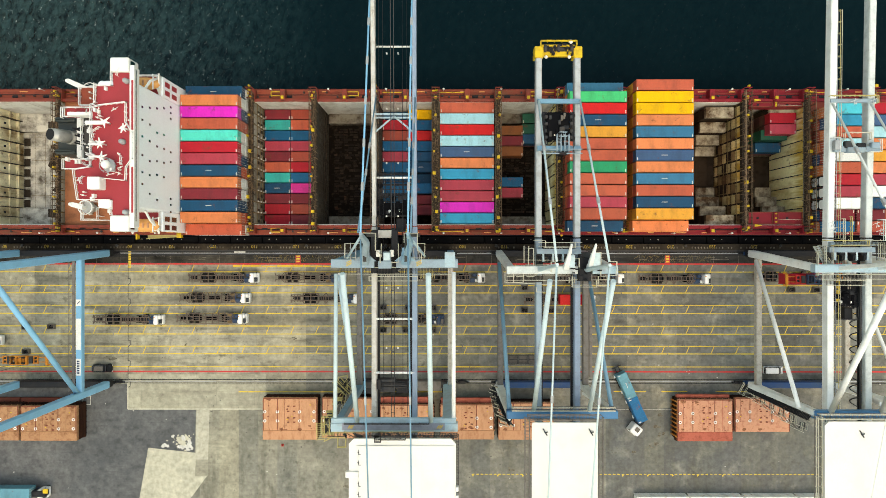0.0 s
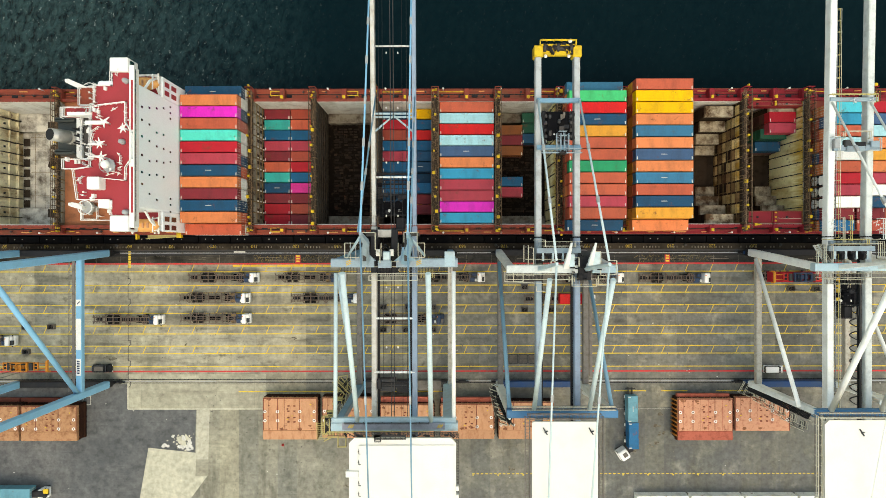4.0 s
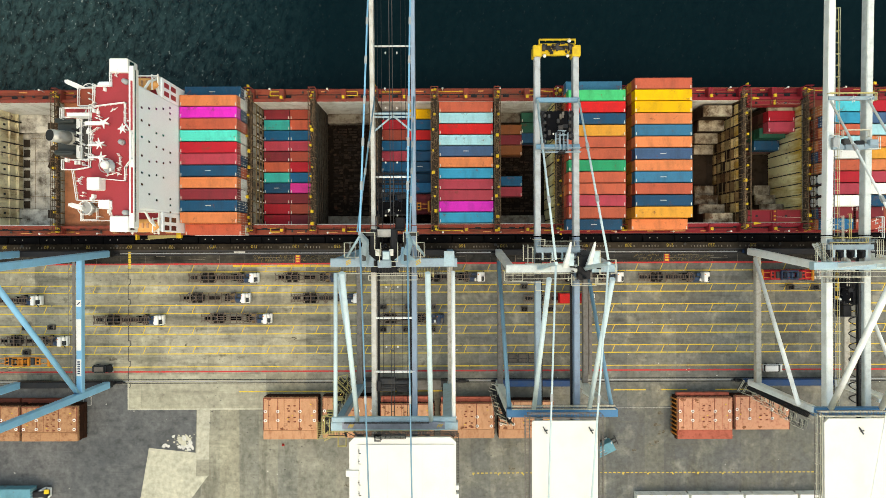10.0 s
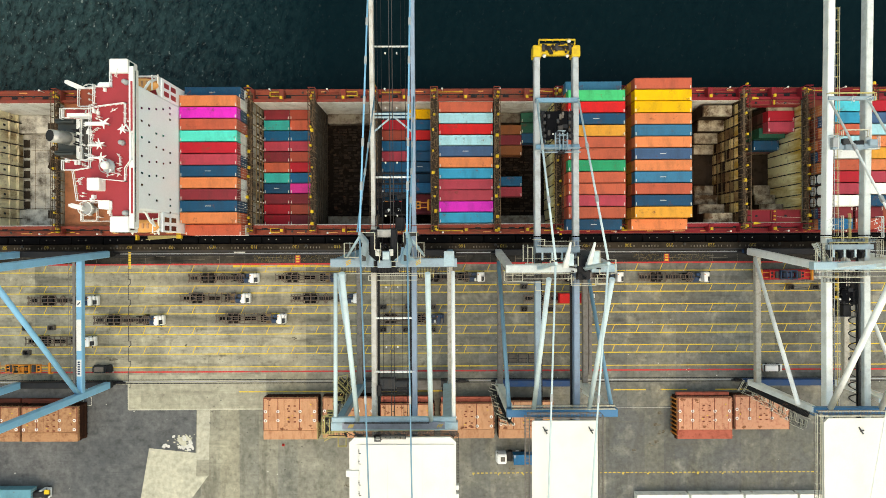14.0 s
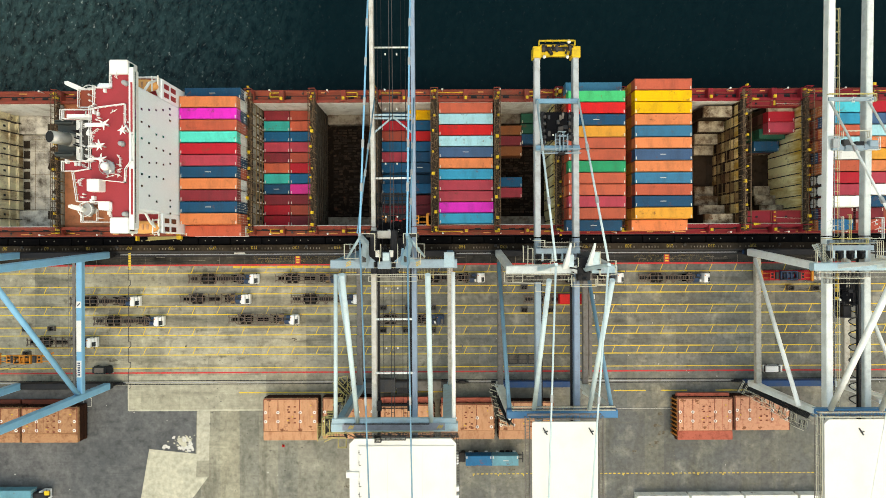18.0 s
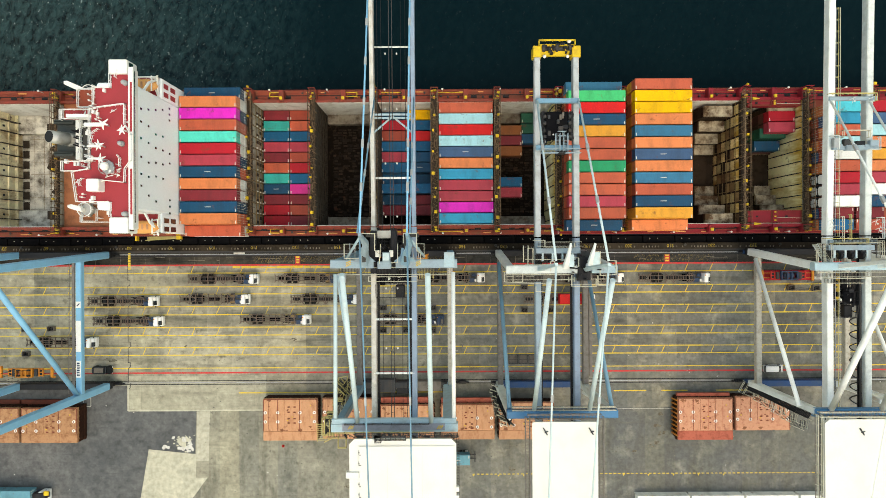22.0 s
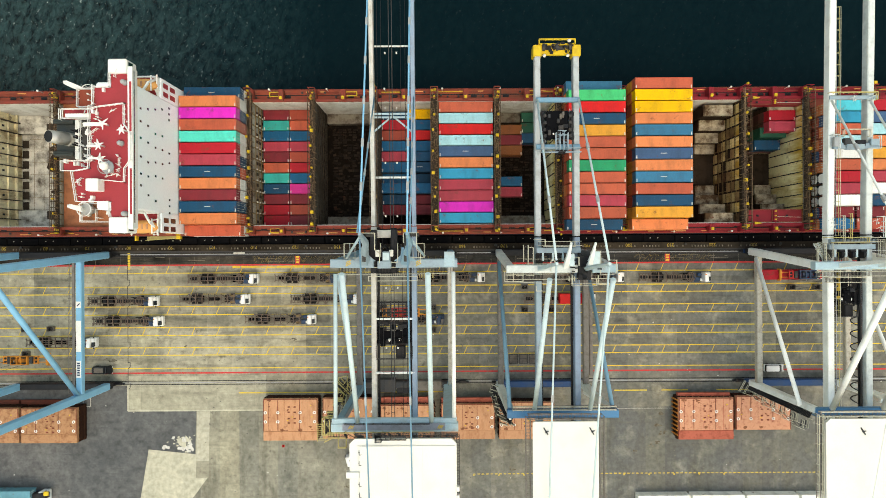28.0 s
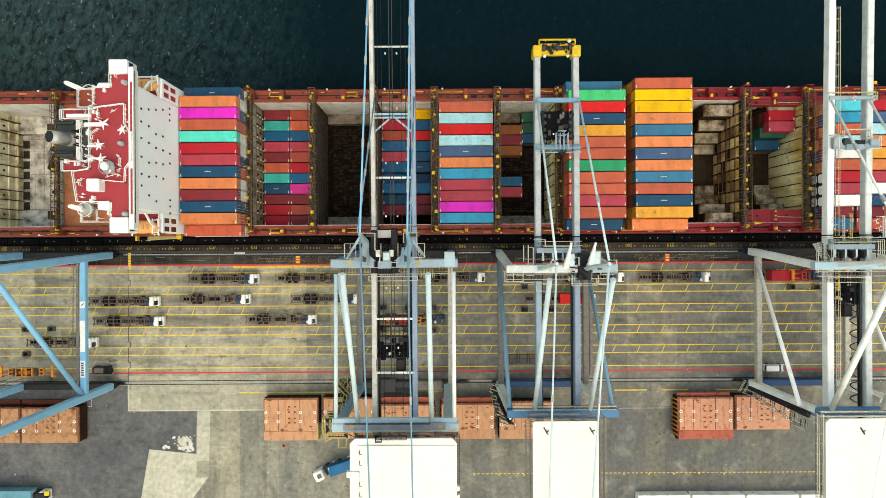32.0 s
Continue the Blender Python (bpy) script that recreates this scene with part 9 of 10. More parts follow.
    tube(bm, (12.4, 0, 1.25), (12.4, 0, 1.4), 0.5, n=16)
    part("fifth_wheel", bm, black_steel, t, local=True)
    for x in (12.4, 16.0):
        for y in (-0.95, 0.95):
            wheel(t, x, y, 0.5, 0.55 if x < 15 else 0.32)
    bm = B()
    soft_box(bm, 15.0, 16.8, -1.12, 1.12, 0.7, 1.9, 0.14)
    soft_box(bm, 15.0, 15.95, -1.1, 1.1, 1.8, 3.1, 0.14)
    soft_box(bm, 15.85, 16.5, 0.15, 1.1, 1.8, 2.6, 0.14)
    cab = part("cab", bm, cab_mat or cab_white, t, "white tractor cab" if cab_mat is None else "dark blue tractor cab", local=True)
    bm = B()
    prism(bm, [(15.92, -1.0), (16.6, -0.9), (16.6, 0.1), (15.92, 0.1)], 1.88, 2.5)
    part("windscreen", bm, glass_dark, cab, local=True)
    bm = B()
    box(bm, 15.1, 15.85, -1.14, -1.08, 1.9, 2.8)
    part("side_glass", bm, glass_dark, cab, "dark glass roof hatch and side window", local=True)
    for s in (-1, 1):
        bm = B()
        bar(bm, (16.4, 1.1 * s, 2.4), (16.6, 1.4 * s, 2.4), 0.08, 0.35)
        part("mirror", bm, black_steel, cab, local=True)
    bm = B()
    tube(bm, (15.2, 0.6, 3.1), (15.2, 0.6, 3.3), 0.12, n=10)
    part("beacon", bm, spreader_orange, cab, "amber beacon", local=True)
    return t


skel = terminal_truck("skeletal", "white terminal tractor with an empty skeletal chassis parked in lane")
ladder = terminal_truck("ladder", "white terminal tractor with an empty ladder-frame chassis parked in lane")
navy_truck = terminal_truck("ladder", "navy terminal tractor with an empty chassis waiting under the crane", cab_navy)
# cab front and lane of each parked truck
skel.location = (-42.99 - 17.3, -6.82, 0)
ladder.location = (-22.44 - 17.3, -6.78, 0)
navy_truck.location = (0.72 - 17.3, -16.59, 0)
for proto, x, y in ((skel, 10.31, -6.79), (skel, 43.06, -6.94), (skel, 63.34, -7.03),
                    (skel, -65.44, -16.69), (skel, -18.75, -11.7), (ladder, -45, -11.59)):
    copy_thing(proto, Matrix.Translation((x - 17.3, y, 0)))
loaded = copy_thing(skel, Matrix.Translation((36.27 - 17.3, -11.97, 0)))
loaded["label"] = "white terminal tractor with a loaded skeletal chassis under the crane"
container(29.88 + 0.2, -11.81, 1.6, 6.06, "red", where="on a truck chassis under the crane")
waiting = copy_thing(skel, Matrix.Translation((73.0, -6.5, 0)))
waiting["label"] = "terminal tractor with an empty chassis waiting below the spreader"
truck_a = copy_thing(ladder, pose(0, 0, 0))
truck_b = copy_thing(skel, pose(0, 0, 0))
truck_c = copy_thing(ladder, pose(0, 0, 0))
for o in (truck_a, truck_b, truck_c):
    o["label"] = "white terminal tractor pulling an empty chassis along the lane"

# ---- road train with two blue containers ----
tractor = thing("road_tractor", (0, 0, 0), "white road tractor pulling two blue containers", "truck")
bm = B()
for y in (-0.45, 0.45):
    beam(bm, (-2.6, y, 0.9), (1.4, y, 0.9), 0.2, 0.3)
part("tractor_frame", bm, dark_steel, tractor, local=True)
bm = B()
soft_box(bm, -0.9, 1.5, -1.22, 1.22, 0.6, 2.0, 0.16)
soft_box(bm, -0.9, 1.3, -1.18, 1.18, 1.9, 3.4, 0.25)
cab = part("cab", bm, cab_white, tractor, "white tractor cab", local=True)
bm = B()
box(bm, 1.22, 1.34, -1.0, 1.0, 2.1, 3.0)
part("windscreen", bm, glass_dark, cab, local=True)
bm = B()
soft_box(bm, -0.5, 0.5, -0.5, 0.5, 3.4, 3.6, 0.06)
part("roof_fairing", bm, box_grey, cab, "grey roof hatch", local=True)
for s in (-1, 1):
    bm = B()
    bar(bm, (1.1, 1.2 * s, 2.7), (1.3, 1.5 * s, 2.7), 0.08, 0.4)
    part("mirror", bm, black_steel, cab, local=True)
for x in (-2.0, 0.7):
    for y in (-1.0, 1.0):
        wheel(tractor, x, y, 0.5, 0.5 if x < 0 else 0.3)
bm = B()
soft_box(bm, -2.4, -1.0, -1.1, 1.1, 0.95, 1.3, 0.08)
part("rear_deck", bm, black_steel, tractor, local=True)

trailer = thing("semi_trailer", (0, 0, 0), "black skeletal semi-trailer carrying two containers", "trailer")
for y in (-0.45, 0.45):
    bm = B()
    beam(bm, (-7.6, y, 1.15), (6.3, y, 1.15), 0.2, 0.4)
    part("chassis_rail", bm, dark_steel, trailer, local=True)
for x in (-7.4, -6.0, -3.2, 0.0, 3.2, 6.0):
    bm = B()
    beam(bm, (x, -1.2, 1.3), (x, 1.2, 1.3), 0.24, 0.26)
    part("bolster", bm, dark_steel, trailer, local=True)
for x in (-5.2, -3.9, -2.6, 3.6):
    for y in (-1.0, 1.0):
        wheel(trailer, x, y, 0.5, 0.5)
for x in (-5.4, -1.4, 1.2, 5.0):
    bm = B()
    soft_box(bm, x - 0.35, x + 0.35, -1.45, -1.2, 1.0, 1.35, 0.05)
    part("side_lamp", bm, lamp_white, trailer, "pale mudguard edge", local=True)
load_front = container(0, 0, 0, 6.06, "bright blue", where="on the road train's trailer", name="load_container")
load_rear = container(0, 0, 0, 6.06, "dusty teal", where="on the road train's trailer", mark=True, name="load_container")
edge_marks(load_front, 6.06, TIER)
edge_marks(load_rear, 6.06, TIER)

# ---- hatch covers stacked on the quay ----
def hatch_stack(x0, x1, y0, y1, n, ledge=True, lash=False, top=hatch_orange, edge=hatch_orange, lip=0.0):
    st = thing("hatch_cover_stack", ((x0 + x1) / 2, (y0 + y1) / 2, 0), "stack of orange-painted steel hatch covers on the quay", "hatch cover", "hatch covers on the quay")
    L, W = (x1 - x0) / 2, (y1 - y0) / 2
    rng = random.Random(int(x0 * 10) + 2000)
    for k in range(n):
        z = 0.25 + 1.05 * k
        d = 0.0 if k == n - 1 else rng.uniform(-0.05, 0.24)
        bm = B()
        soft_box(bm, -L - d, L + d, -W + (2.15 if ledge and k == n - 1 else 0) - d, W + d, z, z + 0.9, 0.08)
        for j in range(9):
            xx = -L + 0.6 + (2 * L - 1.2) * j / 8
            box(bm, xx - 0.05, xx + 0.05, W + d, W + d + 0.1, z, z + 0.85)
        for s in (-1, 1):
            for j in range(6):
                yy = -W + 0.8 + (2 * W - 1.6) * j / 5
                box(bm, s * (L + d), s * (L + d + 0.12), yy - 0.06, yy + 0.06, z, z + 0.85)
        pn = part("cover_panel", bm, top if k == n - 1 else hatch_shaded, st, "salmon-orange top panel" if k == n - 1 else "lower cover darkened for the shade between stacks", local=True)
    zt = 0.25 + 1.05 * (n - 1) + 0.9
    if ledge:
        bm = B()
        soft_box(bm, -L, L, -W, -W + 2.1, zt - 0.9, zt - 0.12, 0.06)
        for xx in (-L * 0.33, L * 0.36):
            bar(bm, (xx, -W + 0.1, zt - 0.1), (xx, -W + 2.0, zt - 0.1), 0.08, 0.05)
        part("side_panel", bm, edge, st, local=True)
    if lip:
        bm = B()
        soft_box(bm, -L + 0.1, L - 0.3, W - 0.4, W + lip, zt - 2.0, zt - 1.15, 0.06)
        for xx in (-L * 0.5, L * 0.02, L * 0.45):
            soft_box(bm, xx - 0.35, xx + 0.35, W + lip * 0.25, W + lip * 0.7, zt - 1.15, zt - 1.0, 0.04)
        part("lower_edge", bm, hatch_red, st, "dark red edge of the cover below", local=True)
    for xx in (-L * 0.46, L * 0.34):
        bm = B()
        bar(bm, (xx, -W + 2.2, zt + 0.02), (xx, W - 0.2, zt + 0.02), 0.14, 0.06)
        part("stiffener", bm, hatch_side, st, "rusty joint bar", local=True)
    for xx in (-L * 0.8, -L * 0.2, L * 0.1, L * 0.62, L * 0.85):
        bm = B()
        bar(bm, (xx, -W + 2.3, zt + 0.004), (xx, W - 0.1, zt + 0.004), 0.06, 0.03)
        part("weld_seam", bm, edge if xx > 0 else hatch_side, st, local=True)
    for xx in (-L + 0.5, -L * 0.46, L * 0.36, L - 0.7):
        for yy in (W - 3.2, W - 5.3):
            bm = B()
            tube(bm, (xx, yy, zt), (xx, yy, zt + 0.05), 0.36, n=16)
            sk = part("socket_ring", bm, white_paint, st, "white ringed lashing socket", local=True)
            bm = B()
            tube(bm, (xx, yy, zt + 0.05), (xx, yy, zt + 0.075), 0.17, n=10)
            part("socket", bm, hatch_side, sk, local=True)
    # rusted rim, hinge pads and scabs of bare steel
    edge_y = -W + (2.2 if ledge else 0.1)
    for p, q in (((-L + 0.12, edge_y), (-L + 0.12, W - 0.12)), ((L - 0.12, edge_y), (L - 0.12, W - 0.12)), ((-L + 0.2, W - 0.14), (L - 0.2, W - 0.14))):
        bm = B()
        bar(bm, (*p, zt), (*q, zt), 0.17, 0.05)
        part("rim", bm, hatch_side, st, "rusty rim of the cover", local=True)
    for xx in (-L * 0.06, L * 0.16):
        for yy in (W - 1.9, W - 3.1, W - 4.6, W - 5.6):
            bm = B()
            soft_box(bm, xx - 0.26, xx + 0.26, yy - 0.14, yy + 0.14, zt, zt + 0.08, 0.03)
            part("hinge_pad", bm, hatch_side, st, "rust-brown hinge pad", local=True)
    for k in range(9):
        xx, yy, r = rng.uniform(-L + 0.5, L - 0.5), rng.choice((edge_y + rng.uniform(0, 0.8), W - rng.uniform(0.2, 0.9), rng.uniform(edge_y, W - 0.5))), rng.uniform(0.12, 0.42)
        bm = B()
        prism(bm, [(xx + r * 1.5 * rng.uniform(0.4, 1.2) * math.cos(a * 0.628), min(W - 0.05, yy + r * rng.uniform(0.4, 1.2) * math.sin(a * 0.628))) for a in range(10)], zt, zt + 0.006)
        part("rust_scab", bm, hatch_rust, st, "brown rust scab", local=True)
    for xx, yy in ((-L * .78, W - 1.8), (L * .75, W - 1.6), (-L * .1, W - 2.6), (-L * .1, W - 5.0), (L * .8, W - 4.2), (-L * .8, W - 4.3), (0.5, W - 4.2)):
        bm = B()
        box(bm, xx - 0.16, xx + 0.16, yy - 0.1, yy + 0.1, zt, zt + 0.06)
        part("pad_eye", bm, yellow_paint if xx * yy > 0 else hatch_side, st, local=True)
    bm = B()
    for s in (-1, 1):
        box(bm, -L + 0.6, L - 0.6, s * (W - 1.4) - 0.2, s * (W - 1.4) + 0.2, 0, 0.25)
    part("dunnage", bm, box_grey, st, "dark timber dunnage", local=True)
    if lash:
        for j in range(9):
            yy = -W + 0.8 + (2 * W - 1.6) * j / 8
            bm = B()
            bar(bm, (-L - 0.25, yy, 0.3), (-L - 0.35, yy + 0.3, zt), 0.28, 0.2)
            part("lashing_rack", bm, spreader_orange, st, "orange lashing rods", local=True)
    return st


hatch_stack(-41.84, -29.27, -44.26, -34.56, 4)
hatch_stack(-28.08, -15.9, -43.92, -34.49, 4)
hatch_stack(-14.73, -2.28, -43.85, -36.1, 4, lip=1.5)
hatch_stack(-0.7, 11.75, -44.18, -36.0, 4, lip=1.2)
hatch_stack(12.79, 25.51, -44.24, -35.6, 4)
hatch_stack(54.33, 67.03, -44.56, -34.87, 4, lash=True, top=hatch_salmon, edge=hatch_red, lip=0.9)
hatch_stack(68.01, 80.8, -42.67, -34.76, 3, ledge=False, top=hatch_salmon)
hatch_stack(-97.95, -84.98, -44.54, -36.42, 4, top=hatch_ochre, edge=hatch_ochre)
hatch_stack(-111.59, -98.48, -44.48, -36.36, 4, top=hatch_ochre, edge=hatch_ochre)
for x0, x1 in ((-100.03, -87.05), (-113.15, -100.43)):
    bm = B()
    soft_box(bm, x0, x1, -36.79, -35.32, 0.0, 0.95, 0.08)
    tagged(part("cover_edge_panel", bm, hatch_side), "rust-red hatch cover edge section lying on the quay", "hatch cover")

# ---- cars, bins and small things ----
def car(name, x, y, turn, mat, label, pickup=False):
    c = thing(name, (x, y, 0), label, "car")
    bm = B()
    soft_box(bm, -2.3, 2.2, -0.86, 0.86, 0.35, 1.0, 0.15)
    if pickup:
        soft_box(bm, -2.1, 0.9, -0.7, 0.7, 0.95, 1.75, 0.12)
    else:
        soft_box(bm, -2.1, 0.9, -0.86, 0.86, 0.95, 1.55, 0.25)
    body = part("body", bm, mat, c, local=True)
    bm = B()
    soft_box(bm, -1.7 if not pickup else -1.8, 0.45 if not pickup else 0.85, -0.55, 0.55, 1.55 if not pickup else 1.75, 1.58 if not pickup else 1.78, 0.02)
    part("roof_panel", bm, box_grey if not pickup else mat, body, local=True)
    bm = B()
    box(bm, 0.92 if not pickup else 0.98, 1.05 if not pickup else 1.5, -0.75, 0.75, 1.0, 1.42)
    if pickup:
        soft_box(bm, -2.2, 1.4, -0.79, 0.79, 0.99, 1.4, 0.08)
    for s in (-1, 1):
        box(bm, -1.6 if not pickup else -2.0, 0.6 if not pickup else 1.1, s * (0.78 if not pickup else 0.72) - 0.08, s * (0.78 if not pickup else 0.72) + 0.08, 1.0, 1.45)
    box(bm, -2.22, -1.93, -0.7, 0.7, 0.95, 1.45)
    part("windscreen", bm, glass_dark, body, local=True)
    for wx in (-1.45, 1.4):
        for wy in (-0.85, 0.85):
            wheel(c, wx, wy, 0.33, 0.22)
    for s in (-0.7, 0.7):
        bm = B()
        soft_box(bm, 2.26, 2.34, s - 0.18, s + 0.18, 0.6, 0.8, 0.02)
        part("headlight", bm, lamp_white, c, local=True)
    c.rotation_euler = (0, 0, radians(turn))
    return c


car("estate_car", -80.75, -28.31, 0, car_black, "black estate car parked at the red line")
car("pickup_van", 78.12, -28.73, 0, cab_white, "white van with dark windows parked at the red line", True)

bin0 = thing("twistlock_bin", (-99.14, -18.58, 0), "open dark steel twist-lock bin on the lane", "bin", "twist-lock bins")
bm = B()
box(bm, -0.75, 0.75, -0.55, 0.55, 0.0, 0.15)
for s in (-1, 1):
    box(bm, s * 0.75 - 0.06, s * 0.75 + 0.06, -0.55, 0.55, 0.0, 0.95)
    box(bm, -0.75, 0.75, s * 0.55 - 0.05, s * 0.55 + 0.05, 0.0, 0.95)
part("bin_walls", bm, box_grey, bin0, local=True)
bm = B()
rng = random.Random(4)
for k in range(7):
    a, b = rng.uniform(-.5, .5), rng.uniform(-.35, .35)
    tube(bm, (a, b, 0.2), (a + rng.uniform(-.2, .2), b + rng.uniform(-.2, .2), 0.65), 0.12, n=6)
part("twistlocks", bm, black_steel, bin0, "jumble of black twist-locks", local=True)["kind"] = "stuff"
for x, y in ((-93.11, -18.48), (-99.03, -24.4), (-14.27, -13.88), (-8.37, -13.9), (-2.48, -13.93),
             (-14.3, -19.24), (-8.93, -19.26), (-2.5, -19.29), (82.53, -9.62), (88.43, -9.65),
             (19.26, -9.2), (19.24, -14.56), (25.54, -14.59)):
    copy_thing(bin0, pose(x, y, 0, 0, 0, random.uniform(-4, 4)))
for k in range(3):
    fr = thing("lashing_cage", (16.5 + 2.35 * k, -26.22, 0), "dark steel lashing cage standing in the lane", "cage", "lashing cages")
    bm = B()
    for s in (-1, 1):
        bar(bm, (-1.0, s * 1.05, 0.8), (1.0, s * 1.05, 0.8), 0.16)
        bar(bm, (s * 1.0, -1.05, 0.8), (s * 1.0, 1.05, 0.8), 0.16)
        for q in (-1, 1):
            bar(bm, (s * 1.0, q * 1.05, 0), (s * 1.0, q * 1.05, 0.8), 0.14)
    bar(bm, (-1, 0, 0.75), (1, 0, 0.75), 0.12)
    part("cage_frame", bm, dark_steel, fr, local=True)
    bm = B()
    box(bm, -0.95, 0.95, -1.0, 1.0, 0.05, 0.15)
    part("cage_floor", bm, box_grey, fr, local=True)
cone = thing("traffic_cone", (-38.27, -46.76, 0), "small red traffic cone on the yard", "cone")
bm = B()
box(bm, -0.3, 0.3, -0.3, 0.3, 0, 0.06)
tube(bm, (0, 0, 0.06), (0, 0, 0.75), 0.24, 0.04, n=12)
part("cone_body", bm, spreader_red, cone, local=True)
# anti-collision cable reels and rail ends near the landside rail
for x in (4.41, -77.26, 70):
    rl = thing("cable_reel_anchor", (x, LAND_RAIL - 0.1, 0), "dark storm anchor fitting on the landside rail", "rail anchor", "rail anchors")
    bm = B()
    soft_box(bm, -0.9, 0.9, -0.35, 0.35, 0.07, 0.7, 0.08)
    tube(bm, (-1.6, 0, 0.4), (1.6, 0, 0.4), 0.14, n=8)
    part("anchor_body", bm, black_steel, rl, local=True)
# the truck at the yard's edge and the white container row
yt = copy_thing(ladder, pose(-92.54 - 17.3, -57.42, 0))
yt["label"] = "terminal tractor with yellow bumper hauling a teal container"
container(-95.97 - 6.1, -56.79, 1.6, 12.19, "dusty teal", where="on a truck at the yard's edge")
bm = B()
soft_box(bm, -96.56, -92.84, -57.96, -56.5, 1.75, 3.35, 0.2)
part("hood", bm, black_steel, yt, "black cab hood")
bm = B()
soft_box(bm, -93.31, -92.12, -57.04, -55.99, 3.3, 3.5, 0.08)
part("yellow_bumper", bm, yellow_paint, yt, "yellow bumper")
for k in range(4):
    for t in range(1):
        container(51.41 + 12.75 * k, -58.02 - 1.25, TIER * t, 12.19, "cream white" , where="in the yard stack", group="yard containers")
random.seed(77)
litter = B()
for k in range(60):
    x, y = random.uniform(-104, 104), random.uniform(-58, -4)
    r = random.uniform(0.06, 0.16)
    box(litter, x - r, x + r, y - r * .7, y + r * .7, 0, 0.03)
tagged(part("litter", litter, line_white), "scattered pale scraps on the ground", "litter", kind="stuff")

# ---- movement ----
def along(o, rows, y, lead=17.3):
    walk(o, [(t, pose(x - lead, y, 0)) for t, x in rows])


def hang(ropes, seg, top, rows):
    """Rope lengths slide out of the trolley one below the other as the load sinks."""
    for k, r in enumerate(ropes):
        walk(r, [(t, pose(0, 0, -min(seg * k, max(0.0, top - z - seg)))) for t, z in rows])


def motions():
    # lane trucks, by the place of the cab's front
    along(truck_a, [(0, -45.68), (2, -45.68), (3.5, -45.15), (5.5, -43.69), (8, -41.7), (11, -39.05), (14, -36.53), (17, -34.35), (20, -31.89), (21.5, -30.97), (23, -30.24), (25, -29.64), (27, -29.51), (32, -29.44)], -16.44)
    along(truck_b, [(0, -128.79), (5.5, -110.36), (8, -101.48), (10, -94.32), (12, -87.42), (14.5, -79.47), (16.5, -74.3), (18, -70.99), (19, -68.86), (20, -67.14), (20.7, -66.68), (21.5, -66.61), (32, -66.48)], -11.98)
    along(truck_c, [(0, -103.5), (2, -102.4), (3.5, -100.9), (5.5, -97.9), (7.5, -93.6), (9, -89.9), (10.5, -87.2), (12, -83.9), (13, -82.5), (14, -81.6), (15, -81.25), (32, -81.15)], -21.62)
    # road train: middle of the trailer, heading, then the tractor's own swing
    road = [
        (0, 43.89, -34.6, -65.4, -129),
        (2, 43.88, -37.16, -71.6, -124),
        (3.5, 44.2, -39.65, -86, -140),
        (5.5, 43.04, -43.22, -100.6, -162),
        (7, 40.75, -45.87, -121, -170),
        (8, 39.04, -46.92, -127, -175),
        (9, 36.67, -48.09, -141, -178),
        (10, 34.05, -48.73, -154, -180),
        (11, 31.29, -49.11, -166, -181),
        (12, 28.27, -49.3, -176, -181),
        (13, 25.38, -49.35, -179, -181),
        (14.5, 20.91, -49.33, -180, -180),
        (16.5, 15.53, -49.3, -180, -180),
        (18, 11.2, -49.28, -180, -180),
        (20, 5.16, -49.26, -180, -180),
        (22, -0.09, -49.1, -180, -180),
        (25, -6.92, -48.81, -180, -179),
        (27.5, -11.91, -48.52, -178, -168),
        (28.5, -14.14, -48.51, -175, -164),
        (29.5, -15.98, -48.64, -171, -160),
        (30.5, -18.08, -49.02, -167, -156),
        (31.25, -19.52, -49.41, -164, -155),
        (32, -21.1, -49.93, -162, -154),
    ]
    walk(trailer, [(t, pose(x, y, 0, 0, 0, a)) for t, x, y, a, b in road])
    for o, d in ((load_front, 3.08), (load_rear, -3.08)):
        walk(o, [(t, pose(x, y, 1.43, 0, 0, a) @ Matrix.Translation((d, 0, 0))) for t, x, y, a, b in road])
    walk(tractor, [(t, pose(x, y, 0, 0, 0, a) @ Matrix.Translation((6.4, 0, 0)) @ pose(0, 0, 0, 0, 0, b - a) @ Matrix.Translation((2.2, 0, 0))) for t, x, y, a, b in road])
    # hoisting crane: trolley and spreader come ashore
    sea = [(0, 9.9, -5.0), (4, 9.9, -4.0), (9, 9.9, -1.0), (12, 10.0, 1.5), (14.5, 10.0, 4.5), (16.5, 8.9, 9), (18, 6.4, 14), (19, 4.0, 18), (20, 1.6, 22), (21, -0.3, 24),
           (22, -2.4, 24.5), (23, -4.4, 24), (24, -6.4, 23), (25, -8.5, 20.5), (27.5, -13.0, 15.5), (29, -14.8, 12), (30.5, -15.8, 9.5), (32, -16.2, 8)]
    walk(t1, [(t, pose(-9.0, y, 35.2)) for t, y, z in sea])
    walk(sp1, [(t, pose(-9.2, y, z)) for t, y, z in sea])
    hang(t1_ropes, 6.6, 35.2, [(t, z + 1.9) for t, y, z in sea])
    walk(cat1, [(t, pose(-9.0, y, 36.0)) for t, y in ((0, -24.7), (10, -25.2), (14.5, -26.1), (16.5, -26.8), (18, -28.6), (20, -29.8), (22, -31.8), (24, -34.7), (28, -39.5), (32, -41.6))])
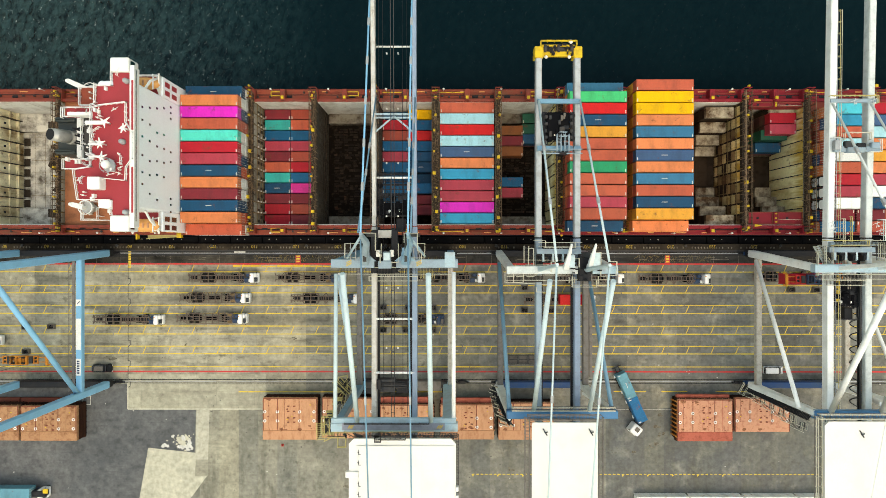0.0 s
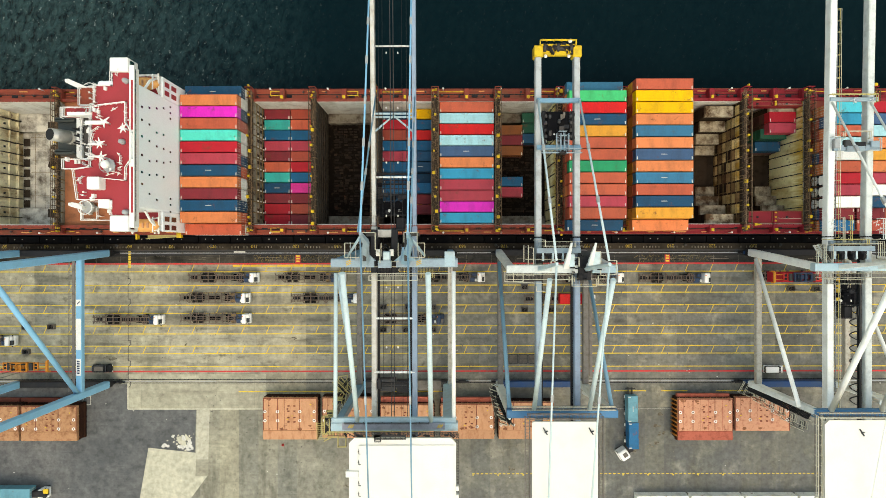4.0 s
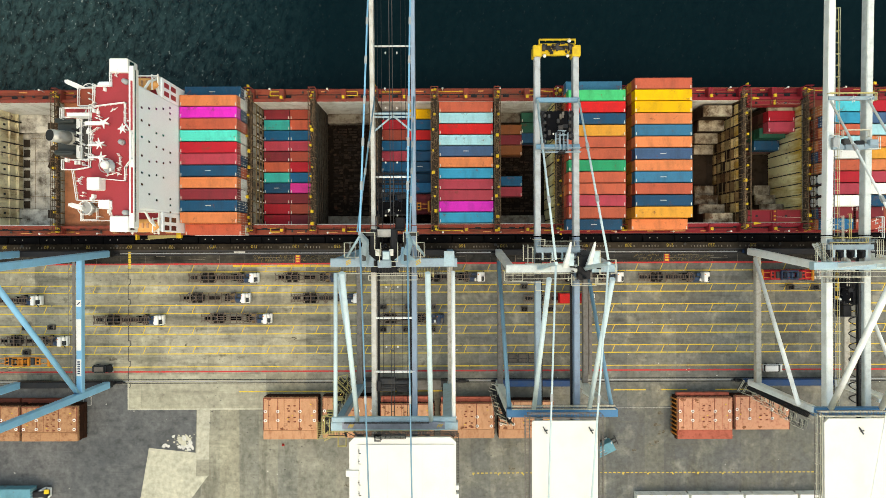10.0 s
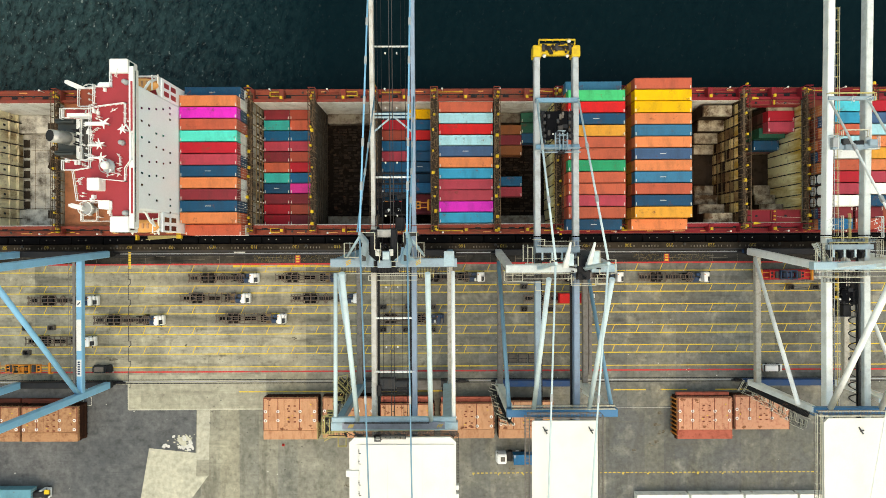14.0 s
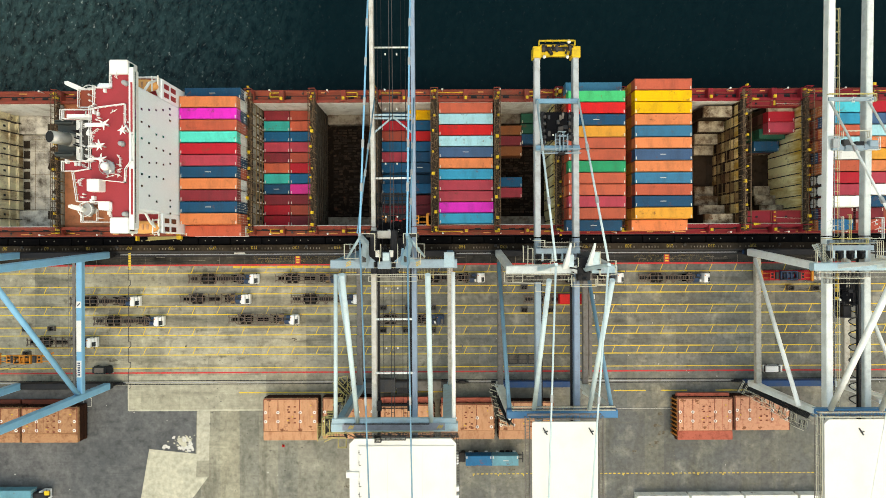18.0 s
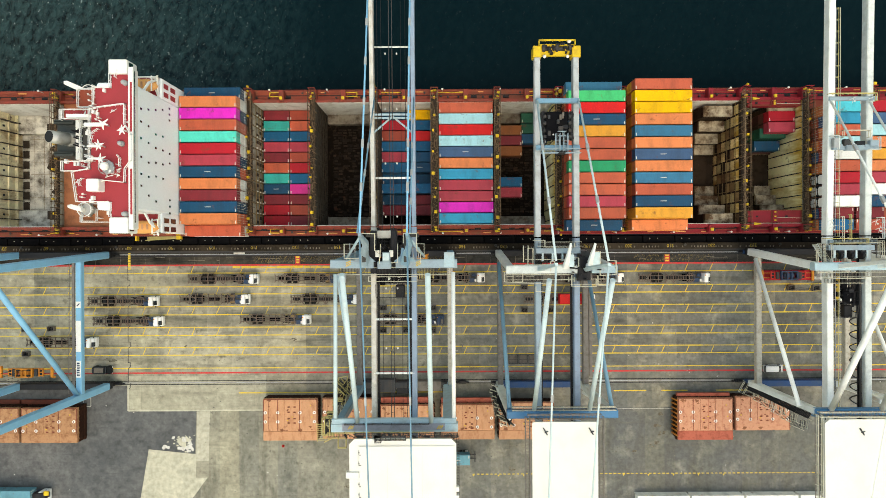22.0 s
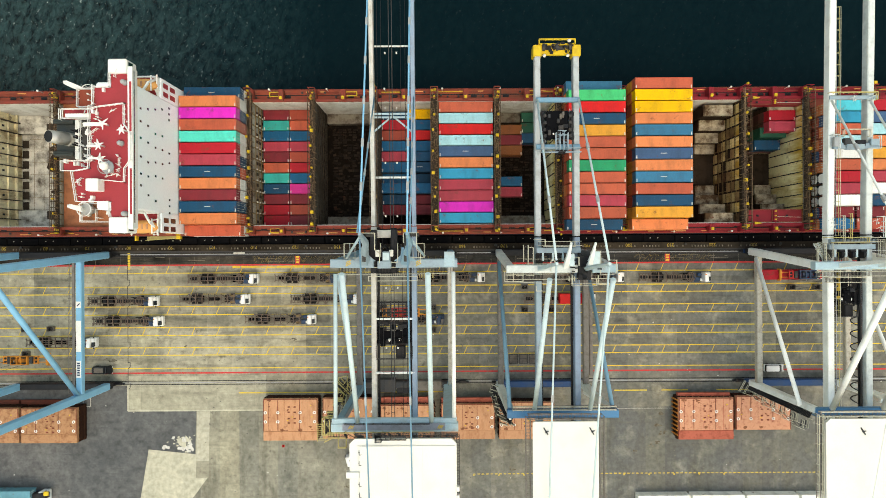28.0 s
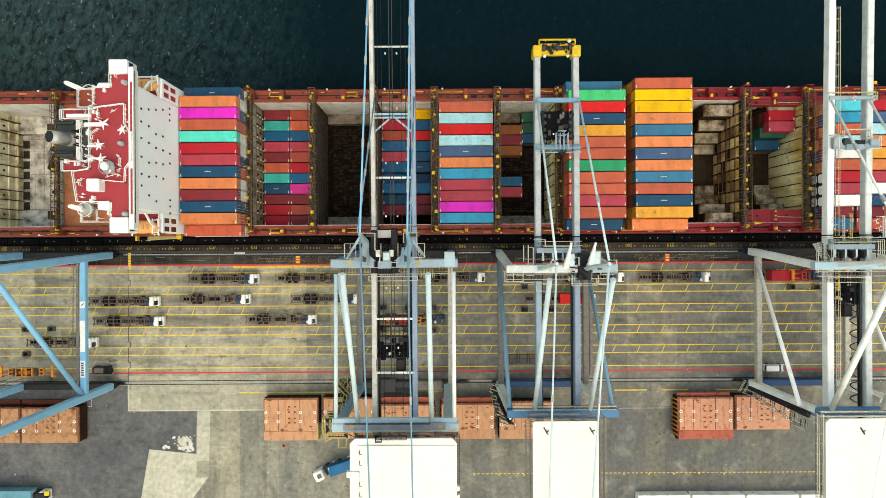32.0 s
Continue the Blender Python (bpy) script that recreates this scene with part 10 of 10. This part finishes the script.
    # forward crane: container lowered, then lifted again
    low = [(0, 14.9), (1, 13.4), (2, 11.8), (3.5, 10.2), (5.5, 8.2), (7, 5.9), (9, 4.7), (11, 4.3), (14, 4.2), (24, 4.2), (29, 4.2), (30, 4.5), (31, 6.6), (32, 9.6)]
    walk(lift_box, [(t, pose(79.5, -6.5, z - TIER)) for t, z in low])
    slide = [(0, 0.0), (23, 0.0), (24, 0.9), (25, 2.0), (25.5, 2.4), (27.5, 3.9), (28.5, 4.2), (32, 4.2)]

    def at_time(t, rows):
        for (a, u), (b, v) in zip(rows, rows[1:]):
            if a <= t <= b:
                return u + (v - u) * (t - a) / (b - a)
    marks = sorted({t for t, z in low} | {t for t, d in slide})
    walk(sp3, [(t, pose(79.5 + at_time(t, slide), -6.5, at_time(t, low) + 0.12)) for t in marks])
    hang(t3_ropes, 6.2, 27.0, [(t, z + 2.0) for t, z in low])
    # spreader swinging like a pendulum under the blue crane
    swing = [(0, -97.03, -25.52), (1.5, -97.03, -26.95), (3, -97.03, -27.47), (4.2, -97.03, -26.82), (5.5, -97.03, -25.65), (7, -97.02, -24.34), (8, -97.02, -24.15), (9, -96.89, -24.6), (10, -96.7, -25.65), (11, -96.77, -26.95), (12.2, -96.77, -27.67), (13.5, -96.64, -27.41), (14.5, -96.51, -26.95), (16, -96.76, -25.26), (17.2, -96.76, -24.6), (18, -96.37, -24.87), (19, -95.98, -25.39), (20, -95.86, -26.3), (21, -95.86, -27.22), (22, -95.86, -27.87), (23, -95.86, -28), (24, -95.86, -27.61), (25.5, -96.38, -26.24), (27, -97.02, -25.12), (28, -96.89, -24.99), (29, -96.24, -25.32), (30, -95.59, -26.04), (31, -95.6, -26.96), (32, -95.86, -27.74)]
    walk(sp4, [(t, pose(x, y, 5.0)) for t, x, y in swing])
    walk(c4, [(t, pose(c4.location.x + d, c4.location.y, 0)) for t, d in ((0, 0), (24, 0.0), (28, 0.1), (30, 0.27), (31, 0.5), (32, 0.8))])


motions()
